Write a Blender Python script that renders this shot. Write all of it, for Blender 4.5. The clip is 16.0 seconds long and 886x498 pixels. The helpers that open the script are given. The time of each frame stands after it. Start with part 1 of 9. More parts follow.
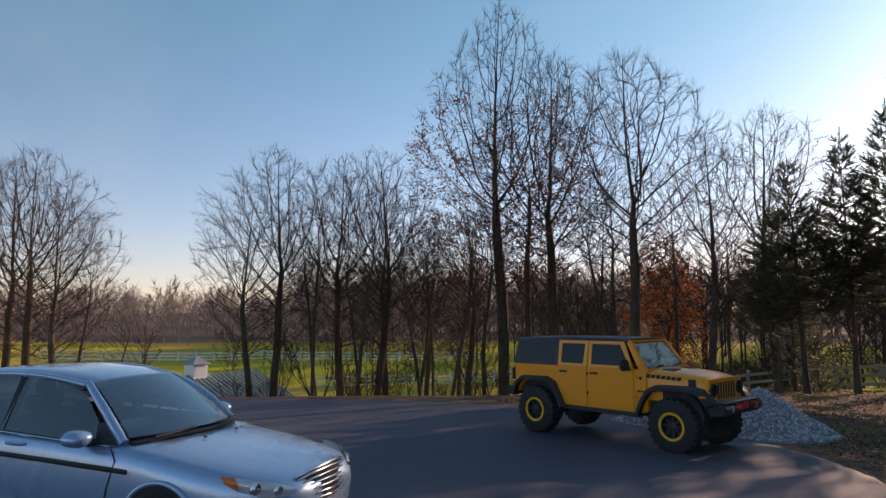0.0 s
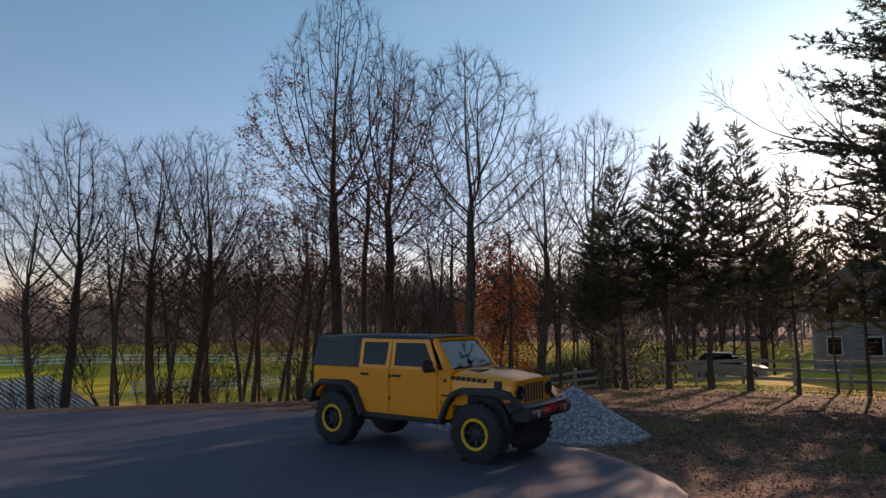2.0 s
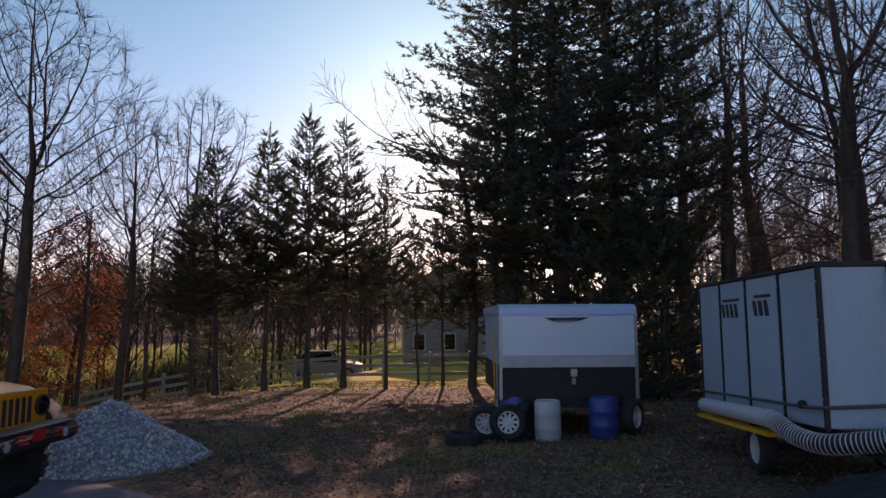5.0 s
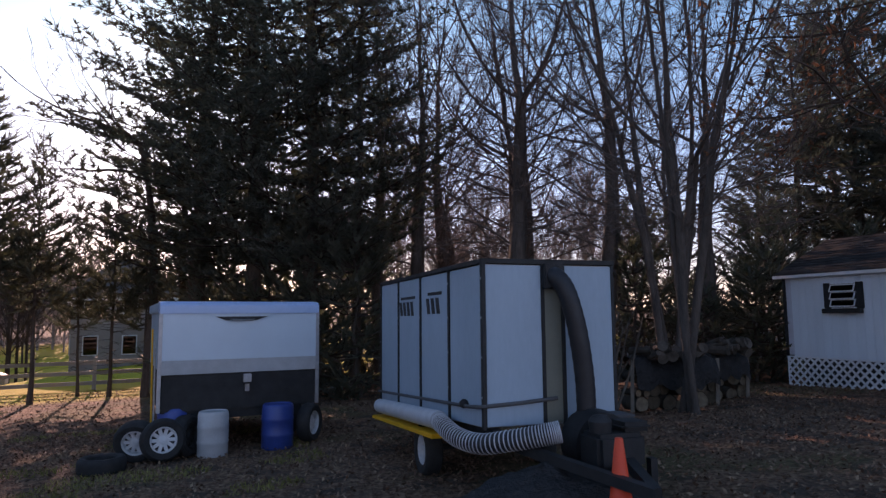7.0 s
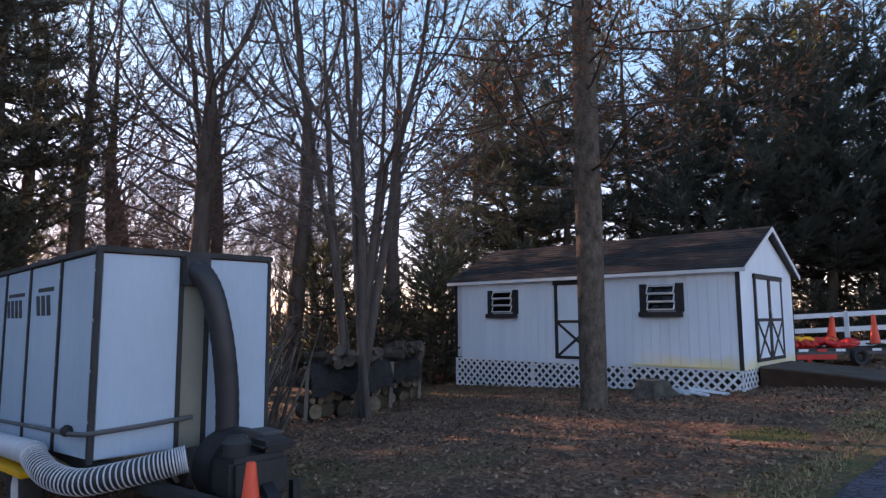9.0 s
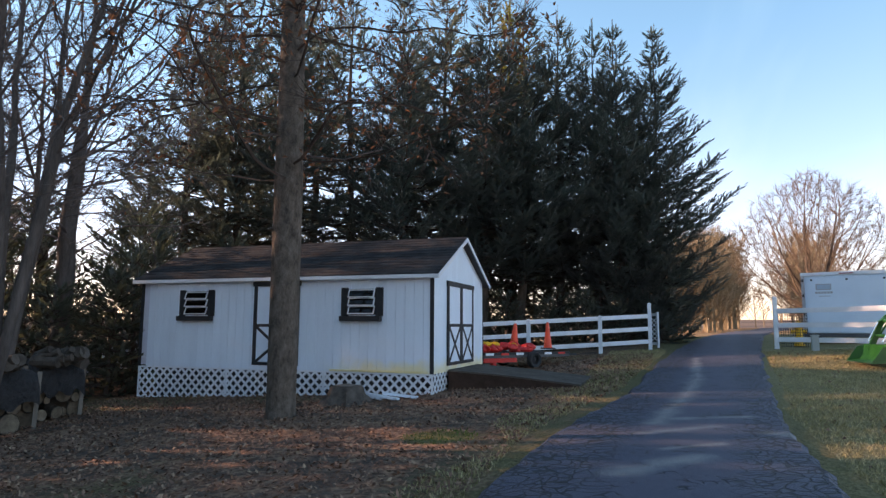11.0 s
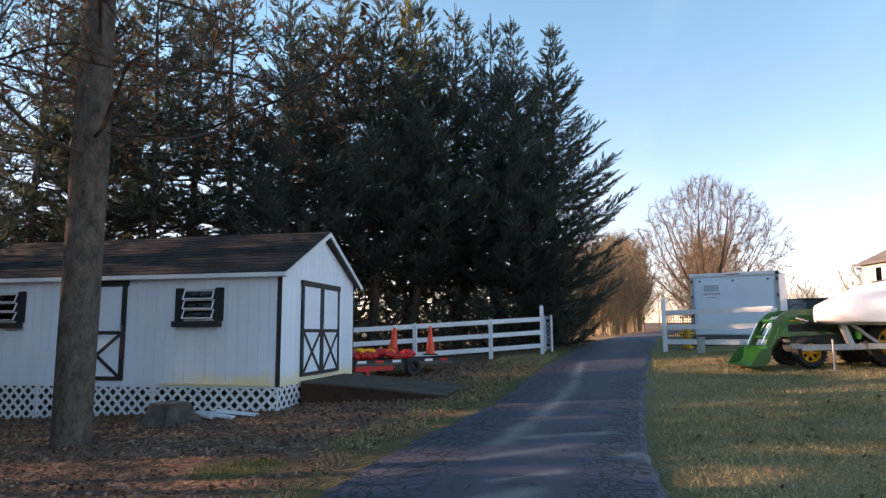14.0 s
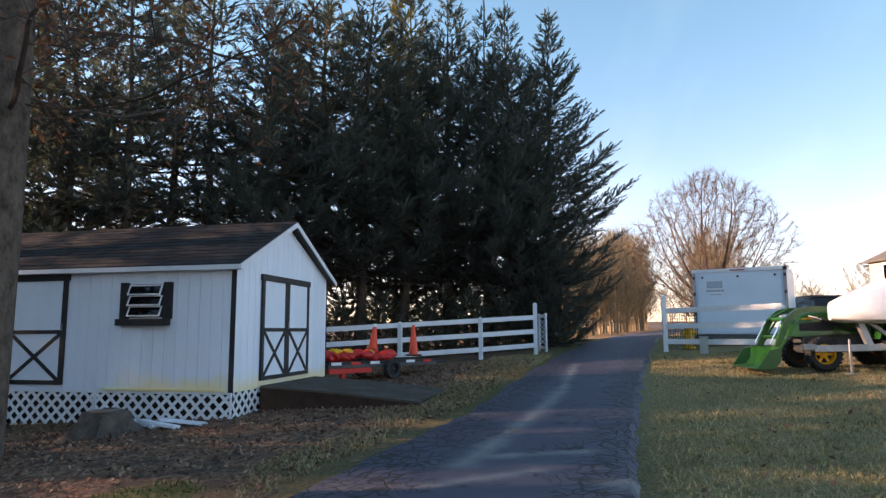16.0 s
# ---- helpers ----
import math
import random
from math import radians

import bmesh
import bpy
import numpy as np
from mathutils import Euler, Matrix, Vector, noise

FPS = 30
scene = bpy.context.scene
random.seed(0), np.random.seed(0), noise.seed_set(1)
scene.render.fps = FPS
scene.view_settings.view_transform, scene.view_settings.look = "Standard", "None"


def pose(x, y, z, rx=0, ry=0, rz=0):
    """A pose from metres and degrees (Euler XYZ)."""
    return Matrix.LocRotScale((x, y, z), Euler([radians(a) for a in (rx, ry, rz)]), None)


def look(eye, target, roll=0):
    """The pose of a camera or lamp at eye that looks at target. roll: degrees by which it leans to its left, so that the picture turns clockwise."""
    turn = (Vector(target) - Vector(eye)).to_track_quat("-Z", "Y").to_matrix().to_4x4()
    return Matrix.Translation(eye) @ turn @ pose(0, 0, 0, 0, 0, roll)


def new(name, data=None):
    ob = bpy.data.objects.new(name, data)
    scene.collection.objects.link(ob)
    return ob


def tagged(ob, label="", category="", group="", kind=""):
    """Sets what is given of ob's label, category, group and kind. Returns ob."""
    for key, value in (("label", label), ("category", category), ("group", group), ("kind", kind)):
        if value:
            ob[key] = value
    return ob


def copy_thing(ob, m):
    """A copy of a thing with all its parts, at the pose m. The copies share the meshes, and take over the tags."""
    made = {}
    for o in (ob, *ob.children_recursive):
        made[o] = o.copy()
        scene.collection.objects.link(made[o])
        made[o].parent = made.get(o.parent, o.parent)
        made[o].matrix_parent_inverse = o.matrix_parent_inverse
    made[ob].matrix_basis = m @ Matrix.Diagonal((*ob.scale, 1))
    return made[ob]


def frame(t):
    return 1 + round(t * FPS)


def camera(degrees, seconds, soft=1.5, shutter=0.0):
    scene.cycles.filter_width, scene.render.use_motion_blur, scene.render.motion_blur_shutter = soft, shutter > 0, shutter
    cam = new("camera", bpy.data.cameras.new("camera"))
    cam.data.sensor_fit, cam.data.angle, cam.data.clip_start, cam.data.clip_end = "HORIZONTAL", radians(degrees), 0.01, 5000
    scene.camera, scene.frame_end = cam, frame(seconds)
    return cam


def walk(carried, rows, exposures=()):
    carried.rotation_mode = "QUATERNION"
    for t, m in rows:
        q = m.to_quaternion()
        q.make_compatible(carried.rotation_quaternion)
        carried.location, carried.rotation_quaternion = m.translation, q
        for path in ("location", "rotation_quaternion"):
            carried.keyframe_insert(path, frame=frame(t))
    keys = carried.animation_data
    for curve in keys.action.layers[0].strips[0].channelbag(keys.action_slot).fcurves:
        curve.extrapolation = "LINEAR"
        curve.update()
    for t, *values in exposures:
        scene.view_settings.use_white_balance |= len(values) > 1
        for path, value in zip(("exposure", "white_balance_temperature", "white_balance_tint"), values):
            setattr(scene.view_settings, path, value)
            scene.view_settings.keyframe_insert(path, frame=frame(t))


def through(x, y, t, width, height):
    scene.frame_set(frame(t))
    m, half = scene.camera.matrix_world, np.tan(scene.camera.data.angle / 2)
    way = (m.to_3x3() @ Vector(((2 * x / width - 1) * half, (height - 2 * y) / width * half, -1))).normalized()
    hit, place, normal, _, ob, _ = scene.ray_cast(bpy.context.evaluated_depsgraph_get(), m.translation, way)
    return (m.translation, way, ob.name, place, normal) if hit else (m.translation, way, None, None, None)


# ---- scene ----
# ---- camera ----
cam = camera(69.1, 16.0, soft=1.4)
PATH = [
    (0, (0.798, 0.015, 2.313), (-0.717, 1.302, 2.528), -0.2),
    (0.5, (0.724, 0.457, 2.277), (-0.755, 1.786, 2.492), 0.1),
    (1, (0.627, 0.933, 2.258), (-0.767, 2.351, 2.472), 0.0),
    (1.5, (0.503, 1.409, 2.237), (-0.793, 2.917, 2.452), -0.1),
    (2, (0.376, 1.902, 2.219), (-0.812, 3.497, 2.435), -0.1),
    (2.5, (0.25, 2.402, 2.203), (-0.799, 4.092, 2.419), -0.2),
    (3, (0.151, 2.927, 2.177), (-0.739, 4.704, 2.394), -0.2),
    (3.5, (0.115, 3.391, 2.106), (-0.604, 5.245, 2.323), -0.1),
    (4, (0.14, 3.801, 2.045), (-0.393, 5.716, 2.265), -0.1),
    (6.5, (0.714, 5.331, 2.017), (1.243, 7.249, 2.23), -0.5),
    (7, (0.907, 5.49, 2.011), (1.651, 7.334, 2.221), -0.5),
    (7.5, (1.135, 5.616, 2.006), (2.08, 7.366, 2.217), -0.4),
    (8, (1.35, 5.727, 2.007), (2.484, 7.36, 2.221), -0.4),
    (8.5, (1.556, 5.807, 2.011), (2.866, 7.303, 2.224), -0.4),
    (9, (1.758, 5.899, 1.995), (3.233, 7.232, 2.212), -0.3),
    (9.5, (1.977, 5.946, 1.989), (3.595, 7.099, 2.209), -0.1),
    (10, (2.225, 5.903, 1.95), (3.959, 6.874, 2.176), 0.2),
    (12.5, (3.506, 5.308, 1.908), (5.451, 5.699, 2.161), -0.2),
    (13, (3.806, 5.178, 1.905), (5.75, 5.571, 2.161), -0.3),
    (13.5, (4.118, 5.066, 1.909), (6.061, 5.465, 2.165), -0.3),
    (14, (4.401, 4.987, 1.914), (6.344, 5.386, 2.169), -0.3),
    (14.5, (4.682, 4.899, 1.918), (6.625, 5.301, 2.173), -0.3),
    (15, (4.981, 4.835, 1.923), (6.923, 5.24, 2.175), -0.3),
    (15.5, (5.285, 4.8, 1.92), (7.228, 5.205, 2.172), -0.2),
    (16, (5.62, 4.756, 1.915), (7.562, 5.164, 2.167), -0.3),
]
EXPOSURES = [(0.0, 0.22, 7200, 41), (3.5, 0.0, 7350, 47), (6.5, 0.36, 7050, 56), (7.5, 0.80, 7150, 58), (9.0, 1.46, 7400, 54), (10.3, 1.50, 7500, 47), (12.5, 1.38, 7600, 43), (16.0, 1.38, 7600, 43)]
walk(cam, [(t, look(eye, target, roll)) for t, eye, target, roll in PATH], EXPOSURES)


# ---- world, sun ----
SUN = Vector((-0.044, 0.956, 0.289)).normalized()
world = bpy.data.worlds.new("world")
scene.world = world
world.use_nodes = True
wn = world.node_tree.nodes
sky = wn.new("ShaderNodeTexSky")
sky.sky_type = "NISHITA"
sky.sun_disc = False
sky.sun_elevation = math.asin(SUN.z)
sky.sun_rotation = math.atan2(SUN.x, SUN.y)
sky.air_density, sky.dust_density, sky.ozone_density = 1.0, 0.3, 2.2
wn["Background"].inputs["Strength"].default_value = 0.15


def thin_cloud(nt):
    """Faint high streaks of cloud over the whole sky."""
    tc, sp, cb = nt.nodes.new("ShaderNodeTexCoord"), nt.nodes.new("ShaderNodeSeparateXYZ"), nt.nodes.new("ShaderNodeCombineXYZ")
    nt.links.new(tc.outputs["Generated"], sp.inputs[0])
    lift = nt.nodes.new("ShaderNodeMath")
    lift.operation = "ADD"
    lift.inputs[1].default_value = 0.18
    nt.links.new(sp.outputs[2], lift.inputs[0])
    for k, f in ((0, 0.5), (1, 1.6)):
        d, m = nt.nodes.new("ShaderNodeMath"), nt.nodes.new("ShaderNodeMath")
        d.operation, m.operation = "DIVIDE", "MULTIPLY"
        nt.links.new(sp.outputs[k], d.inputs[0])
        nt.links.new(lift.outputs[0], d.inputs[1])
        nt.links.new(d.outputs[0], m.inputs[0])
        m.inputs[1].default_value = f
        nt.links.new(m.outputs[0], cb.inputs[k])
    n = nt.nodes.new("ShaderNodeTexNoise")
    n.inputs["Scale"].default_value, n.inputs["Detail"].default_value, n.inputs["Distortion"].default_value = 1.1, 5.0, 0.4
    nt.links.new(cb.outputs[0], n.inputs["Vector"])
    mr, mx = nt.nodes.new("ShaderNodeMapRange"), nt.nodes.new("ShaderNodeMix")
    mr.inputs[1].default_value, mr.inputs[2].default_value, mr.inputs[4].default_value = 0.48, 0.85, 0.16
    nt.links.new(n.outputs["Fac"], mr.inputs[0])
    mx.data_type = "RGBA"
    nt.links.new(mr.outputs[0], mx.inputs[0])
    nt.links.new(sky.outputs[0], mx.inputs[6])
    mx.inputs[7].default_value = (4.6, 4.8, 5.0, 1)
    air = nt.nodes.new("ShaderNodeMix")
    air.data_type, air.blend_type = "RGBA", "MULTIPLY"
    air.inputs[0].default_value = 1.0
    height = nt.nodes.new("ShaderNodeMapRange")
    height.inputs[2].default_value = 0.42
    nt.links.new(sp.outputs[2], height.inputs[0])
    tint = nt.nodes.new("ShaderNodeMix")
    tint.data_type = "RGBA"
    nt.links.new(height.outputs[0], tint.inputs[0])
    tint.inputs[6].default_value, tint.inputs[7].default_value = (0.93, 0.89, 0.91, 1), (0.60, 1.0, 0.88, 1)
    nt.links.new(tint.outputs[2], air.inputs[7])
    nt.links.new(mx.outputs[2], air.inputs[6])
    nt.links.new(air.outputs[2], nt.nodes["Background"].inputs["Color"])


thin_cloud(world.node_tree)

sun_data = bpy.data.lights.new("sun", "SUN")
sun_data.energy, sun_data.angle, sun_data.color = 5.0, radians(0.6), (1.0, 0.80, 0.55)
sun = new("sun", sun_data)
sun.matrix_world = look(SUN * 100, (0, 0, 0))


# ---- materials ----
def nodes_of(name, rough=0.7, metal=0.0):
    m = bpy.data.materials.new(name)
    m.use_nodes = True
    b = m.node_tree.nodes["Principled BSDF"]
    b.inputs["Roughness"].default_value = rough
    b.inputs["Metallic"].default_value = metal
    if rough >= 0.8:
        b.inputs["Specular IOR Level"].default_value = 0.12
    return m, m.node_tree, b


def noise_tex(nt, scale, detail=6.0, rough=0.6, vec=None, distort=0.0):
    n = nt.nodes.new("ShaderNodeTexNoise")
    n.inputs["Scale"].default_value = scale
    n.inputs["Detail"].default_value = detail
    n.inputs["Roughness"].default_value = rough
    n.inputs["Distortion"].default_value = distort
    if vec is not None:
        nt.links.new(vec, n.inputs["Vector"])
    return n.outputs["Fac"]


def ramp(nt, fac, stops):
    r = nt.nodes.new("ShaderNodeValToRGB")
    while len(r.color_ramp.elements) < len(stops):
        r.color_ramp.elements.new(0.5)
    for e, (p, c) in zip(r.color_ramp.elements, stops):
        e.position = p
        e.color = (*c, 1) if len(c) == 3 else c
    nt.links.new(fac, r.inputs[0])
    return r.outputs[0]


def mix(nt, fac, a, b, mode="MIX"):
    n = nt.nodes.new("ShaderNodeMix")
    n.data_type, n.blend_type = "RGBA", mode
    for sock, v in ((n.inputs[0], fac), (n.inputs[6], a), (n.inputs[7], b)):
        if isinstance(v, (int, float)):
            sock.default_value = v
        elif isinstance(v, tuple):
            sock.default_value = (*v, 1)
        else:
            nt.links.new(v, sock)
    return n.outputs[2]


def calc(nt, op, a, b=0.0, c=0.0, clamp=False):
    n = nt.nodes.new("ShaderNodeMath")
    n.operation, n.use_clamp = op, clamp
    for i, v in enumerate((a, b, c)):
        if isinstance(v, (int, float)):
            n.inputs[i].default_value = v
        else:
            nt.links.new(v, n.inputs[i])
    return n.outputs[0]


def step(nt, v, lo, hi):
    n = nt.nodes.new("ShaderNodeMapRange")
    n.interpolation_type = "SMOOTHSTEP"
    nt.links.new(v, n.inputs[0])
    n.inputs[1].default_value, n.inputs[2].default_value = lo, hi
    return n.outputs[0]


def bump(nt, b, height, strength=0.3, distance=0.02):
    n = nt.nodes.new("ShaderNodeBump")
    n.inputs["Strength"].default_value = strength
    n.inputs["Distance"].default_value = distance
    nt.links.new(height, n.inputs["Height"])
    nt.links.new(n.outputs[0], b.inputs["Normal"])


def coords(nt, kind="Object"):
    return nt.nodes.new("ShaderNodeTexCoord").outputs[kind]


def surface(name, light, dark, scale=6.0, rough=0.7, metal=0.0, relief=0.25, fine=60.0, stretch=(1, 1, 1), vary=0.25, coat=0.0, depth=0.01):
    """Two colours mixed at two scales, with fine relief and a little roughness variation."""
    m, nt, b = nodes_of(name, rough, metal)
    mp = nt.nodes.new("ShaderNodeMapping")
    mp.inputs["Scale"].default_value = stretch
    nt.links.new(coords(nt), mp.inputs[0])
    v = mp.outputs[0]
    big, small = noise_tex(nt, scale, 5, 0.6, v), noise_tex(nt, fine, 4, 0.7, v)
    f = calc(nt, "ADD", calc(nt, "MULTIPLY", big, 0.65), calc(nt, "MULTIPLY", small, 0.35))
    col = ramp(nt, f, [(0.33, dark), (0.66, light)])
    if vary:
        oi = nt.nodes.new("ShaderNodeObjectInfo")
        col = mix(nt, 1.0, col, ramp(nt, oi.outputs["Random"], [(0, (1 - vary,) * 3), (1, (1, 1, 1))]), "MULTIPLY")
    nt.links.new(col, b.inputs["Base Color"])
    nt.links.new(ramp(nt, f, [(0.3, (min(rough + 0.12, 1),) * 3), (0.7, (max(rough - 0.08, 0.02),) * 3)]), b.inputs["Roughness"])
    if relief:
        bump(nt, b, f, relief, depth)
    if coat:
        b.inputs["Coat Weight"].default_value = coat
        b.inputs["Coat Roughness"].default_value = 0.06
    return m


def glass(name, tint=(0.8, 0.85, 0.87), rough=0.02, clear=0.6, gloss=0.005):
    """Thin tinted glazing: part transparent, part reflecting."""
    m, nt, b = nodes_of(name, rough)
    out = nt.nodes["Material Output"]
    tr, gl, mx = (nt.nodes.new("ShaderNodeBsdf" + k) if k != "Mix" else nt.nodes.new("ShaderNodeMixShader") for k in ("Transparent", "Glossy", "Mix"))
    tr.inputs[0].default_value = (*(c * clear for c in tint), 1)
    gl.inputs["Roughness"].default_value = rough
    fr = nt.nodes.new("ShaderNodeFresnel")
    fr.inputs[0].default_value = 1.5
    nt.links.new(calc(nt, "ADD", fr.outputs[0], gloss), mx.inputs[0])
    nt.links.new(tr.outputs[0], mx.inputs[1])
    nt.links.new(gl.outputs[0], mx.inputs[2])
    nt.links.new(mx.outputs[0], out.inputs[0])
    return m



def leafy(name, light, dark, scale=1.2, fine=9, through=0.4):
    """Leaves and needles: part of the light passes through them."""
    m = surface(name, light, dark, scale, 0.7, relief=0.0, fine=fine)
    nt = m.node_tree
    b = nt.nodes["Principled BSDF"]
    tr, mx = nt.nodes.new("ShaderNodeBsdfTranslucent"), nt.nodes.new("ShaderNodeMixShader")
    col = b.inputs["Base Color"].links[0].from_socket
    nt.links.new(mix(nt, 1.0, col, (1.25, 1.4, 0.95), "MULTIPLY"), tr.inputs[0])
    mx.inputs[0].default_value = through
    nt.links.new(b.outputs[0], mx.inputs[1])
    nt.links.new(tr.outputs[0], mx.inputs[2])
    nt.links.new(mx.outputs[0], nt.nodes["Material Output"].inputs[0])
    return m


M = {}
M["bark"] = surface("bark", (0.15, 0.115, 0.092), (0.05, 0.038, 0.032), 5, 0.9, relief=0.9, fine=30, stretch=(1, 1, 0.22), depth=0.03)
M["twig"] = surface("twig", (0.105, 0.080, 0.068), (0.048, 0.036, 0.031), 3, 0.9, relief=0.2)
# paler than plain twigs: the haze of distance is put into the colour
M["twig_hazy"] = surface("twig_hazy", (0.42, 0.335, 0.305), (0.25, 0.195, 0.18), 0.4, 0.9, relief=0.0)
M["bark_yard"] = surface("bark_yard", (0.17, 0.135, 0.108), (0.045, 0.035, 0.029), 9.0, 0.92, relief=1.0, fine=30, stretch=(1, 1, 0.55), depth=0.06)
M["log_bark"] = surface("log_bark", (0.15, 0.125, 0.105), (0.05, 0.042, 0.036), 6, 0.92, relief=0.7, fine=40, vary=0.5)
M["bark_wood"] = surface("bark_wood", (0.17, 0.14, 0.125), (0.065, 0.055, 0.05), 5, 0.9, relief=0.9, fine=30, stretch=(1, 1, 0.22), depth=0.03)
M["twig_wood"] = surface("twig_wood", (0.20, 0.165, 0.15), (0.10, 0.08, 0.073), 3, 0.9, relief=0.2)
M["twig_tan"] = surface("twig_tan", (0.215, 0.155, 0.11), (0.11, 0.078, 0.055), 1, 0.85, relief=0.2)
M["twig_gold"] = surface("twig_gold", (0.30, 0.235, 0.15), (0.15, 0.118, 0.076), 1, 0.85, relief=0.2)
M["needles"] = leafy("needles", (0.125, 0.135, 0.108), (0.062, 0.068, 0.058), through=0.35)
M["needles_blue"] = leafy("needles_blue", (0.150, 0.172, 0.172), (0.075, 0.088, 0.090), through=0.36)
# needle colour with the yellow of sunlight painted in
M["needles_sunlit"] = leafy("needles_sunlit", (0.20, 0.17, 0.04), (0.09, 0.085, 0.025))
M["brown_leaf"] = leafy("brown_leaf", (0.27, 0.11, 0.065), (0.11, 0.048, 0.032), 2, 12)
M["rust_leaf"] = leafy("rust_leaf", (0.44, 0.14, 0.055), (0.22, 0.07, 0.032), 2, 12)
M["white_board"] = surface("white_board", (0.74, 0.85, 0.93), (0.64, 0.74, 0.82), 1.6, 0.55, relief=0.12, fine=40, stretch=(1, 1, 0.3), vary=0.06)
M["white_plastic"] = surface("white_plastic", (0.77, 0.82, 0.85), (0.64, 0.68, 0.71), 2.0, 0.4, relief=0.05, vary=0.05)
M["black_paint"] = surface("black_paint", (0.022, 0.024, 0.027), (0.010, 0.011, 0.012), 5, 0.62, relief=0.15, vary=0.1)
M["groove"] = surface("groove", (0.58, 0.62, 0.70), (0.48, 0.51, 0.58), 4, 0.8, vary=0)
M["shingle"] = surface("shingle", (0.060, 0.055, 0.054), (0.026, 0.025, 0.026), 3, 0.9, relief=0.5, fine=90, vary=0.35)
# white panels with the blue-grey of shade put into the base colour
M["shaded_white_panel"] = surface("shaded_white_panel", (0.36, 0.50, 0.61), (0.29, 0.41, 0.51), 0.9, 0.42, relief=0.05, fine=20, stretch=(1, 1, 0.3), vary=0.05)
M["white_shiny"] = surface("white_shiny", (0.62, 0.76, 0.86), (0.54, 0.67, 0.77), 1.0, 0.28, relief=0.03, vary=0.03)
M["grey_panel"] = surface("grey_panel", (0.36, 0.37, 0.38), (0.27, 0.28, 0.29), 1.4, 0.45, relief=0.05, vary=0.05)
M["khaki_panel"] = surface("khaki_panel", (0.205, 0.21, 0.17), (0.15, 0.155, 0.125), 2, 0.6, relief=0.1, vary=0)
M["dark_panel"] = surface("dark_panel", (0.10, 0.10, 0.105), (0.055, 0.055, 0.06), 2, 0.6, relief=0.1, vary=0.05)
M["rubber"] = surface("rubber", (0.026, 0.026, 0.027), (0.014, 0.014, 0.015), 8, 0.75, relief=0.25, fine=80, vary=0.1)
M["steel"] = surface("steel", (0.42, 0.42, 0.43), (0.25, 0.25, 0.26), 8, 0.42, 0.9, relief=0.15)
M["galv"] = surface("galv", (0.52, 0.53, 0.55), (0.36, 0.37, 0.39), 9, 0.45, 0.7, relief=0.1, fine=25)
M["chrome"] = surface("chrome", (0.82, 0.82, 0.83), (0.66, 0.66, 0.67), 6, 0.12, 1.0, relief=0, vary=0)
M["rim_white"] = surface("rim_white", (0.72, 0.73, 0.75), (0.52, 0.53, 0.55), 8, 0.4, 0.0, relief=0.05)
M["blue_barrel"] = surface("blue_barrel", (0.03, 0.10, 0.42), (0.02, 0.06, 0.26), 3, 0.4, relief=0.05)
M["white_barrel"] = surface("white_barrel", (0.62, 0.65, 0.68), (0.44, 0.46, 0.48), 3, 0.5, relief=0.05)
M["yellow"] = surface("yellow", (0.92, 0.44, 0.008), (0.80, 0.37, 0.006), 3, 0.4, relief=0.03, vary=0)
M["car_yellow"] = surface("car_yellow", (0.98, 0.325, 0.001), (0.93, 0.295, 0.001), 0.8, 0.34, relief=0.0, fine=300, vary=0, coat=0.35)
M["car_silver"] = surface("car_silver", (0.29, 0.48, 0.68), (0.26, 0.43, 0.62), 0.5, 0.26, 0.45, relief=0.0, fine=400, vary=0, coat=1.0)
M["trim_plastic"] = surface("trim_plastic", (0.030, 0.031, 0.033), (0.018, 0.018, 0.019), 14, 0.62, relief=0.15, fine=200, vary=0.05)
M["hardtop"] = surface("hardtop", (0.026, 0.028, 0.034), (0.016, 0.017, 0.020), 10, 0.45, relief=0.08, fine=200, vary=0)
M["cone"] = surface("cone", (1.0, 0.085, 0.022), (0.92, 0.06, 0.016), 5, 0.45, relief=0.05, vary=0.05)
M["red"] = surface("red", (0.80, 0.03, 0.02), (0.60, 0.02, 0.015), 4, 0.42, relief=0.05, vary=0.05)
M["green_paint"] = surface("green_paint", (0.014, 0.145, 0.024), (0.008, 0.085, 0.014), 2.5, 0.32, relief=0.03, vary=0, coat=0.4)
M["tarp"] = surface("tarp", (0.84, 0.85, 0.86), (0.72, 0.73, 0.75), 1.5, 0.42, relief=0.25, fine=12, vary=0, depth=0.02)
M["wood_grey"] = surface("wood_grey", (0.30, 0.26, 0.22), (0.15, 0.13, 0.11), 5, 0.9, relief=0.6, fine=50, stretch=(1, 1, 0.2))
M["wood_cut"] = surface("wood_cut", (0.30, 0.235, 0.165), (0.12, 0.092, 0.07), 9, 0.85, relief=0.4, fine=50, vary=0.6)
M["ramp_side"] = surface("ramp_side", (0.095, 0.052, 0.038), (0.038, 0.022, 0.017), 4, 0.9, relief=0.4, fine=50, stretch=(0.3, 1, 1))
M["concrete"] = surface("concrete", (0.125, 0.106, 0.090), (0.060, 0.048, 0.039), 3, 0.9, relief=0.4, fine=70)
M["gravel"] = surface("gravel", (0.46, 0.47, 0.50), (0.22, 0.225, 0.24), 5, 0.85, relief=0.4, fine=30, vary=0.3)
M["roof_green"] = surface("roof_green", (0.22, 0.29, 0.27), (0.14, 0.19, 0.18), 1, 0.5, 0.0, relief=0.05)
M["siding_cream"] = surface("siding_cream", (0.62, 0.55, 0.44), (0.54, 0.47, 0.37), 1, 0.7, relief=0.1)
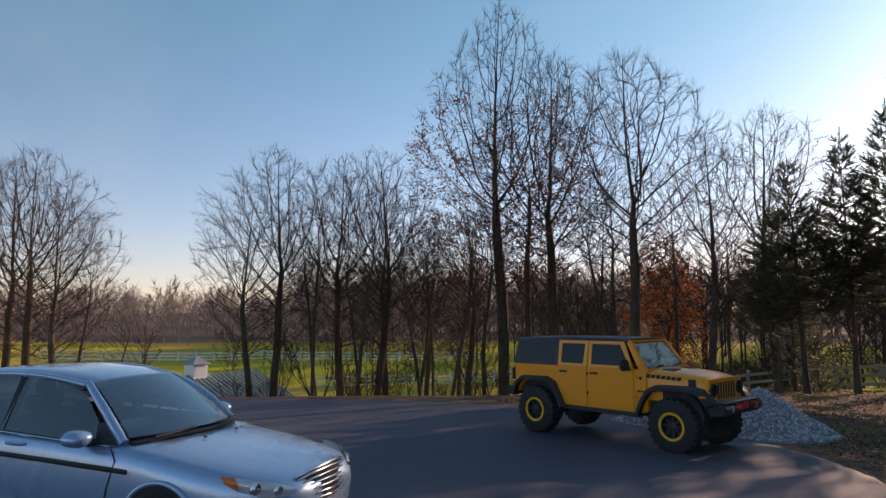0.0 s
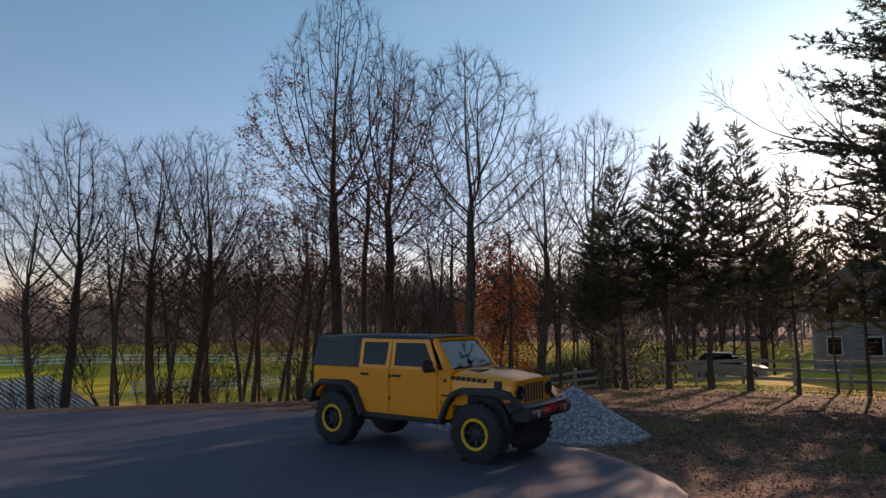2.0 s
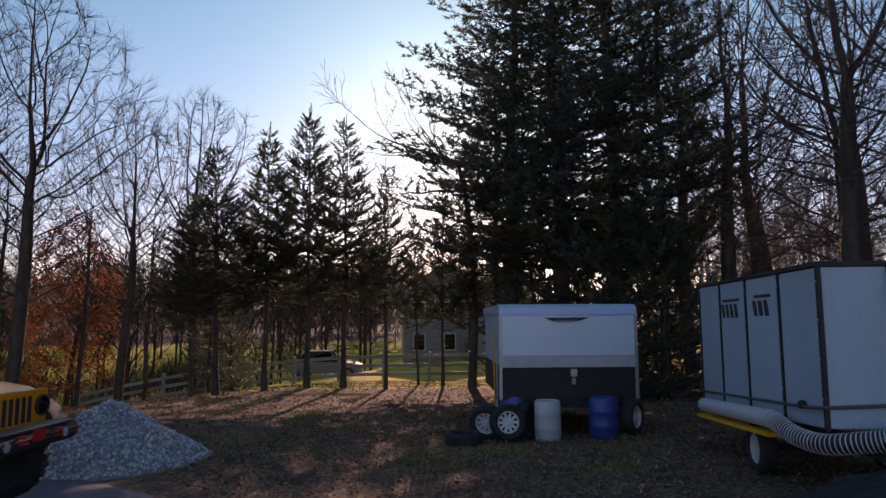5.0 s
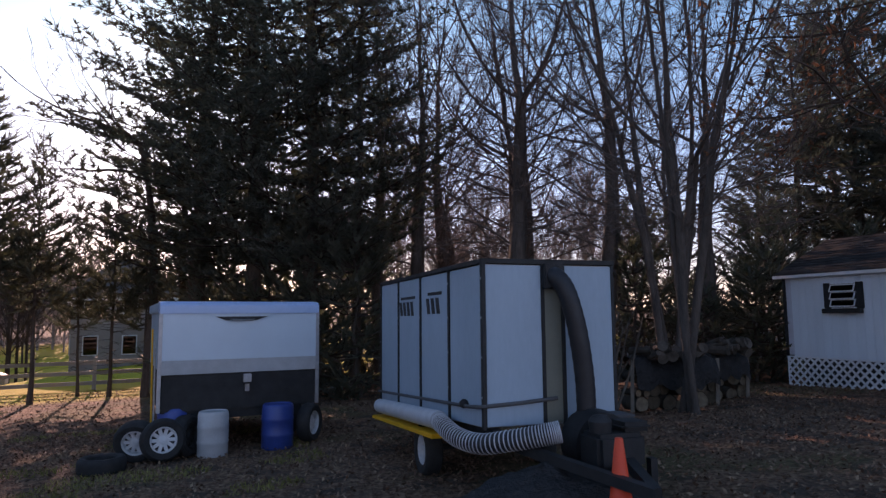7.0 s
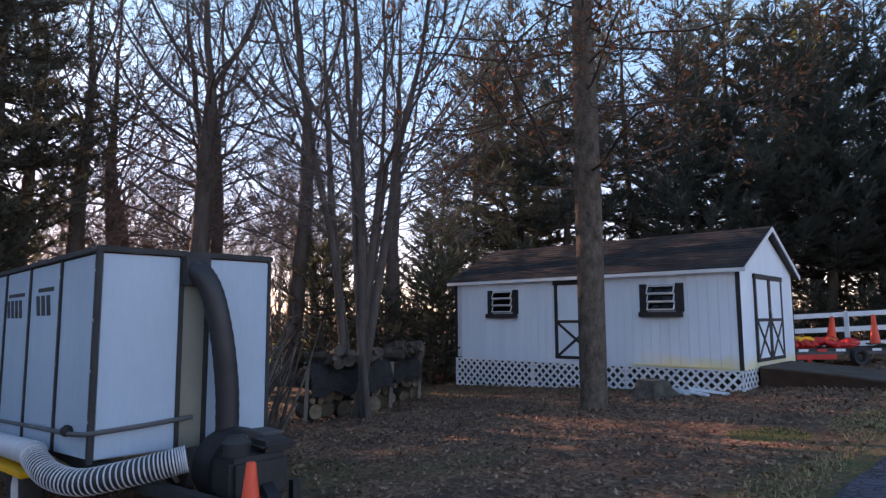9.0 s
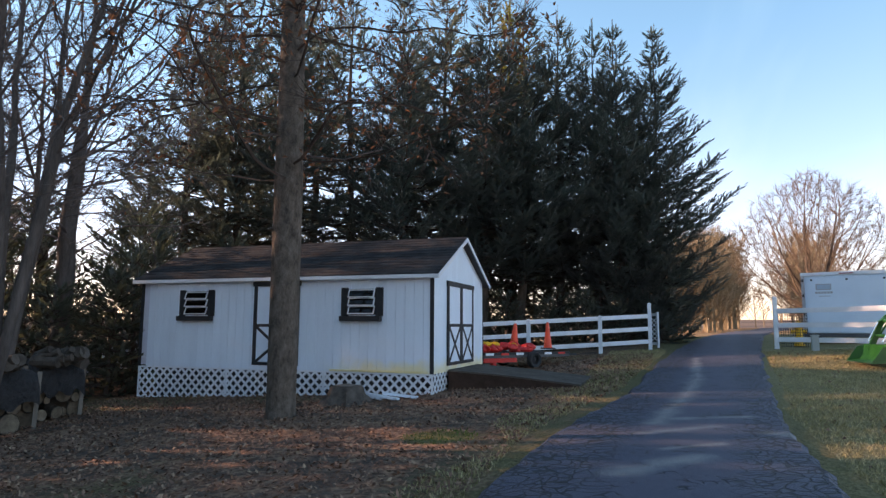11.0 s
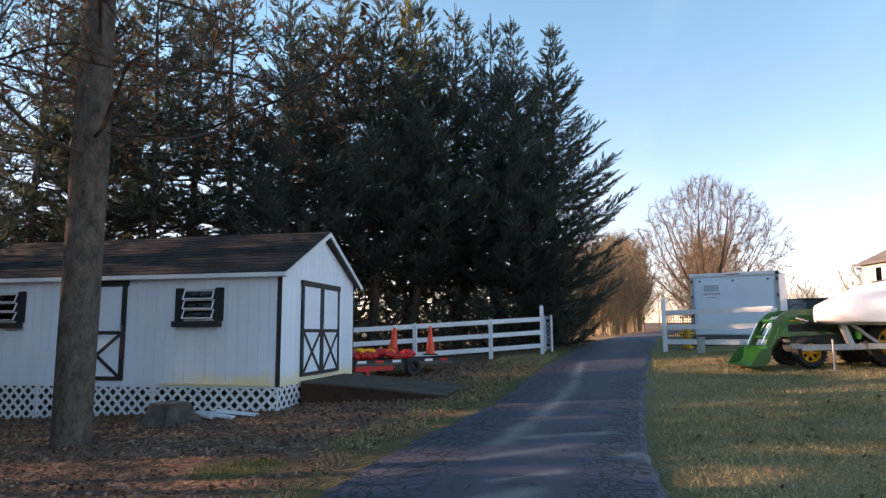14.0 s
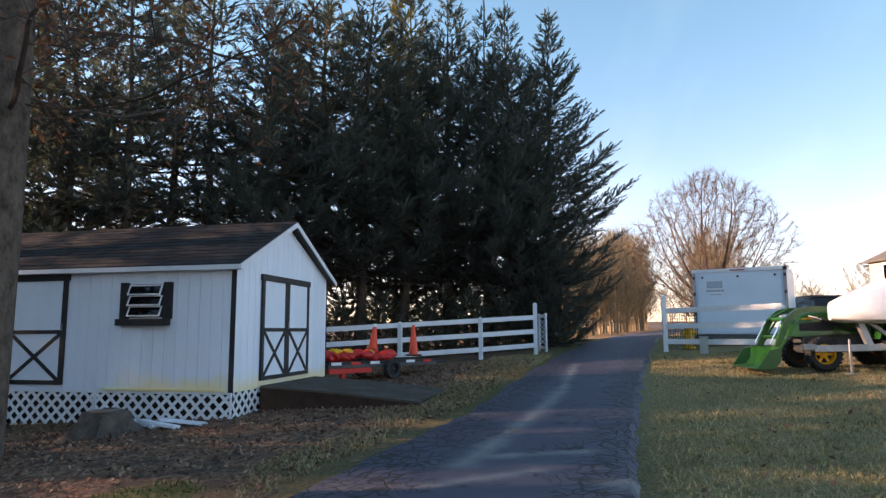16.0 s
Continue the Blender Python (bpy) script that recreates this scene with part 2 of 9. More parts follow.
M["pale_blue"] = surface("pale_blue", (0.42, 0.60, 0.86), (0.36, 0.52, 0.76), 2, 0.25, relief=0.03, vary=0)
M["stained_white"] = surface("stained_white", (0.80, 0.74, 0.48), (0.70, 0.54, 0.20), 3.5, 0.6, relief=0.1, vary=0)
M["siding_grey"] = surface("siding_grey", (0.38, 0.36, 0.36), (0.30, 0.28, 0.28), 1, 0.7, relief=0.1)
M["roof_grey"] = surface("roof_grey", (0.17, 0.16, 0.15), (0.10, 0.095, 0.09), 2, 0.9, relief=0.3)
M["roof_pale"] = surface("roof_pale", (0.26, 0.25, 0.25), (0.18, 0.17, 0.17), 2, 0.9, relief=0.3)
M["roof_rib"] = surface("roof_rib", (0.44, 0.50, 0.48), (0.34, 0.40, 0.38), 2, 0.45, relief=0.05)
M["glass_dark"] = glass("glass_dark", (0.30, 0.33, 0.36), 0.02, 0.12, 0.004)
M["glass_tint"] = glass("glass_tint", (0.10, 0.11, 0.13), 0.02, 0.08, 0.0)
M["glass_clear"] = glass("glass_clear", (0.74, 0.86, 0.86), 0.03, 0.6, 0.08)
M["glass_sky"] = glass("glass_sky", (0.72, 0.88, 0.96), 0.03, 0.8, 0.30)
M["glass_side"] = glass("glass_side", (0.34, 0.36, 0.34), 0.03, 0.3, 0.12)
M["amber"] = surface("amber", (0.8, 0.18, 0.01), (0.65, 0.12, 0.01), 8, 0.2, relief=0, vary=0, coat=0.6)
M["lens"] = surface("lens", (0.70, 0.72, 0.74), (0.50, 0.52, 0.54), 12, 0.12, 0.3, relief=0, vary=0, coat=1.0)
M["red_lens"] = surface("red_lens", (0.35, 0.01, 0.01), (0.25, 0.01, 0.01), 8, 0.15, relief=0, vary=0)
M["interior"] = surface("interior", (0.06, 0.06, 0.065), (0.03, 0.03, 0.033), 4, 0.8, vary=0)
M["sheet_black"] = surface("sheet_black", (0.018, 0.018, 0.020), (0.008, 0.008, 0.009), 7, 0.55, relief=1.0, fine=14, vary=0.1, depth=0.08)
M["hose_black"] = surface("hose_black", (0.022, 0.022, 0.026), (0.012, 0.012, 0.014), 6, 0.5, relief=0.2)
M["hose_white"] = surface("hose_white", (0.62, 0.64, 0.68), (0.50, 0.52, 0.56), 5, 0.4, relief=0.1)


def stained_boards():
    """The shed's white boards, with a yellow water stain along the foot of one corner."""
    m = M["white_board"].copy()
    m.name = "shed_board"
    nt = m.node_tree
    b = nt.nodes["Principled BSDF"]
    col = b.inputs["Base Color"].links[0].from_socket
    pos = nt.nodes.new("ShaderNodeNewGeometry").outputs["Position"]
    sep = nt.nodes.new("ShaderNodeSeparateXYZ")
    nt.links.new(pos, sep.inputs[0])
    wob = calc(nt, "MULTIPLY", calc(nt, "SUBTRACT", noise_tex(nt, 2.5, 4, 0.6, pos), 0.5), 0.5)
    low = calc(nt, "SUBTRACT", 1.0, step(nt, calc(nt, "ADD", sep.outputs[2], wob), 1.0, 1.30))
    near = calc(nt, "SUBTRACT", 1.0, step(nt, sep.outputs[1], 11.2, 12.6))
    nt.links.new(mix(nt, calc(nt, "MULTIPLY", calc(nt, "MULTIPLY", low, near), 0.75), col, (0.80, 0.66, 0.30)), b.inputs["Base Color"])
    return m


M["shed_board"] = stained_boards()


# ---- tools ----
def softplus(v, k):
    return np.where(v / k > 30, v, k * np.log1p(np.exp(np.minimum(v / k, 30))))


def ground_z(x, y):
    """Height of the land: a hillside that rises along the lane and falls to a valley in the west."""
    x, y = np.asarray(x, float), np.asarray(y, float)
    z = 0.52 - 0.045 * y + 0.01 * x + 0.027 * softplus(x, 1.5)
    z = z - 0.037 * softplus(x - 32, 4) + 0.045 * softplus(y - 33, 3) - 0.045 * softplus(-y - 6, 3) - 0.01 * -softplus(-x - 30, 4)
    pad = 1 / (1 + np.exp(np.clip((x + 3) / 1.5, -40, 40)))
    z = z - 0.014 * pad * (softplus(10 - y, 2) - softplus(-6 - y, 2))
    d = -0.93 * (x + 17) + 0.37 * (y - 11)
    fall = 5.0 * (1 / (1 + np.exp(-np.clip((d - 15) / 5.5, -40, 40))) - 1 / (1 + np.exp(15 / 5.5)))
    z = z - np.maximum(fall, 0)
    # the far side of the valley rises again
    west = 1 / (1 + np.exp(-np.clip((d - 12) / 6, -40, 40)))
    for r0, r1, up in ((58, 120, 4.2 * west), (110, 360, 3.0 * west), (170, 650, 7.0)):
        r = np.clip((np.hypot(x, y) - r0) / (r1 - r0), 0, 1)
        z = z + up * r * r * (3 - 2 * r)
    return z


def gz(x, y):
    return float(ground_z(x, y))


class Shape:
    """Collects vertices and faces for one mesh."""

    def __init__(self):
        self.v, self.f, self.smooth = [], [], True

    def add(self, verts, faces):
        n = len(self.v)
        self.v += [tuple(p) for p in verts]
        self.f += [tuple(i + n for i in f) for f in faces]
        return self

    def box(self, lo, hi, m=None):
        (x0, y0, z0), (x1, y1, z1) = lo, hi
        c = [(x0, y0, z0), (x1, y0, z0), (x1, y1, z0), (x0, y1, z0), (x0, y0, z1), (x1, y0, z1), (x1, y1, z1), (x0, y1, z1)]
        if m is not None:
            c = [m @ Vector(p) for p in c]
        return self.add(c, [(3, 2, 1, 0), (4, 5, 6, 7), (0, 1, 5, 4), (1, 2, 6, 5), (2, 3, 7, 6), (3, 0, 4, 7)])

    def bar(self, a, b, w, h=None, up=(0, 0, 1)):
        """A square bar from a to b."""
        a, b = Vector(a), Vector(b)
        d = (b - a).normalized()
        s = d.cross(Vector(up))
        s = s.normalized() if s.length > 1e-4 else d.cross(Vector((1, 0, 0))).normalized()
        u = s.cross(d)
        s, u = s * w / 2, u * (h or w) / 2
        c = [p + i * s + j * u for p in (a, b) for i, j in ((-1, -1), (1, -1), (1, 1), (-1, 1))]
        return self.add(c, [(3, 2, 1, 0), (4, 5, 6, 7), (0, 1, 5, 4), (1, 2, 6, 5), (2, 3, 7, 6), (3, 0, 4, 7)])

    def tube(self, pts, radii, sides=6, cap=True):
        pts = [Vector(p) for p in pts]
        n, base = len(pts), len(self.v)
        ref = Vector((0.31, 0.17, 0.93))
        for i, p in enumerate(pts):
            d = (pts[min(i + 1, n - 1)] - pts[max(i - 1, 0)]).normalized()
            if abs(d.dot(ref)) > 0.95:
                ref = Vector((0.9, -0.3, 0.1))
            s = d.cross(ref).normalized()
            u = d.cross(s)
            r = radii[i] if hasattr(radii, "__len__") else radii
            for k in range(sides):
                a = 2 * math.pi * k / sides
                self.v.append(tuple(p + (s * math.cos(a) + u * math.sin(a)) * r))
        for i in range(n - 1):
            for k in range(sides if sides > 2 else 1):
                a, b = base + i * sides + k, base + i * sides + (k + 1) % sides
                self.f.append((a, b, b + sides, a + sides))
        if cap and sides > 2:
            self.f.append(tuple(base + k for k in reversed(range(sides))))
            self.f.append(tuple(base + (n - 1) * sides + k for k in range(sides)))
        return self

    def turned(self, profile, sides=24, m=None, close=True):
        """A profile of (radius, z) turned about z."""
        base = len(self.v)
        for r, z in profile:
            for k in range(sides):
                a = 2 * math.pi * k / sides
                p = Vector((r * math.cos(a), r * math.sin(a), z))
                self.v.append(tuple(m @ p if m is not None else p))
        for i in range(len(profile) - 1):
            for k in range(sides):
                a, b = base + i * sides + k, base + i * sides + (k + 1) % sides
                self.f.append((a, b, b + sides, a + sides))
        if close:
            for i, order in ((0, reversed(range(sides))), (len(profile) - 1, range(sides))):
                if profile[i][0] > 1e-4:
                    self.f.append(tuple(base + i * sides + k for k in order))
        return self

    def loft(self, rings, closed=True, caps=True):
        """Skin through rings of equally many points."""
        base, n = len(self.v), len(rings[0])
        for r in rings:
            self.v += [tuple(p) for p in r]
        for i in range(len(rings) - 1):
            for k in range(n if closed else n - 1):
                a, b = base + i * n + k, base + i * n + (k + 1) % n
                self.f.append((a, b, b + n, a + n))
        if caps and closed:
            self.f.append(tuple(base + k for k in reversed(range(n))))
            self.f.append(tuple(base + (len(rings) - 1) * n + k for k in range(n)))
        return self

    def extrude(self, outline, lo, hi, axis="y"):
        """A flat outline of (a, b) points drawn out from lo to hi along an axis."""
        put = {"y": lambda a, b, c: (a, c, b), "x": lambda a, b, c: (c, a, b), "z": lambda a, b, c: (a, b, c)}[axis]
        n = len(outline)
        vs = [put(a, b, c) for c in (lo, hi) for a, b in outline]
        return self.add(vs, [tuple(range(n)), tuple(range(2 * n - 1, n - 1, -1))] + [(k + n, (k + 1) % n + n, (k + 1) % n, k) for k in range(n)])

    def mesh(self, name, mat, smooth=None, bevel=0.0):
        me = bpy.data.meshes.new(name)
        me.from_pydata(self.v, [], self.f)
        if bevel or smooth is not None:
            bm = bmesh.new()
            bm.from_mesh(me)
            bmesh.ops.recalc_face_normals(bm, faces=bm.faces)
            if bevel:
                es = [e for e in bm.edges if len(e.link_faces) == 2 and e.calc_face_angle(0) > 0.5]
                bmesh.ops.bevel(bm, geom=es, offset=bevel, segments=2, affect="EDGES", clamp_overlap=True)
            bm.to_mesh(me)
            bm.free()
        if smooth:
            me.polygons.foreach_set("use_smooth", [True] * len(me.polygons))
            me.set_sharp_from_angle(angle=radians(smooth))
        for m in mat if isinstance(mat, (list, tuple)) else [mat]:
            me.materials.append(m)
        return me


def part(name, shape, material, parent=None, label="", smooth=35, bevel=0.0):
    """One mesh under a thing or a part. shape: a Shape, or a ready mesh."""
    me = shape.mesh(name, material, smooth, bevel) if isinstance(shape, Shape) else shape
    ob = new(name, me)
    if parent is not None:
        ob.parent = parent
    return tagged(ob, label)


def thing(name, label, category, m=None, group="", kind=""):
    ob = new(name)
    ob.empty_display_size = 0.2
    if m is not None:
        ob.matrix_world = m
    return tagged(ob, label, category, group, kind)


def curve(points, n):
    """n + 1 points on a smooth line through the given ones."""
    P = [Vector(p) for p in points]
    P = [2 * P[0] - P[1]] + P + [2 * P[-1] - P[-2]]
    out = []
    for k in range(n + 1):
        s = k / n * (len(P) - 3)
        i = min(int(s), len(P) - 4)
        t = s - i
        a, b, c, d = P[i : i + 4]
        out.append(0.5 * (2 * b + (c - a) * t + (2 * a - 5 * b + 4 * c - d) * t * t + (3 * b - 3 * c + d - a) * t**3))
    return out


# ---- land ----
def land_material():
    m, nt, b = nodes_of("land", 0.95)
    pos = nt.nodes.new("ShaderNodeNewGeometry").outputs["Position"]
    sep = nt.nodes.new("ShaderNodeSeparateXYZ")
    nt.links.new(pos, sep.inputs[0])
    x, y = sep.outputs[0], sep.outputs[1]
    big, mid, fine = noise_tex(nt, 0.25, 5, 0.6, pos), noise_tex(nt, 1.7, 6, 0.65, pos), noise_tex(nt, 28, 6, 0.75, pos)
    cells = nt.nodes.new("ShaderNodeTexVoronoi")
    cells.inputs["Scale"].default_value = 13
    nt.links.new(pos, cells.inputs["Vector"])
    leafmix = calc(nt, "ADD", calc(nt, "MULTIPLY", fine, 0.5), calc(nt, "MULTIPLY", cells.outputs["Distance"], 0.6))
    litter = ramp(nt, leafmix, [(0.25, (0.055, 0.032, 0.024)), (0.5, (0.17, 0.093, 0.064)), (0.75, (0.31, 0.18, 0.115))])
    grass = ramp(nt, fine, [(0.3, (0.045, 0.042, 0.020)), (0.55, (0.15, 0.125, 0.060)), (0.75, (0.30, 0.24, 0.13))])
    green = ramp(nt, fine, [(0.3, (0.03, 0.05, 0.012)), (0.7, (0.11, 0.15, 0.035))])
    dirt = ramp(nt, fine, [(0.3, (0.052, 0.036, 0.030)), (0.7, (0.135, 0.096, 0.076))])
    # field grass, brightened in colour for the glow of low sun through blades
    field = ramp(nt, noise_tex(nt, 0.05, 6, 0.6, pos), [(0.35, (0.38, 0.40, 0.015)), (0.5, (0.50, 0.41, 0.035)), (0.65, (0.54, 0.36, 0.07))])
    field = mix(nt, 0.12, field, grass)
    far = ramp(nt, noise_tex(nt, 0.02, 4, 0.5, pos), [(0.4, (0.10, 0.075, 0.06)), (0.6, (0.15, 0.11, 0.085))])
    wob = calc(nt, "MULTIPLY", calc(nt, "SUBTRACT", mid, 0.5), 3.5)
    # lawn on the south side of the lane, and a worn strip along its north edge
    lawn = step(nt, calc(nt, "ADD", calc(nt, "MULTIPLY", y, -1), calc(nt, "MULTIPLY", wob, 0.3)), -4.6, -3.6)
    verge = step(nt, calc(nt, "ADD", calc(nt, "MULTIPLY", y, -1), calc(nt, "ADD", calc(nt, "MULTIPLY", x, -0.06), wob)), -8.9, -7.3)
    col = mix(nt, step(nt, mid, 0.45, 0.62), litter, dirt)
    col = mix(nt, calc(nt, "MULTIPLY", step(nt, big, 0.50, 0.62), 0.75), col, grass)
    col = mix(nt, calc(nt, "MULTIPLY", verge, step(nt, x, 2, 8)), col, grass)
    hay = ramp(nt, fine, [(0.3, (0.095, 0.078, 0.038)), (0.55, (0.26, 0.205, 0.105)), (0.75, (0.45, 0.355, 0.20))])
    lawn_col = mix(nt, calc(nt, "MULTIPLY", step(nt, mid, 0.52, 0.68), 0.5), hay, green)
    col = mix(nt, calc(nt, "MULTIPLY", lawn, step(nt, x, 0, 5)), col, lawn_col)
    # a small green patch in the litter
    px, py = calc(nt, "SUBTRACT", x, 10.7), calc(nt, "SUBTRACT", y, 8.45)
    rr = calc(nt, "ADD", calc(nt, "SQRT", calc(nt, "ADD", calc(nt, "MULTIPLY", px, px), calc(nt, "MULTIPLY", py, py))), calc(nt, "MULTIPLY", wob, 0.12))
    col = mix(nt, calc(nt, "MULTIPLY", calc(nt, "SUBTRACT", 1.0, step(nt, rr, 0.25, 0.6)), 0.6), col, green)
    # open fields: down in the valley, past the trees, and along the far lane
    west = step(nt, calc(nt, "ADD", calc(nt, "MULTIPLY", x, -0.93), calc(nt, "MULTIPLY", y, 0.37)), 27.0, 33.0)
    north = step(nt, y, 31.0, 33.5)
    east = step(nt, x, 34, 42)
    col = mix(nt, calc(nt, "MAXIMUM", west, north), col, field)
    col = mix(nt, east, col, mix(nt, 0.5, hay, litter))
    r = calc(nt, "SQRT", calc(nt, "ADD", calc(nt, "MULTIPLY", x, x), calc(nt, "MULTIPLY", y, y)))
    col = mix(nt, step(nt, r, 108, 128), col, far)
    nt.links.new(col, b.inputs["Base Color"])
    bump(nt, b, leafmix, 0.8, 0.04)
    return m


def build_land():
    n = 220
    u = np.linspace(-1, 1, n)
    s = 2600 * np.sinh(6.2 * u) / math.sinh(6.2)
    X, Y = np.meshgrid(s + 2, s + 8, indexing="ij")
    Z = ground_z(X, Y)
    near = np.exp(-(np.hypot(X - 2, Y - 8) / 45) ** 2)
    bumps = np.array([noise.noise((x * 0.7, y * 0.7, 0)) + 0.5 * noise.noise((x * 1.9, y * 1.9, 3)) for x, y in zip(X.ravel(), Y.ravel())]).reshape(X.shape)
    Z = Z + 0.028 * near * (bumps - 0.6)
    idx = np.arange(n * n).reshape(n, n)
    faces = np.stack([idx[:-1, :-1], idx[1:, :-1], idx[1:, 1:], idx[:-1, 1:]], -1).reshape(-1, 4)
    me = bpy.data.meshes.new("ground")
    me.from_pydata(np.stack([X, Y, Z], -1).reshape(-1, 3).tolist(), [], faces.tolist())
    me.polygons.foreach_set("use_smooth", [True] * len(me.polygons))
    me.materials.append(land_material())
    tagged(new("ground", me), "leaf-strewn hillside with dry grass falling to green fields", "ground", kind="structure")


# strips of sunlight on the lane (ends, width), mixed into the asphalt colour
SUN_STREAKS = [((21.34, 4.88), (16.48, 5.07), 0.1), ((16.48, 5.07), (13.62, 5.44), 0.12), ((13.62, 5.44), (11.49, 5.83), 0.12), ((11.8, 5.61), (11.97, 4.73), 0.09), ((10.79, 6.0), (11.24, 5.18), 0.1), ((8.93, 6.13), (9.62, 5.4), 0.13), ((9.97, 5.72), (10.25, 5.16), 0.07), ((10.83, 4.55), (10.83, 4.37), 0.14)]


def asphalt_material():
    m, nt, b = nodes_of("asphalt", 0.66)
    pos = nt.nodes.new("ShaderNodeNewGeometry").outputs["Position"]
    big, mid, fine = noise_tex(nt, 0.35, 4, 0.6, pos), noise_tex(nt, 2.2, 6, 0.7, pos), noise_tex(nt, 90, 4, 0.8, pos)
    col = ramp(nt, fine, [(0.3, (0.026, 0.027, 0.042)), (0.55, (0.066, 0.066, 0.098)), (0.8, (0.165, 0.165, 0.22))])
    col = mix(nt, calc(nt, "MULTIPLY", step(nt, big, 0.42, 0.62), 0.55), col, (0.084, 0.085, 0.112))
    # crazed cracks near the edges and in old patches
    cr = nt.nodes.new("ShaderNodeTexVoronoi")
    cr.feature = "DISTANCE_TO_EDGE"
    cr.inputs["Scale"].default_value = 6.4
    warp = nt.nodes.new("ShaderNodeVectorMath")
    warp.operation = "ADD"
    nt.links.new(pos, warp.inputs[0])
    nz = nt.nodes.new("ShaderNodeTexNoise")
    nz.inputs["Scale"].default_value = 1.5
    nt.links.new(pos, nz.inputs["Vector"])
    nt.links.new(nz.outputs["Color"], warp.inputs[1])
    nt.links.new(warp.outputs[0], cr.inputs["Vector"])
    line = calc(nt, "SUBTRACT", 1.0, step(nt, cr.outputs["Distance"], 0.02, 0.13))
    sep = nt.nodes.new("ShaderNodeSeparateXYZ")
    nt.links.new(pos, sep.inputs[0])
    ax, ay = sep.outputs[0], sep.outputs[1]
    lane = calc(nt, "ADD", ay, calc(nt, "MULTIPLY", ax, 0.105))
    side = step(nt, calc(nt, "ABSOLUTE", calc(nt, "SUBTRACT", lane, 6.65)), 0.40, 0.80)
    where = calc(nt, "MAXIMUM", step(nt, mid, 0.52, 0.60), calc(nt, "MULTIPLY", side, step(nt, mid, 0.30, 0.42)))
    # the lane is older and more crazed than the parking area
    crack = calc(nt, "MULTIPLY", calc(nt, "MULTIPLY", line, where), calc(nt, "ADD", step(nt, ax, 2.0, 8.0), 0.12, clamp=True))
    col = mix(nt, crack, col, (0.013, 0.013, 0.014))
    # pale sun streaks along and across the lane, painted into the asphalt colour
    def sun_streak(a, b2, width):
        dx, dy = b2[0] - a[0], b2[1] - a[1]
        n2 = dx * dx + dy * dy
        rx, ry = calc(nt, "SUBTRACT", ax, a[0]), calc(nt, "SUBTRACT", ay, a[1])
        h = calc(nt, "ADD", calc(nt, "MULTIPLY", rx, dx / n2), calc(nt, "MULTIPLY", ry, dy / n2), clamp=True)
        qx, qy = calc(nt, "SUBTRACT", rx, calc(nt, "MULTIPLY", h, dx)), calc(nt, "SUBTRACT", ry, calc(nt, "MULTIPLY", h, dy))
        d = calc(nt, "SQRT", calc(nt, "ADD", calc(nt, "MULTIPLY", qx, qx), calc(nt, "MULTIPLY", qy, qy)))
        return calc(nt, "SUBTRACT", 1.0, step(nt, calc(nt, "ADD", d, calc(nt, "MULTIPLY", calc(nt, "SUBTRACT", mid, 0.5), width * 4)), -width * 0.6, width * 1.9))
    pale = 0.0
    for a, b2, w in SUN_STREAKS:
        pale = calc(nt, "MAXIMUM", sun_streak(a, b2, w), pale)
    pale = calc(nt, "MULTIPLY", pale, calc(nt, "ADD", step(nt, fine, 0.35, 0.6), 0.35, clamp=True))
    col = mix(nt, calc(nt, "MULTIPLY", pale, 0.8), col, (0.27, 0.258, 0.245))
    nt.links.new(col, b.inputs["Base Color"])
    bump(nt, b, calc(nt, "SUBTRACT", calc(nt, "MULTIPLY", fine, 0.4), crack), 0.6, 0.02)
    return m


def build_asphalt():
    north = [(120, -9.5), (70, -2.6), (48, 1.6), (33, 4.2), (21.4, 5.75), (14.7, 6.3), (10.6, 7.05), (5, 7.3), (1.0, 7.2), (-1.4, 8.9), (-2.6, 11.2), (-5.0, 13.3), (-7.6, 14.3), (-10.5, 14.6), (-14.0, 13.2), (-16.3, 10.4), (-18.2, 7.2)]
    south = [(119, -12.3), (69, -5.3), (47, -1.0), (33, 1.65), (20.4, 3.35), (14.5, 4.0), (10.7, 4.3), (6.5, 4.1), (3.4, 1.6), (1.5, -3.0), (-1, -7), (-5, -10), (-9, -10), (-13, -8), (-17, -3), (-19.2, 2.0)]
    L, R = curve([(*p, 0) for p in north], 220), curve([(*p, 0) for p in south], 220)
    rng = random.Random(5)
    k, s = 36, Shape()
    rows = []
    for a, b in zip(L, R):
        a = a + Vector((0, rng.uniform(-0.05, 0.05), 0))
        b = b + Vector((0, rng.uniform(-0.06, 0.06), 0))
        row = [a.lerp(b, j / k) for j in range(k + 1)]
        rows.append([(p.x, p.y, gz(p.x, p.y) + (0.045 if 0 < j < k else -0.02)) for j, p in enumerate(row)])
    s.loft(rows, closed=False)
    part("road", s, asphalt_material())
    tagged(bpy.data.objects["road"], "cracked dark asphalt driveway widening into a parking area", "driveway", kind="structure")


build_land()
build_asphalt()


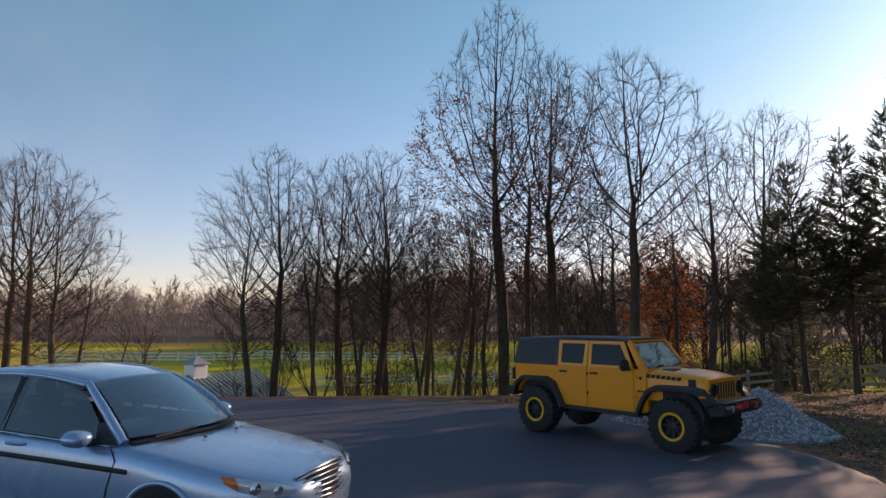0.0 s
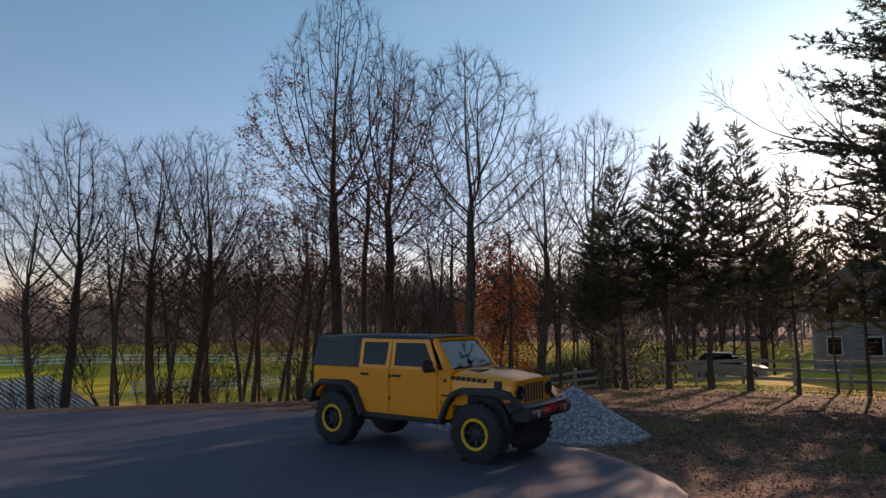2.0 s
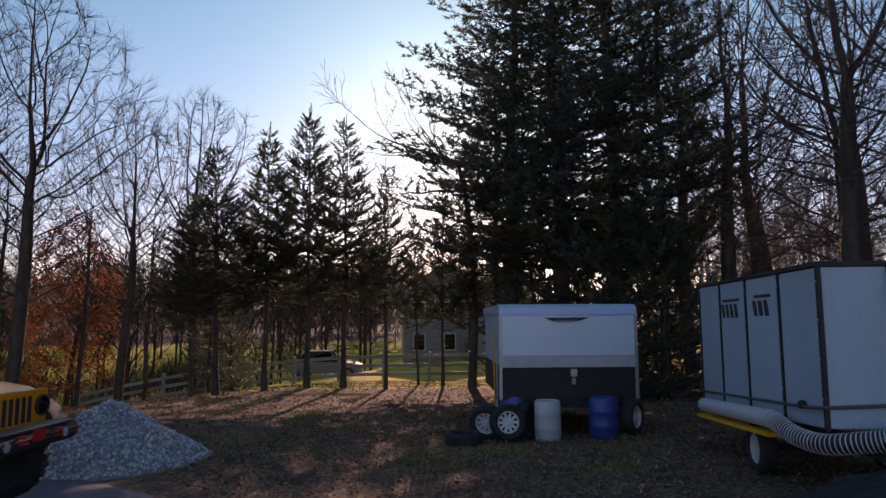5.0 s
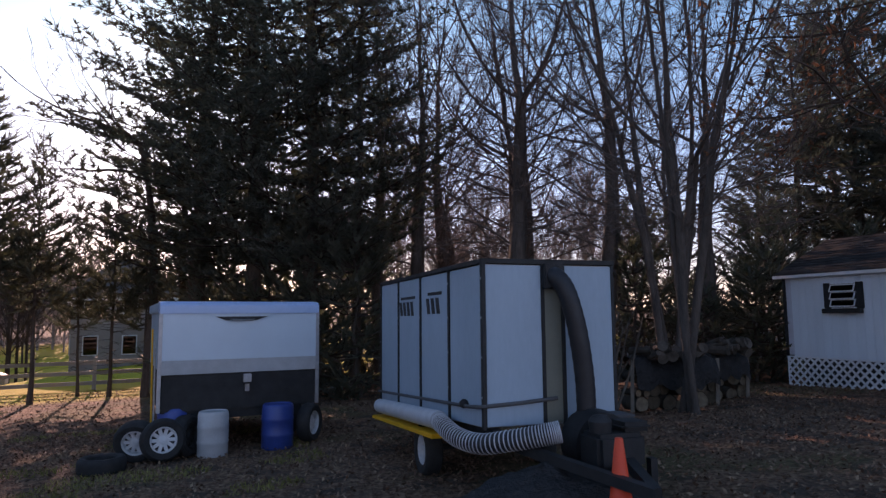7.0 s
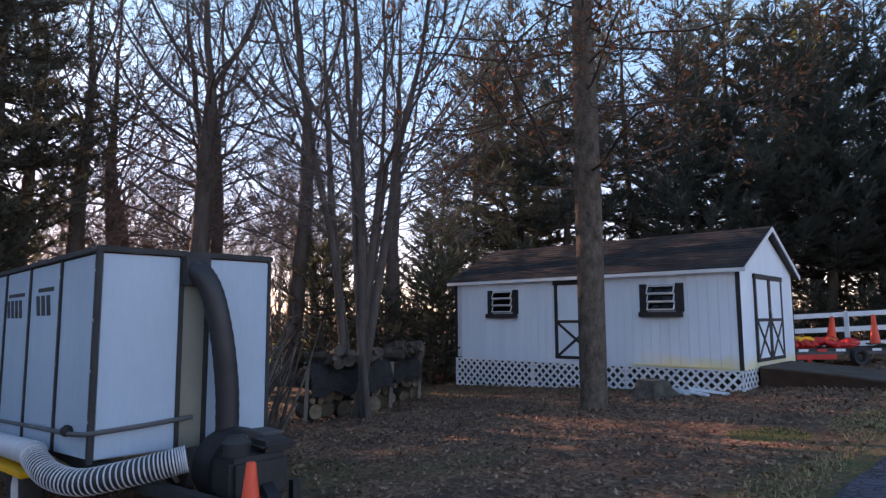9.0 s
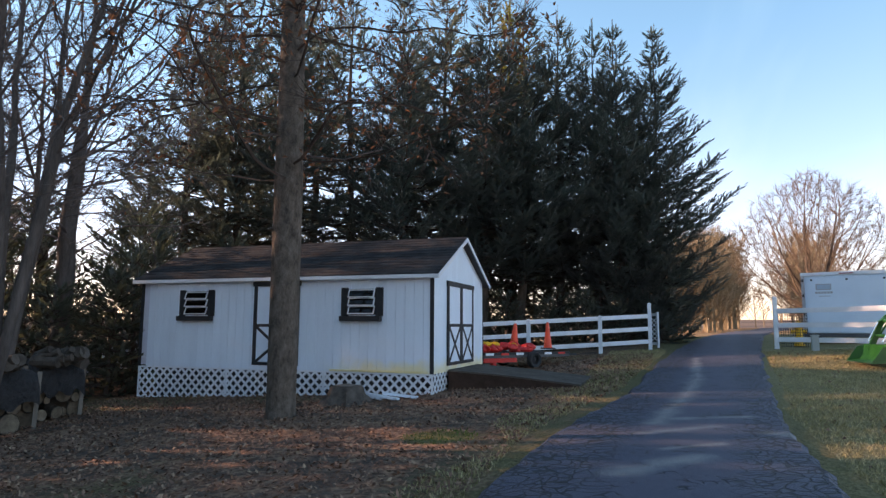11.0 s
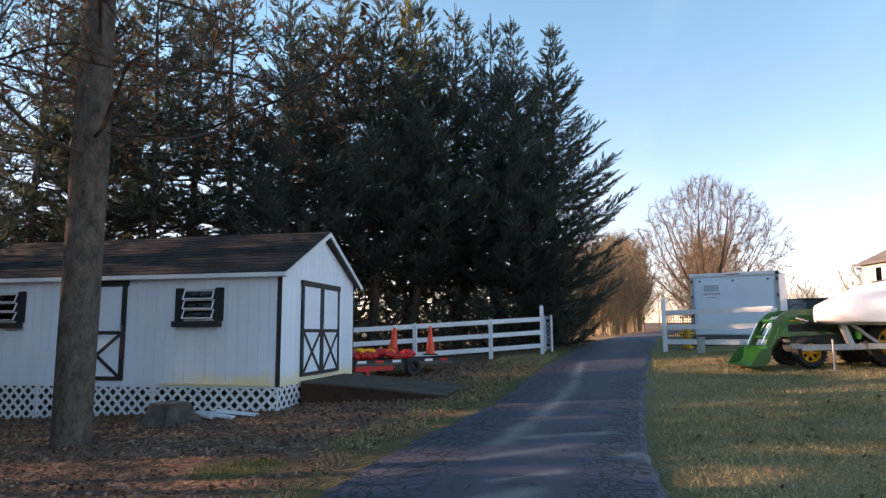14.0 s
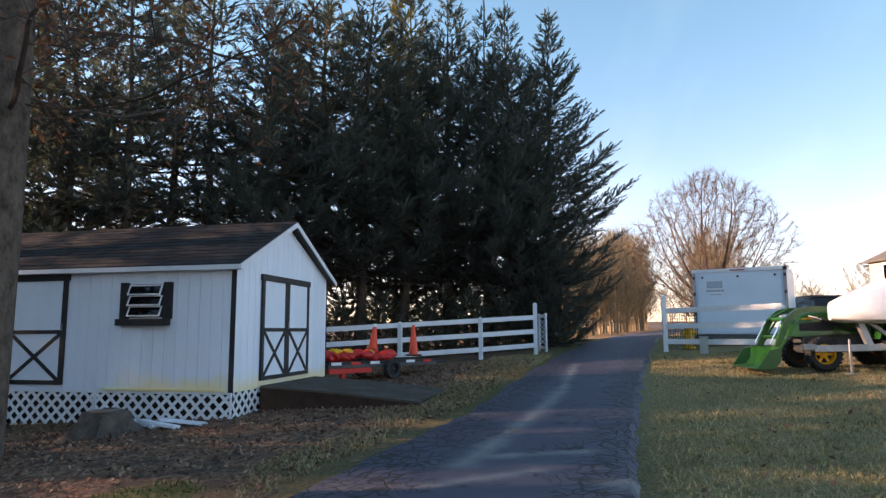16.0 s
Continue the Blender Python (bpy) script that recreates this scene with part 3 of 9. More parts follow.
# ---- trees ----
def limb(out, tips, p, d, length, r, level, last, rng, lift, spread, kids, sides, bend=1.0):
    """A tapered branch and, from it, smaller ones."""
    n = 6 if level == 1 else 4 if level == 2 else 2
    pts, rad = [p.copy()], [r]
    seg = length / n
    for i in range(n):
        d = (d + Vector((rng.uniform(-1, 1), rng.uniform(-1, 1), rng.uniform(-0.8, 0.8))) * (0.20 if level < 3 else 0.3) * bend + Vector((0, 0, lift))).normalized()
        p = p + d * seg
        pts.append(p.copy())
        rad.append(max(r * (1 - 0.84 * (i + 1) / n), 0.007))
    out.tube(pts, rad, sides[min(level, len(sides) - 1)], cap=False)
    if level >= last:
        tips.append((pts[-1], d))
        return
    for j in range(kids[level]):
        f = rng.uniform(0.22, 1.0) if j else 0.97
        i = min(int(f * n), n - 1)
        q = pts[i].lerp(pts[i + 1], f * n - i)
        axis = (pts[i + 1] - pts[i]).normalized()
        side = axis.cross(Vector((rng.uniform(-1, 1), rng.uniform(-1, 1), rng.uniform(-1, 1)))).normalized()
        a = spread * rng.uniform(0.6, 1.25) * (0.4 if f > 0.95 else 1)
        kd = (axis * math.cos(a) + side * math.sin(a)).normalized()
        limb(out, tips, q, kd, length * rng.uniform(0.42, 0.70) * (1.12 - 0.42 * f), max(rad[i] * 0.55, 0.010), level + 1, last, rng, lift * 1.15, spread, kids, sides, bend)


def grow(seed, height, fork, radius, attract=650, step=0.34, up=0.30, stems=1, lean=0.0, low=0.0, wide_at=0.62, kinks=0.07, leader=0.6, spread=0.12, sway=0.028):
    """Nodes of a tree that grows into its crown's room: places, parents, and the twig ends above each node."""
    rg = np.random.default_rng(seed)
    w = rg.random(attract) ** 0.85
    prof = np.where(w < wide_at, low + (1 - low) * np.sin(0.5 * math.pi * w / wide_at), np.maximum(np.cos(0.5 * math.pi * np.clip((w - wide_at) / (1 - wide_at), 0, 1)), 0) ** 0.85)
    a, rr = rg.uniform(0, 2 * math.pi, attract), radius * prof * np.minimum(rg.random(attract) ** 0.62, 0.97) * rg.uniform(0.8, 1.12, attract)
    A = np.stack([rr * np.cos(a), rr * np.sin(a), height * (fork + (1 - fork) * w)], -1)
    P, up_to = [], []
    for k in range(stems):
        turn = rg.uniform(0, 2 * math.pi)
        p = np.array([0.0, 0.0, -0.25]) if not k else P[0] + rg.normal(0, spread, 3) * (1, 1, 0)
        d = np.array([math.cos(turn), math.sin(turn), 0.0]) * (lean + (0.16 if stems > 1 else 0.0))
        last = -1
        while p[2] < height * max(leader, fork):
            P.append(p.copy())
            up_to.append(last)
            last = len(P) - 1
            d = d * 0.97 + rg.normal(0, sway, 3) * (1, 1, 0)
            p = p + (d + (0, 0, 1)) / np.linalg.norm(d + (0, 0, 1)) * step
    near, best = np.zeros(attract, int), np.full(attract, 1e9)

    def look_at(first):
        for i in range(first, len(P)):
            dist = ((A - P[i]) ** 2).sum(1)
            hit = dist < best
            near[hit], best[hit] = i, dist[hit]

    look_at(0)
    grown = set()
    for _ in range(110):
        pull = {}
        for i in np.unique(near):
            d = A[near == i] - P[i]
            pull[i] = (d / np.linalg.norm(d, axis=1)[:, None]).mean(0)
        first = len(P)
        for i, d in pull.items():
            d = d + np.array([0, 0, up]) + rg.normal(0, kinks, 3)
            q = P[i] + d / np.linalg.norm(d) * step
            key = (i, *np.round(q / (step * 0.6)).astype(int))
            if key not in grown:
                grown.add(key)
                P.append(q)
                up_to.append(i)
        if len(P) == first:
            break
        look_at(first)
        keep = best > (1.6 * step) ** 2
        A, near, best = A[keep], near[keep], best[keep]
        if not len(A):
            break
    ends = np.zeros(len(P))
    kids = [[] for _ in P]
    for i in range(len(P) - 1, -1, -1):
        if not kids[i]:
            ends[i] = 1
        if up_to[i] >= 0:
            ends[up_to[i]] += ends[i]
            kids[up_to[i]].append(i)
    return P, up_to, kids, ends


def grown_tree(seed, height=15.0, girth=0.2, fork=0.26, radius=4.2, twigs=6, twig_len=0.8, tip=0.0085, **kw):
    """Trunk and crown shapes of a leafless tree, with the twig ends."""
    P, up_to, kids, ends = grow(seed, height, fork, radius, **kw)
    rng = random.Random(seed)
    P = [Vector(p) for p in P]
    e = math.log(girth / tip) / math.log(max(ends[0], 2))
    rad = [tip * n ** e for n in ends]
    trunk, crown, tips = Shape(), Shape(), []
    starts = [i for i, p in enumerate(up_to) if p < 0]
    while starts:
        i = starts.pop()
        if up_to[i] < 0:
            pts, rr = [P[i]], [rad[i] * 1.5]
        else:
            pts, rr = [P[up_to[i]], P[i]], [rad[i] * 1.12, rad[i]]
        while kids[i]:
            main = max(kids[i], key=lambda k: ends[k])
            starts += [k for k in kids[i] if k != main]
            i = main
            pts.append(P[i])
            rr.append(rad[i])
        r0 = rr[min(1, len(rr) - 1)]
        if r0 > girth * 0.45:
            n = next((k for k, r in enumerate(rr) if r < girth * 0.3), len(rr) - 1)
            trunk.tube(pts[: n + 1], rr[: n + 1], 12)
            pts, rr = pts[n:], rr[n:]
        if len(pts) > 1:
            if len(pts) > 3:
                pts = pts[:1] + [a * 0.25 + b * 0.5 + c * 0.25 for a, b, c in zip(pts, pts[1:], pts[2:])] + pts[-1:]
            crown.tube(pts, rr, 6 if rr[0] > 0.05 else 4 if rr[0] > 0.025 else 3, cap=False)
    for i, p in enumerate(P):
        if ends[i] > 2.5 or up_to[i] < 0:
            continue
        axis = (p - P[up_to[i]]).normalized()
        tips.append((p, axis))
        for _ in range(twigs):
            side = axis.cross(Vector((rng.uniform(-1, 1), rng.uniform(-1, 1), rng.uniform(-1, 1)))).normalized()
            d = (axis + side * rng.uniform(0.2, 0.8) + Vector((0, 0, 0.25))).normalized()
            l, w = twig_len * rng.uniform(0.5, 1.2), d.cross(side).normalized() * tip * 0.75
            crown.add([p - w, p + w, p + d * l + side * l * 0.1], [(0, 1, 2)])
    return trunk, crown, tips


def leaf_cards(out, tips, rng, per, size, low=-1e9, high=1e9, keep=1.0):
    """Small curled leaves near twig ends."""
    for p, d in tips:
        if not low < p.z < high or rng.random() > keep:
            continue
        for _ in range(per):
            q = p + Vector((rng.gauss(0, 1), rng.gauss(0, 1), rng.gauss(0, 1))) * 0.22
            a = Vector((rng.uniform(-1, 1), rng.uniform(-1, 1), rng.uniform(-1, 1))).normalized()
            b = a.cross(Vector((rng.uniform(-1, 1), rng.uniform(-1, 1), rng.uniform(-1, 1)))).normalized()
            s = size * rng.uniform(0.6, 1.3)
            c = a.cross(b) * s * 0.3
            out.add([q - a * s, q + b * s * 0.45 + c, q + a * s, q - b * s * 0.45 + c], [(0, 1, 2), (0, 2, 3)])


def plume(out, p, axis, side, length, rng, leaf, wide=0.36):
    """A pointed feather of scale-leaf sprays round a twig."""
    up = axis.cross(side).normalized()
    k = max(int(length / (leaf * 0.42)), 2)
    for j in range(k):
        f = (j + 0.4 * rng.random()) / k
        q = p + axis * length * f
        a = rng.uniform(0, 6.28)
        for t in (a, a + 2.6):
            o = side * math.cos(t) + up * math.sin(t) * 0.8
            d = (axis + o * rng.uniform(0.35, 0.75) * (1.1 - 0.5 * f)).normalized()
            l = leaf * rng.uniform(0.75, 1.3) * (1.1 - 0.35 * f)
            w = d.cross(up + o * 0.6).normalized() * l * wide * 0.5
            out.add([q - w, q + d * l * 0.2 + w, q + d * l], [(0, 1, 2)])


def cypress(seed, height=13.0, width=3.2, first=0.08, levels=30, per=7, leaf=0.26, gaps=0.1, power=0.85, rise=(0.35, 1.5), girth=0.17, dead=0.0, body=1.0, foot=(0.5, 2.4), blade=0.36):
    """Trunk, boughs and foliage shapes of an evergreen whose boughs sweep upwards to pointed tips."""
    rng = random.Random(seed)
    trunk, boughs, green = Shape(), Shape(), Shape()
    n = 9
    pts = [Vector((rng.uniform(-0.07, 0.07), rng.uniform(-0.07, 0.07), -0.25 + (height + 0.1) * i / n)) for i in range(n + 1)]
    trunk.tube(pts, [girth * 1.35] + [max(girth * (1 - i / n), 0.012) for i in range(1, n + 1)], 9)
    for w in range(levels):
        f = first + (0.955 - first) * ((w + rng.random()) / levels) ** 0.95
        full = width * ((1 - f) / (1 - first)) ** power * min(1.0, foot[0] + foot[1] * (f - first)) + 0.06
        k = per if f < 0.8 else max(per - 2, 4)
        for j in range(k):
            if rng.random() < gaps:
                continue
            a = 6.283 * (j + rng.uniform(-0.3, 0.3)) / k + w * 1.3
            out, side = Vector((math.cos(a), math.sin(a), 0)), Vector((-math.sin(a), math.cos(a), 0))
            reach = full * rng.uniform(0.62, 1.12)
            tilt = rise[0] + (rise[1] - rise[0]) * f ** 2.6
            p = Vector((0, 0, height * f - 0.4 * reach * tilt))
            line = [p + out * reach * t + Vector((0, 0, reach * (tilt * t ** 1.7 - 0.15 * math.sin(3.14 * t) * (1 - f)))) + side * reach * 0.08 * t * rng.uniform(-1, 1) for t in (0, 0.33, 0.67, 1.0)]
            boughs.tube(line, [0.012 + 0.012 * reach, 0.012 + 0.006 * reach, 0.010, 0.004], 3, cap=False)
            steps = max(int(reach * 3.0 * body), 2)
            for s in range(steps):
                t = 0.25 + 0.75 * (s + rng.random()) / steps
                i = min(int(t * 3), 2)
                q = line[i].lerp(line[i + 1], min(t * 3 - i, 1.0))
                ax = (line[i + 1] - line[i]).normalized()
                sgn = 1 if s % 2 else -1
                d = (ax * 0.9 + side * sgn * rng.uniform(0.35, 0.95) + Vector((0, 0, rng.uniform(-0.12, 0.22)))).normalized()
                plume(green, q, d, d.cross(Vector((0.1, 0.2, 1))).normalized(), (0.28 * reach * (1.15 - t) + 0.36) * rng.uniform(0.7, 1.25), rng, leaf, blade)
            ax = (line[3] - line[2]).normalized()
            plume(green, line[2], ax, side, 0.45 * reach + 0.28, rng, leaf * 0.9, blade)
    plume(green, Vector((0, 0, height * 0.92)), Vector((0.02, 0.01, 1)).normalized(), Vector((1, 0, 0)), height * 0.085, rng, leaf * 0.7)
    # dry bare twigs on the lower trunk
    for _ in range(int(dead)):
        z, a = rng.uniform(0.25 * first, first + 0.14) * height, rng.uniform(0, 6.28)
        o, l = Vector((math.cos(a), math.sin(a), 0)), rng.uniform(0.5, 1.0) * width * 0.6
        q = Vector((0, 0, z))
        boughs.tube([q, q + o * l * 0.5 + Vector((0, 0, rng.uniform(-0.1, 0.15))), q + o * l + Vector((0, 0, rng.uniform(-0.3, 0.2)))], [0.016, 0.010, 0.004], 3, cap=False)
    return trunk, boughs, green


def old_pine(seed, height=20.0, width=5.0, first=0.22, boughs_n=155, needle=0.17, girth=0.30, power=0.6):
    """Trunk, boughs and needle shapes of a soft-needled pine with long level boughs."""
    rng = random.Random(seed)
    trunk, wood, green = Shape(), Shape(), Shape()
    n = 9
    pts = [Vector((rng.uniform(-0.12, 0.12), rng.uniform(-0.12, 0.12), -0.25 + (height + 0.1) * i / n)) for i in range(n + 1)]
    trunk.tube(pts, [girth * 1.3] + [max(girth * (1 - i / n) ** 0.8, 0.02) for i in range(1, n + 1)], 10)
    for b in range(boughs_n):
        f = first + (1 - first) * (b + rng.random()) / boughs_n
        full = width * ((1 - f) / (1 - first)) ** power * min(1.0, 0.65 + 2.5 * (f - first)) + 0.3
        a = 2.4 * b + rng.uniform(-0.4, 0.4)
        out, side = Vector((math.cos(a), math.sin(a), 0)), Vector((-math.sin(a), math.cos(a), 0))
        reach = full * rng.uniform(0.6, 1.15)
        p = Vector((0, 0, height * f))
        rise, sag = rng.uniform(-0.05, 0.25) + 0.5 * max(f - 0.6, 0), rng.uniform(0.05, 0.22) * (1 - f)
        line = [p + out * reach * t + Vector((0, 0, reach * (rise * t - sag * math.sin(3.14 * t) + 0.10 * t * t))) + side * reach * 0.10 * rng.uniform(-1, 1) * t for t in (0, 0.25, 0.5, 0.75, 1.0)]
        wood.tube(line, [0.02 + 0.012 * reach, 0.03, 0.022, 0.014, 0.006], 4, cap=False)
        subs = max(int(reach * 3.4), 4)
        for s in range(subs):
            t = 0.22 + 0.78 * (s + rng.random()) / subs
            i = min(int(t * 4), 3)
            q = line[i].lerp(line[i + 1], t * 4 - i)
            ax = (line[i + 1] - line[i]).normalized()
            d = (ax * rng.uniform(0.4, 0.9) + side * (1 if s % 2 else -1) * rng.uniform(0.4, 1.0) + Vector((0, 0, rng.uniform(-0.05, 0.4)))).normalized()
            l = (0.30 * reach * (1.2 - t) + 0.25) * rng.uniform(0.7, 1.2)
            wood.tube([q, q + d * l], [0.012, 0.004], 3, cap=False)
            tufts = max(int(l / 0.13), 3)
            for u in range(tufts):
                c = q + d * l * (0.25 + 0.75 * (u + 0.5) / tufts) + Vector((rng.uniform(-1, 1), rng.uniform(-1, 1), rng.uniform(-0.5, 1))) * 0.05
                for _ in range(8):
                    nd = (d * 0.5 + Vector((rng.uniform(-1, 1), rng.uniform(-1, 1), rng.uniform(-0.6, 1.0)))).normalized()
                    w = nd.cross(Vector((rng.uniform(-1, 1), rng.uniform(-1, 1), rng.uniform(-1, 1)))).normalized() * needle * 0.12
                    out_l = needle * rng.uniform(0.7, 1.25)
                    green.add([c - w, c + w, c + nd * out_l], [(0, 1, 2)])
    return trunk, wood, green


def plant(proto, x, y, h, base, rng, lean=(0, 0), wide=1.0):
    """Sets a copy of a tree at (x, y), h metres high."""
    ob = copy_thing(proto, Matrix.Identity(4))
    s = h / base
    ob.matrix_world = pose(x, y, gz(x, y), lean[0], lean[1], rng.uniform(0, 360)) @ Matrix.Diagonal((s * wide, s * wide, s, 1))
    return ob


def tree_thing(name, label, category, group, trunk, crown, bark="bark", twig="twig", extra=()):
    t = thing(name, label, category, group=group)
    part("trunk", trunk, M[bark], t, smooth=60)
    part("crown", crown, M[twig], t, smooth=60)
    for nm, sh, mt in extra:
        part(nm, sh, M[mt], t, smooth=None)
    return t


def bare_set(label, group, kinds, height, bark="bark", twig="twig", **kw):
    return [tree_thing("bare_tree", label, "tree", group, *grown_tree(k, height, **kw)[:2], bark, twig) for k in kinds]


trng = random.Random(11)
edge_label, edge_group = "tall leafless deciduous tree at the edge of the slope", "trees along the slope"
edge_trees = bare_set(edge_label, edge_group, (1, 2, 3), 15.0, girth=0.21, fork=0.24, radius=4.3, attract=1500, step=0.26, up=0.55, low=0.4, leader=0.55, twigs=5)
thin_trees = bare_set(edge_label, edge_group, (4, 5), 15.0, girth=0.13, fork=0.26, radius=2.6, attract=560, step=0.29, up=0.6, low=0.4, lean=0.05, leader=0.7, twigs=4)
spots = [(-31.0, 14.1, 11.5), (-32.4, 16.0, 15.1), (-32.4, 20.4, 16.1), (-29.7, 21.0, 15.4), (-32.7, 23.8, 15.3), (-32.8, 27.0, 12.6), (-32.6, 30.4, 16.0), (-24.2, 30.2, 22.1), (-18.7, 29.5, 19.2), (-16.3, 33.2, 14.5), (-14.3, 36.4, 16.0), (-40.8, 5.6, 15.6), (-38.6, 6.6, 12.4), (-42.9, 4.8, 15.4)]
used = set()
for i, (x, y, h) in enumerate(spots):
    h *= 0.98 if h < 19 else 0.97
    pr = edge_trees[i % 3]
    if pr in used:
        plant(pr, x, y, h, 15.0, trng)
    else:
        used.add(pr)
        pr.matrix_world = pose(x, y, gz(x, y), 0, 0, 40 * i) @ Matrix.Diagonal((h / 15, h / 15, h / 15, 1))
thin_spots = [(-28.8, 16.5, 12.0), (-28.4, 22.9, 12.5), (-28.5, 25.9, 13.1), (-26.7, 30.7, 21.0), (-25.0, 34.8, 15.7), (-18.9, 34.1, 15.0), (-17.3, 37.2, 12.5), (-14.4, 40.7, 13.4), (-26.0, 25.8, 12.5), (-29.4, 19.7, 11.9), (-46.3, 9.2, 12.9), (-57.6, 13.8, 9.3), (-28.0, 18.6, 12.4), (-27.2, 24.3, 12.2), (-22.0, 33.0, 15.5), (-29.0, 24.6, 12.0), (-30.5, 17.6, 12.0), (-21.0, 30.6, 14.0), (-12.8, 34.8, 11.5), (-26.2, 21.4, 11.0)]
for i, (x, y, h) in enumerate(thin_spots):
    h *= 0.95
    pr = thin_trees[i % 2]
    if pr in used:
        plant(pr, x, y, h, 15.0, trng, (trng.uniform(-5, 5), trng.uniform(-5, 5)), trng.uniform(0.8, 1.15))
    else:
        used.add(pr)
        pr.matrix_world = pose(x, y, gz(x, y)) @ Matrix.Diagonal((h / 15, h / 15, h / 15, 1))

# the tall oak that still holds brown leaves
otrunk, ocrown, otips = grown_tree(21, 25.5, girth=0.33, fork=0.27, radius=6.0, attract=2300, step=0.31, twig_len=0.85, up=0.45, low=0.6, wide_at=0.35, leader=0.5, sway=0.01)
oleaf = Shape()
leaf_cards(oleaf, otips, trng, 9, 0.095, 5.5, 18.5, 0.65)
oak = tree_thing("oak_tree", "tall oak with some withered brown leaves on its branches", "tree", edge_group, otrunk, ocrown, "bark", "twig", [("leaves", oleaf, "brown_leaf")])
oak.matrix_world = pose(-26.2, 27.6, gz(-26.2, 27.6), 0, 0, 70)
# a smaller tree with rust-red leaves
rtrunk, rcrown, rtips = grown_tree(22, 12.0, girth=0.14, fork=0.12, radius=3.2, attract=1000, step=0.28, low=0.6, wide_at=0.35)
rleaf = Shape()
leaf_cards(rleaf, rtips, trng, 12, 0.11, 1.2, 20.0, 0.9)
rust = tree_thing("rust_tree", "young tree with thin rust-red autumn leaves", "tree", edge_group, rtrunk, rcrown, "bark", "twig", [("leaves", rleaf, "rust_leaf")])
rust.matrix_world = pose(-22.6, 38.8, gz(-22.6, 38.8), 0, 0, 10)

# wood behind the leaf vacuum and the logs
wood_label, wood_group = "tall leafless tree in the shaded wood", "trees of the wood"
wood_trees = bare_set(wood_label, wood_group, (31, 32, 33), 16.0, "bark_wood", "twig_wood", girth=0.24, fork=0.22, radius=4.8, attract=1000, step=0.33, low=0.6, wide_at=0.5, up=0.3, leader=0.5)
multi = bare_set("many-stemmed leafless tree beside the firewood", wood_group, (35,), 14.0, "bark_wood", "twig_wood", girth=0.085, fork=0.24, radius=4.6, attract=800, step=0.32, up=0.4, stems=4, low=0.6, leader=0.42, spread=0.2)
for i, (x, y, h) in enumerate([(8.5, 26.8, 17.0), (10.7, 30.3, 17.5), (10.8, 23.7, 18.4), (14.6, 29.6, 17.9), (13.7, 23.2, 17.6), (14.8, 19.8, 14.5), (13.0, 33.7, 16.1), (20.9, 31.5, 15.3), (19.4, 25.8, 13.7), (7.9, 29.1, 15.7), (12.0, 26.5, 17.0)] ):
    pr = wood_trees[i % 3]
    if pr in used:
        plant(pr, x, y, h, 16.0, trng, (trng.uniform(-3, 3), trng.uniform(-3, 3)))
    else:
        used.add(pr)
        pr.matrix_world = pose(x, y, gz(x, y), 0, 0, 75 * i) @ Matrix.Diagonal((h / 16,) * 3 + (1,))
multi[0].matrix_world = pose(9.75, 14.95, gz(9.75, 14.95), 0, 0, 20) @ Matrix.Diagonal((0.8, 0.8, 0.92, 1))
plant(multi[0], 12.6, 18.6, 14.5, 14.0, trng)

# a crooked bare tree whose limbs reach out from among the pines
crng = random.Random(44)
ctrunk, ccrown = Shape(), Shape()
ctrunk.tube(curve([(0, 0, -0.2), (0.15, 0.1, 4.0), (-0.1, 0, 7.5), (-0.5, -0.1, 9.6)], 10), [0.20 - 0.012 * k for k in range(11)], 9)
for d, l, r, z in (((-1, -0.05, 0.42), 4.6, 0.085, 9.5), ((-1, 0.1, 0.12), 4.0, 0.07, 8.4), ((-0.8, -0.2, 0.75), 3.4, 0.06, 9.5), ((-0.9, 0.15, -0.05), 2.8, 0.05, 7.2)):
    limb(ccrown, [], Vector((-0.5 * max(z - 7, 0) / 2.6, 0, z)), Vector(d).normalized(), l, r, 1, 4, crng, 0.06, 0.6, (0, 6, 5, 3), (6, 5, 4, 3, 3), 1.6)
cr = tree_thing("bare_tree", "crooked bare tree reaching out beside the pines", "tree", wood_group, ctrunk, ccrown)
cr.matrix_world = pose(-0.3, 32.2, gz(-0.3, 32.2))

# the tree in front of the shed
ftrunk, fcrown, ftips = grown_tree(41, 15.0, girth=0.245, fork=0.26, radius=4.6, attract=1500, step=0.28, up=0.02, low=0.8, wide_at=0.3, leader=0.85, sway=0.002)
fleaf = Shape()
leaf_cards(fleaf, ftips, trng, 7, 0.065, 3.5, 13.5, 0.75)
ftree = tree_thing("yard_tree", "straight grey-barked tree with a few brown leaves before the shed", "tree", "", ftrunk, fcrown, "bark_yard", "twig", [("leaves", fleaf, "brown_leaf")])
ftree.matrix_world = pose(12.1, 11.68, gz(12.1, 11.68), 0, 0, 15)


def evergreen_set(label, group, name, kinds, height, build, mat="needles", **kw):
    out = []
    for k in kinds:
        t, b, n = build(k, height, **kw)
        ob = thing(name, label, "tree", group=group)
        part("trunk", t, M["bark"], ob, smooth=60)
        tagged(part("branchwork", b, M["twig"], ob, smooth=60), kind="stuff")
        part("needles", n, M[mat], ob, smooth=None)
        out.append(ob)
    return out


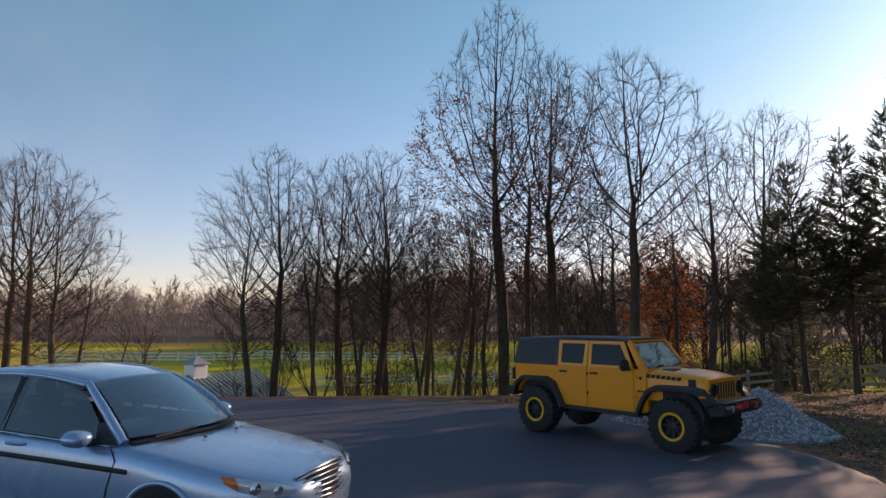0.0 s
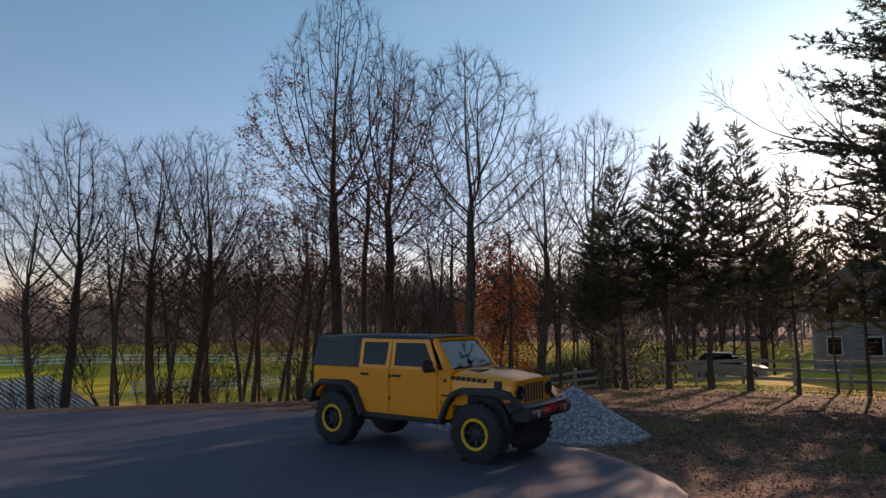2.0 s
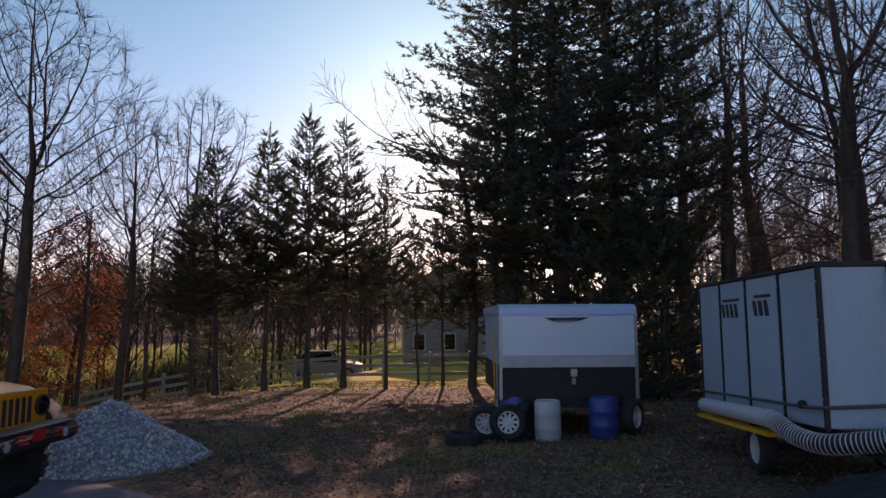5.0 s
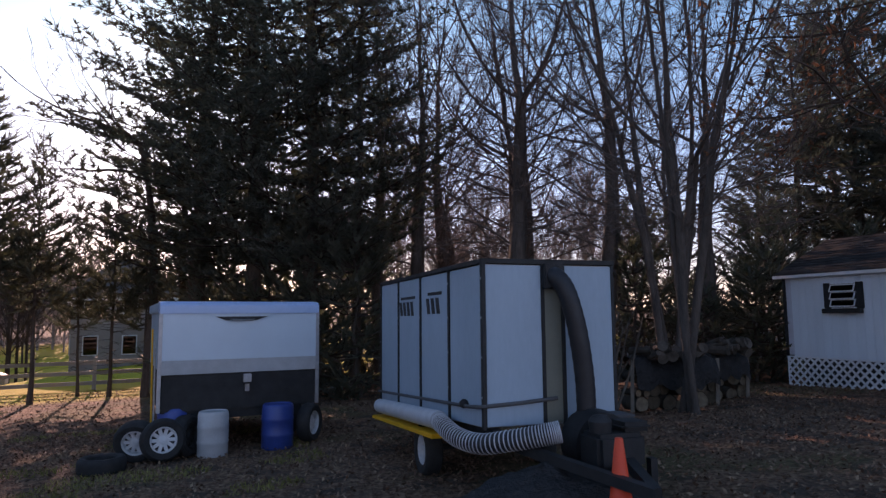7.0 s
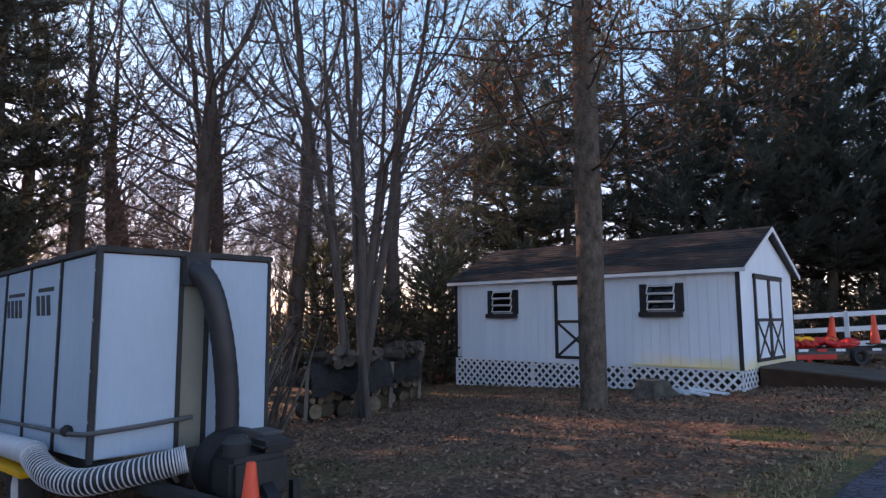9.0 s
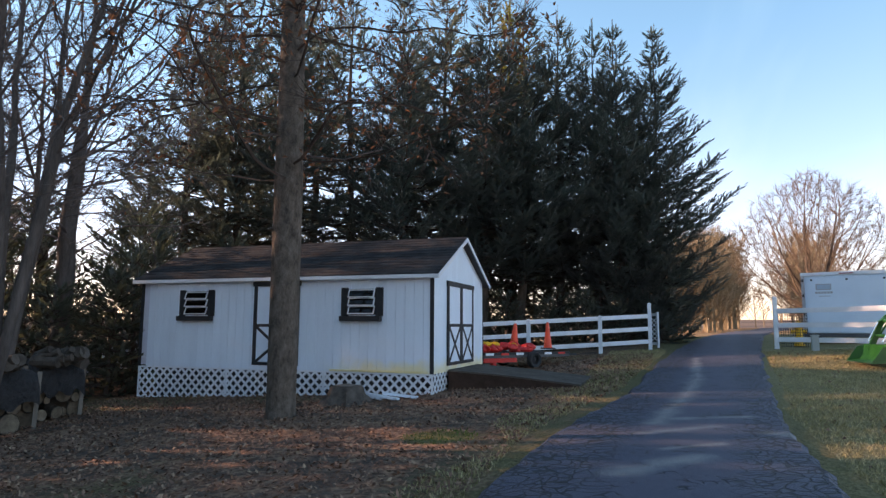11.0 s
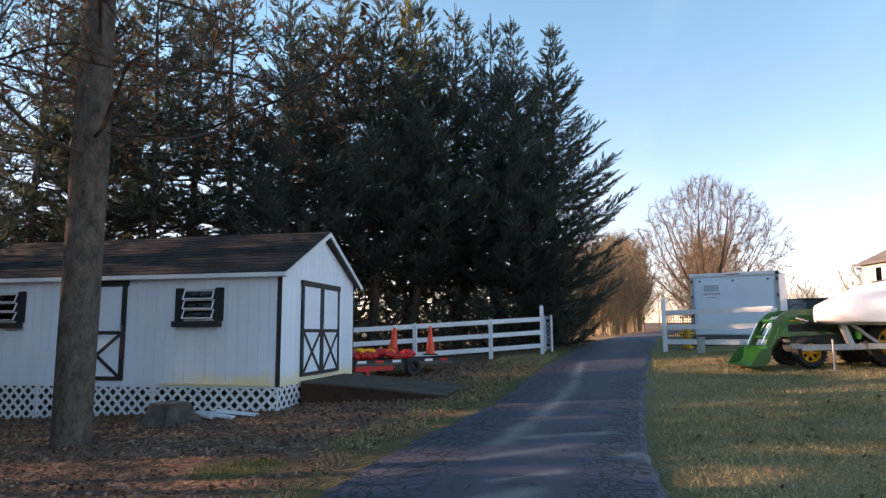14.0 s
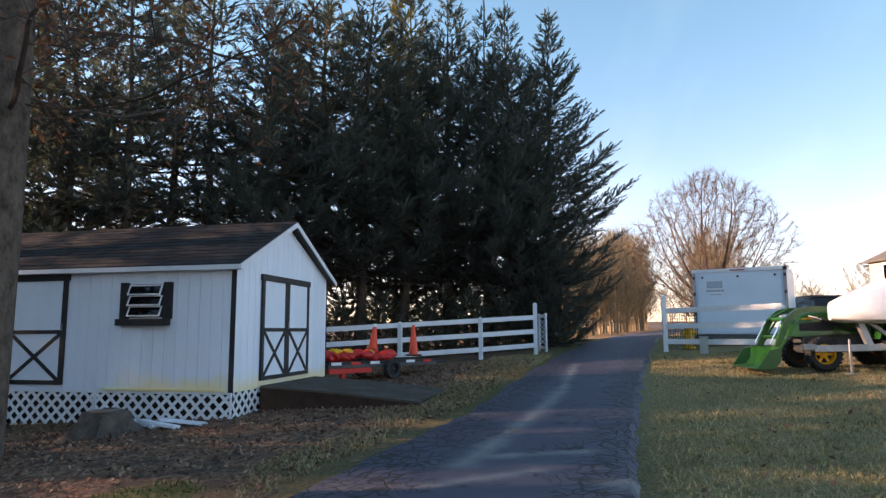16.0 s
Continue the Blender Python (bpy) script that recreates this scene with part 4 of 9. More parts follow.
def place_set(protos, spots, base, turn=0):
    for i, (x, y, h, *w) in enumerate(spots):
        pr = protos[i % len(protos)]
        wide = w[0] if w else 1.0
        m = pose(x, y, gz(x, y), trng.uniform(-1.5, 1.5), trng.uniform(-1.5, 1.5), trng.uniform(0, 360)) @ Matrix.Diagonal((h / base * wide, h / base * wide, h / base, 1))
        ob = pr if pr not in used else copy_thing(pr, Matrix.Identity(4))
        used.add(pr)
        ob.matrix_world = m


row_spruce = evergreen_set("slender dark spruce with cleared lower trunk", "spruces beside the fence", "spruce", (51, 52, 53), 11.0, cypress, width=2.7, first=0.33, levels=24, per=6, leaf=0.19, gaps=0.14, power=1.25, rise=(0.18, 0.85), girth=0.12, dead=60, body=2.7, foot=(0.75, 1.6), blade=0.38)
place_set(row_spruce, [(-10.6, 30.3, 10.5, 1.25), (-9.2, 31.9, 11.8), (-7.6, 32.9, 12.9), (-5.9, 32.8, 12.2), (-3.9, 32.1, 10.0, 0.8), (-2.8, 34.3, 8.2, 0.7), (-1.6, 33.3, 9.0, 0.8), (-0.4, 32.4, 7.4, 0.7), (-11.9, 30.9, 8.5)], 11.0)
pines = evergreen_set("big old pine with a heavy dark crown", "pines behind the trailer", "pine", (61, 62), 20.0, old_pine, width=4.9, first=0.2, needle=0.19)
place_set(pines, [(1.3, 31.5, 21.4, 1.15), (3.2, 28.4, 21.3, 1.1), (4.8, 26.6, 21.0), (6.2, 26.4, 18.5, 0.62), (0.8, 35.5, 17.0, 0.8)], 20.0)
hedge = evergreen_set("tall dense dark-green cypress behind the shed", "evergreens behind the shed", "cypress", (71, 72, 73), 13.5, cypress, mat="needles_blue", width=4.7, first=0.19, levels=26, per=6, leaf=0.21, gaps=0.10, power=1.2, rise=(0.2, 0.8), girth=0.2, dead=30, body=2.2, blade=0.34)
place_set(hedge, [(26.0, 15.2, 15.5, 0.8), (28.9, 14.6, 17.0), (28.4, 12.7, 15.6), (29.3, 11.2, 15.4), (30.2, 9.7, 15.2), (30.4, 8.2, 14.2), (33.8, 12.5, 13.0), (31.8, 17.5, 15.5)], 13.5)
full_hedge = evergreen_set("dense dark-green cypress clothed to the ground at the lane", "evergreens behind the shed", "cypress", (78, 79), 13.5, cypress, mat="needles_blue", width=5.6, first=0.02, levels=32, per=8, leaf=0.21, gaps=0.1, power=1.2, rise=(0.24, 0.8), girth=0.2, body=2.1, foot=(0.28, 1.9), blade=0.34)
place_set(full_hedge, [(30.0, 7.1, 13.6, 0.9), (30.5, 5.9, 13.6, 0.95), (30.2, 6.2, 3.8, 0.9)], 13.5)
tall_hedge = evergreen_set("tall cypress with bare lower trunk behind the shed", "evergreens behind the shed", "cypress", (74, 76), 13.5, cypress, mat="needles_blue", width=3.5, first=0.20, levels=26, per=6, leaf=0.22, gaps=0.24, power=0.95, rise=(0.10, 0.8), girth=0.2, dead=40, body=1.9, blade=0.34)
place_set(tall_hedge, [(22.6, 23.1, 15.5, 0.85), (23.9, 21.3, 16.5, 0.85), (24.0, 19.3, 16.5, 0.8), (26.2, 17.5, 16.8, 0.85), (27.6, 20.2, 17.5, 0.9), (26.5, 24.0, 17.0, 0.9), (29.5, 24.5, 16.0), (23.9, 26.1, 11.6, 0.8)], 13.5)

# the round bare tree by the lane, and trees far down the lane
rt, rc, _ = grown_tree(81, 8.5, girth=0.13, fork=0.06, radius=4.2, attract=3600, step=0.20, twigs=11, twig_len=0.62, tip=0.0065, low=0.45, wide_at=0.5, up=0.25, stems=4, leader=0.22, spread=0.15)
rnd = tree_thing("round_tree", "broad many-stemmed bare tree with golden twigs", "tree", "", rt, rc, "bark", "twig_tan")
rnd.matrix_world = pose(40.8, -2.0, gz(40.8, -2.0)) @ Matrix.Diagonal((0.98, 0.98, 1.0, 1))


# hedge tree whose top looks sunlit through its needle colour alone
sunlit_top = evergreen_set("slender cypress behind the shed, sunlit yellow-green painted into its needles", "evergreens behind the shed", "cypress", (77,), 13.5, cypress, mat="needles_sunlit", width=2.2, first=0.3, levels=24, per=6, gaps=0.2, rise=(0.2, 1.0), girth=0.15, body=1.6)
place_set(sunlit_top, [(32.8, 12.6, 17.6, 0.8)], 13.5)


def sliver_tree(rng, base, twigs, wide, low=0.18, girth=0.13, thick=0.05, fine=False):
    """Triangles of one far leafless tree: trunk, limbs and many thin twigs."""
    s = Shape()
    s.tube([(0, 0, -0.4), (rng.uniform(-0.2, 0.2), rng.uniform(-0.2, 0.2), base * 0.45), (rng.uniform(-0.4, 0.4), rng.uniform(-0.4, 0.4), base * 0.92)], [girth, girth * 0.7, 0.02], 3, cap=False)
    limbs = []
    for k in range(16):
        f = low + (0.85 - low) * (k + rng.random()) / 16
        a = 2.4 * k + rng.uniform(-0.6, 0.6)
        l = wide * (1.15 - 0.75 * f) * rng.uniform(0.7, 1.2)
        p = Vector((0, 0, base * f))
        q = p + Vector((math.cos(a) * l * 0.55, math.sin(a) * l * 0.55, l * rng.uniform(0.4, 0.8)))
        e = q + Vector((math.cos(a) * l * 0.3, math.sin(a) * l * 0.3, l * rng.uniform(0.4, 0.8)))
        limbs.append((p, q, e))
        s.tube([p, q, e], [girth * 0.45, girth * 0.25, 0.015], 2)
    for _ in range(twigs):
        p, q, e = limbs[rng.randrange(len(limbs))]
        f = rng.random() ** 0.7
        o = p.lerp(q, f * 2) if f < 0.5 else q.lerp(e, f * 2 - 1)
        d = Vector((rng.gauss(0, 0.7), rng.gauss(0, 0.7), rng.uniform(-0.1, 1.2)))
        d = (d + 0.5 * (e - p).normalized()).normalized()
        l = base * rng.uniform(0.08, 0.19)
        w = d.cross(Vector((rng.uniform(-1, 1), rng.uniform(-1, 1), rng.uniform(-1, 1)))).normalized() * thick * rng.uniform(0.5, 1.0) * 0.5
        b = o + d * l * 0.5 + Vector((rng.gauss(0, 1), rng.gauss(0, 1), rng.gauss(0, 1))) * l * 0.06
        s.add([o - w, o + w, b + w * 0.6, o + d * l, b - w * 0.6], [(0, 1, 2), (0, 2, 4), (4, 2, 3)] if fine else [(0, 1, 3)])
    return np.array(s.v), s.f


def wood_belt(name, label, spots, seed, twig, base=10.0, twigs=420, wide=3.6, **kw):
    """Many far trees in one mesh."""
    rng = random.Random(seed)
    kinds = [sliver_tree(rng, base, twigs, wide, **kw) for _ in range(5)]
    V, F, off = [], [], 0
    for x, y, h in spots:
        v, f = kinds[rng.randrange(len(kinds))]
        a, s = rng.uniform(0, 6.28), h / base
        c, d = math.cos(a) * s, math.sin(a) * s
        V += np.stack([v[:, 0] * c - v[:, 1] * d + x, v[:, 0] * d + v[:, 1] * c + y, v[:, 2] * s + gz(x, y)], -1).tolist()
        F += [tuple(i + off for i in q) for q in f]
        off += len(v)
    me = bpy.data.meshes.new(name)
    me.from_pydata(V, [], F)
    me.materials.append(M[twig])
    return tagged(new(name, me), label, "trees", kind="stuff")


def ring_spots(n, a0, a1, r0, r1, h0, h1):
    out = []
    for _ in range(n):
        a, r = radians(wr.uniform(a0, a1)), math.sqrt(wr.uniform(r0 * r0, r1 * r1))
        out.append((r * math.cos(a), r * math.sin(a), wr.uniform(h0, h1)))
    return out


wr = random.Random(7)
far_spots = ring_spots(330, 152, 205, 112, 300, 6.5, 10.5) + ring_spots(300, 86, 153, 104, 190, 9.5, 14.5) + ring_spots(150, 80, 200, 190, 420, 10, 15)
wood_belt("far_woods", "brown leafless woods on the far side of the valley", far_spots, 91, "twig_hazy", twigs=300, low=0.04, thick=0.14)
# a few small trees out in the field and behind the slope
field_spots = [(-62, 26, 6.5), (-66, 33, 5.5), (-58, 40, 7.0), (-70, 20, 6.0), (-52, 47, 7.5), (-75, 45, 7), (-48, 58, 9), (-44, 64, 10), (-37, 66, 11), (-31, 60, 10), (-26, 68, 12), (-40, 52, 8), (-34, 48, 8), (-22, 58, 10), (-17, 64, 11), (-12, 74, 12), (-29, 74, 12), (-24, 80, 12), (-46, 76, 12), (-56, 66, 10), (-38, 84, 12), (-18, 84, 12)]
wood_belt("field_trees", "small leafless trees scattered over the valley field", field_spots + ring_spots(34, 98, 140, 50, 100, 9, 13), 94, "twig", twigs=700, thick=0.05, fine=True)
lane_spots = [(wr.uniform(46, 110), 0, wr.uniform(7.5, 11.5)) for _ in range(130)]
lane_spots = [(x, -0.14 * x + 8.4 + (wr.uniform(1.0, 8) if k % 4 or x < 72 else -wr.uniform(4.5, 10)), 0.012 * x * h) for k, (x, _, h) in enumerate(lane_spots)]
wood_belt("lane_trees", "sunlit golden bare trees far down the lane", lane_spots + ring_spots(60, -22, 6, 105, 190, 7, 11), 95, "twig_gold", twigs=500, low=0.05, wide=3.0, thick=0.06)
back_spots = [(wr.uniform(9, 42), wr.uniform(36, 72), wr.uniform(9, 15)) for _ in range(34)]
wood_belt("back_woods", "leafless undergrowth and trees deep in the wood", back_spots, 97, "twig_hazy", twigs=650, low=0.06, thick=0.05)


# ---- shed ----
SX0, SX1, SY0, SY1, SZ0, SZ1, SPX, SPZ = 14.76, 18.41, 9.98, 17.18, 1.02, 2.99, 16.585, 3.88


def cross_door(parent, name, along, other, a0, a1, z0, z1, leaves=1):
    """A board door with black frame, mid rail and a cross below, on the plane other; along is 'x' or 'y'."""
    d = thing(name, "white board door with black trim and cross brace", "door") if parent is None else part(name, Shape(), M["black_paint"], parent)

    def P(a, out, z):
        return (a, other - out, z) if along == "x" else (other - out, a, z)

    def slab(nm, b0, b1, c0, c1, mt, o0, o1, bev=0.004):
        s = Shape()
        p, q = P(b0, o0, c0), P(b1, o1, c1)
        s.box(tuple(map(min, p, q)), tuple(map(max, p, q)))
        return part(nm, s, M[mt], d, bevel=bev)

    w = 0.085
    slab("panel", a0 + 0.02, a1 - 0.02, z0 + 0.02, z1 - 0.02, "white_board", 0.006, 0.028)
    edges = np.linspace(a0, a1, leaves + 1)
    slab("head_trim", a0 - 0.03, a1 + 0.03, z1 - w, z1 + 0.02, "black_paint", 0.004, 0.052)
    slab("sill_trim", a0, a1, z0, z0 + w * 0.8, "black_paint", 0.004, 0.046)
    zm = z0 + (z1 - z0) * 0.46
    for i in range(leaves):
        b0, b1 = edges[i], edges[i + 1]
        slab("stile", b0, b0 + w, z0 + w * 0.8, z1 - w, "black_paint", 0.004, 0.044)
        slab("stile", b1 - w, b1, z0 + w * 0.8, z1 - w, "black_paint", 0.004, 0.044)
        slab("mid_rail", b0 + w, b1 - w, zm, zm + w * 0.75, "black_paint", 0.004, 0.044)
        for s0, s1 in ((z0 + w * 0.8, zm), (zm, z0 + w * 0.8)):
            part("brace", Shape().bar(P(b0 + w, 0.036 if s0 < s1 else 0.039, s0), P(b1 - w, 0.036 if s0 < s1 else 0.039, s1), 0.012, 0.06, up=(0, 0, 1)), M["black_paint"], d)
    handle = Shape().bar(P((a0 + a1) / 2 if leaves > 1 else a0 + 0.05, 0.06, zm + 0.05), P((a0 + a1) / 2 if leaves > 1 else a0 + 0.05, 0.06, zm + 0.17), 0.022)
    part("handle", handle, M["steel"], d, "small steel latch")
    return d


def jalousie(parent, y0, y1, z0, z1):
    """A louvred window between black shutters over a black planter box, in the long wall."""
    w = part("window", Shape().box((SX0 - 0.018, y0 + 0.16, z0 + 0.10), (SX0 + 0.03, y1 - 0.16, z1)), M["interior"], parent, "louvred window with dark glass and white slat frames")
    n = 3
    h = (z1 - z0 - 0.12) / n
    for i in range(n):
        zt = z1 - 0.02 - i * h
        a, b = Vector((SX0 - 0.035, 0, zt)), Vector((SX0 - 0.10, 0, zt - h * 0.86))
        for yy in (y0 + 0.19, y1 - 0.19):
            part("slat_frame", Shape().bar((a.x, yy, a.z), (b.x, yy, b.z), 0.02), M["white_plastic"], w)
        for e in (a, b):
            part("slat_frame", Shape().bar((e.x, y0 + 0.18, e.z), (e.x, y1 - 0.18, e.z), 0.022), M["white_plastic"], w)
        s = Shape()
        s.add([(a.x, y0 + 0.19, a.z), (a.x, y1 - 0.19, a.z), (b.x, y1 - 0.19, b.z), (b.x, y0 + 0.19, b.z)], [(0, 1, 2, 3)])
        part("pane", s, M["glass_dark"], w, smooth=None)
    for yy in (y0, y1 - 0.17):
        sh = part("shutter", Shape().box((SX0 - 0.035, yy, z0 + 0.07), (SX0 - 0.014, yy + 0.17, z1 + 0.02)), M["black_paint"], parent, bevel=0.003)
        for k in range(3):
            part("shutter_board", Shape().box((SX0 - 0.050, yy + 0.006 + 0.055 * k, z0 + 0.08), (SX0 - 0.035, yy + 0.050 + 0.055 * k, z1 + 0.03)), M["black_paint"], sh, bevel=0.003)
    part("planter_box", Shape().box((SX0 - 0.16, y0 + 0.02, z0 - 0.03), (SX0 - 0.03, y1 - 0.02, z0 + 0.075)), M["black_paint"], parent, "black wooden planter box", bevel=0.006)


def lattice(parent, a0, a1, z0, z1, at, gap=0.20):
    """Crossed diagonal strips in a rectangle; at maps (along, z, out) to a place."""
    h = z1 - z0
    for sgn, o in ((1, 0.004), (-1, 0.013)):
        c = a0 - h
        while c < a1 + h:
            p0, p1 = (c, z0), (c + sgn * h, z1)
            lo, hi = 0.0, 1.0
            dx = p1[0] - p0[0]
            for lim, up in ((a0, True), (a1, False)):
                t = (lim - p0[0]) / dx
                if (dx > 0) == up:
                    lo = max(lo, t)
                else:
                    hi = min(hi, t)
            if hi - lo > 0.04:
                A, B = (at(p0[0] + dx * t, z0 + h * t, o) for t in (lo, hi))
                side = Vector(at(0, 0, 1)) - Vector(at(0, 0, 0))
                part("lattice_strip", Shape().bar(A, B, 0.05, 0.008, up=side), M["white_plastic"], parent, smooth=None)
            c += gap


def build_shed():
    shed = thing("shed", "white board garden shed with black trim and lattice skirt", "shed")
    core = Shape()
    core.extrude([(SX0, SZ0), (SX1, SZ0), (SX1, SZ1), (SPX, SPZ - 0.06), (SX0, SZ1)], SY0 + 0.002, SY1, "y")
    part("wall_core", core, M["groove"], shed)
    # boards with open grooves
    pitch = 0.2
    n = int((SY1 - SY0) / pitch)
    for i in range(n):
        y = SY0 + i * pitch + 0.003
        part("board", Shape().box((SX0 - 0.012, y, SZ0 - 0.03), (SX0 + 0.004, y + pitch - 0.006, SZ1 - 0.005)), M["shed_board"], shed, smooth=None)
    n = int((SX1 - SX0) / pitch)
    for i in range(n + 1):
        x0, x1 = SX0 + i * pitch + 0.003, min(SX0 + (i + 1) * pitch - 0.003, SX1)
        top = lambda x: (SZ1 + (SPZ - 0.08 - SZ1) * (1 - abs(x - SPX) / (SPX - SX0)))
        s = Shape()
        s.extrude([(x0, SZ0 - 0.03), (x1, SZ0 - 0.03), (x1, top(x1)), (x0, top(x0))] if not x0 < SPX < x1 else [(x0, SZ0 - 0.03), (x1, SZ0 - 0.03), (x1, top(x1)), (SPX, top(SPX)), (x0, top(x0))], SY0 - 0.012, SY0 + 0.004, "y")
        part("board", s, M["shed_board"], shed, smooth=None)
    for x, y in ((SX0, SY0), (SX0, SY1), (SX1, SY0)):
        sx, sy = (-1 if x == SX0 else 1), (-1 if y == SY0 else 1)
        p = (x + sx * 0.026, y + sy * 0.026)
        q = (x - sx * 0.06, y - sy * 0.06)
        s = Shape()
        s.box((min(p[0], x + sx * 0.012), min(p[1], q[1]), SZ0 - 0.03), (max(p[0], x + sx * 0.012), max(p[1], q[1]), SZ1 - 0.02))
        part("corner_trim", s, M["black_paint"], shed, bevel=0.003)
    # roof
    over, eave, t = 0.16, 0.17, 0.05
    slope = (SPZ - SZ1) / (SPX - SX0)
    roof = Shape()
    for sgn, xe in ((-1, SX0 - eave), (1, SX1 + eave)):
        ze = SPZ - slope * abs(xe - SPX)
        roof.extrude([(xe, ze), (SPX, SPZ), (SPX, SPZ + t), (xe, ze + t)], SY0 - over, SY1 + over, "y")
    roof_ob = part("roof", roof, M["dark_panel"], shed)
    rng = random.Random(3)
    courses = 13
    run = math.hypot(SPX - SX0 + eave, slope * (SPX - SX0 + eave))
    ang = math.atan(slope)
    for sgn in (-1, 1):
        for c in range(courses):
            if sgn > 0:
                break
            y = SY0 - over - 0.3 * (c % 2)
            d0, d1 = run * c / courses, run * (c + 1) / courses + 0.02
            while y < SY1 + over:
                w = 0.6
                ya, yb = max(y + 0.004, SY0 - over - 0.005), min(y + w, SY1 + over + 0.005)
                if yb - ya > 0.05:
                    lift = 0.004 + rng.uniform(0, 0.003)
                    pts = []
                    for d, h in ((d0, lift + 0.010), (d1, lift + 0.002)):
                        px = SX0 - eave - 0.015 + d * math.cos(ang)
                        pz = SPZ + t - slope * (SPX - px) + h
                        pts.append((px, pz))
                    s = Shape()
                    s.extrude([pts[0], pts[1], (pts[1][0], pts[1][1] - 0.006), (pts[0][0], pts[0][1] - 0.011)], ya, yb, "y")
                    part("shingle", s, M["shingle"], roof_ob, smooth=None)
                y += w
    plain = Shape()
    xe = SX1 + eave + 0.01
    plain.extrude([(SPX, SPZ + t + 0.004), (xe, SPZ + t - slope * (xe - SPX) + 0.004), (xe, SPZ + t - slope * (xe - SPX) + 0.014), (SPX, SPZ + t + 0.014)], SY0 - over, SY1 + over, "y")
    part("shingle_sheet", plain, M["shingle"], roof_ob)
    # fascia, rake boards
    ze = SPZ - slope * (SPX - SX0 + eave)
    part("fascia", Shape().box((SX0 - eave - 0.02, SY0 - over, ze - 0.035), (SX0 - eave + 0.004, SY1 + over, ze + 0.04)), M["white_plastic"], shed, bevel=0.004)
    part("soffit", Shape().box((SX0 - eave + 0.004, SY0 - over + 0.02, ze - 0.03), (SX0 - 0.013, SY1 + over - 0.02, ze - 0.015)), M["white_plastic"], shed)
    for sgn in (-1, 1):
        xe = SPX + sgn * (SPX - SX0 + eave)
        s = Shape()
        s.extrude([(xe, ze - 0.04), (SPX, SPZ - 0.05), (SPX, SPZ + 0.035), (xe, ze + 0.04)], SY0 - over - 0.02, SY0 - over + 0.004, "y")
        part("rake_board", s, M["white_plastic"], shed)
    cross_door(shed, "double_door", "x", SY0 - 0.012, 15.56, 17.46, 1.11, 2.86, 2)
    cross_door(shed, "single_door", "y", SX0 - 0.012, 12.985, 14.105, 1.08, 2.85, 1)
    jalousie(shed, 11.05, 12.00, 2.05, 2.68)
    jalousie(shed, 15.15, 16.10, 2.05, 2.68)
    # skirt
    part("stained_board", Shape().box((SX0 - 0.045, SY0 + 0.10, SZ0 - 0.02), (SX0 + 0.004, SY0 + 2.25, SZ0 + 0.02)), M["stained_white"], shed, "yellow-stained white bottom board", bevel=0.004)
    skirt = part("lattice_skirt", Shape().box((SX0 - 0.008, SY0 + 0.03, SZ0 - 0.06), (SX0 + 0.01, SY1, SZ0 - 0.025)), M["white_plastic"], shed, "white diagonal lattice skirt")
    seg = np.linspace(SY0, SY1, 4)
    for a0, a1 in zip(seg[:-1], seg[1:]):
        zb = min(gz(SX0, a0), gz(SX0, a1)) - 0.03
        lattice(skirt, a0 + 0.02, a1 - 0.02, zb, SZ0 - 0.03, lambda a, z, o: (SX0 - o, a, z))
        for a in (a0 + 0.012, a1 - 0.012):
            part("lattice_post", Shape().box((SX0 - 0.024, a - 0.016, zb), (SX0 + 0.002, a + 0.016, SZ0 - 0.03)), M["white_plastic"], skirt)
    zb = gz(SX0, SY0) - 0.03
    lattice(skirt, SX0 + 0.01, SX0 + 0.86, zb, SZ0 - 0.03, lambda a, z, o: (a, SY0 - o, z))
    back = Shape().box((SX0 + 0.35, SY0 + 0.3, zb - 0.5), (SX1 - 0.2, SY1 - 0.2, SZ0 - 0.01))
    part("floor_frame", back, M["interior"], shed)
    # ramp to the double door
    rx0, rx1, ry1 = 15.55, 17.75, SY0 - 2.7
    s = Shape()
    ring = lambda y, z: [(rx0, y, z - 0.0), (rx1, y, z), (rx1, y, gz(rx1, y) - 0.1), (rx0, y, gz(rx0, y) - 0.1)]
    s.loft([ring(SY0 - 0.06, 1.0), ring(SY0 - 1.2, 0.93), ring(ry1, gz(16.6, ry1) + 0.0)])
    ramp_ob = part("ramp", s, M["ramp_side"], None)
    top = Shape()
    lid = lambda y, z: [(rx0 - 0.02, y, z), (rx1 + 0.02, y, z), (rx1 + 0.02, y, z + 0.035), (rx0 - 0.02, y, z + 0.035)]
    top.loft([lid(SY0 - 0.065, 1.0), lid(SY0 - 1.2, 0.93), lid(ry1 - 0.04, gz(16.6, ry1) - 0.015)])
    part("ramp_deck", top, M["concrete"], ramp_ob)
    tagged(ramp_ob, "worn grey ramp up to the shed's double door", "ramp", kind="structure")


build_shed()


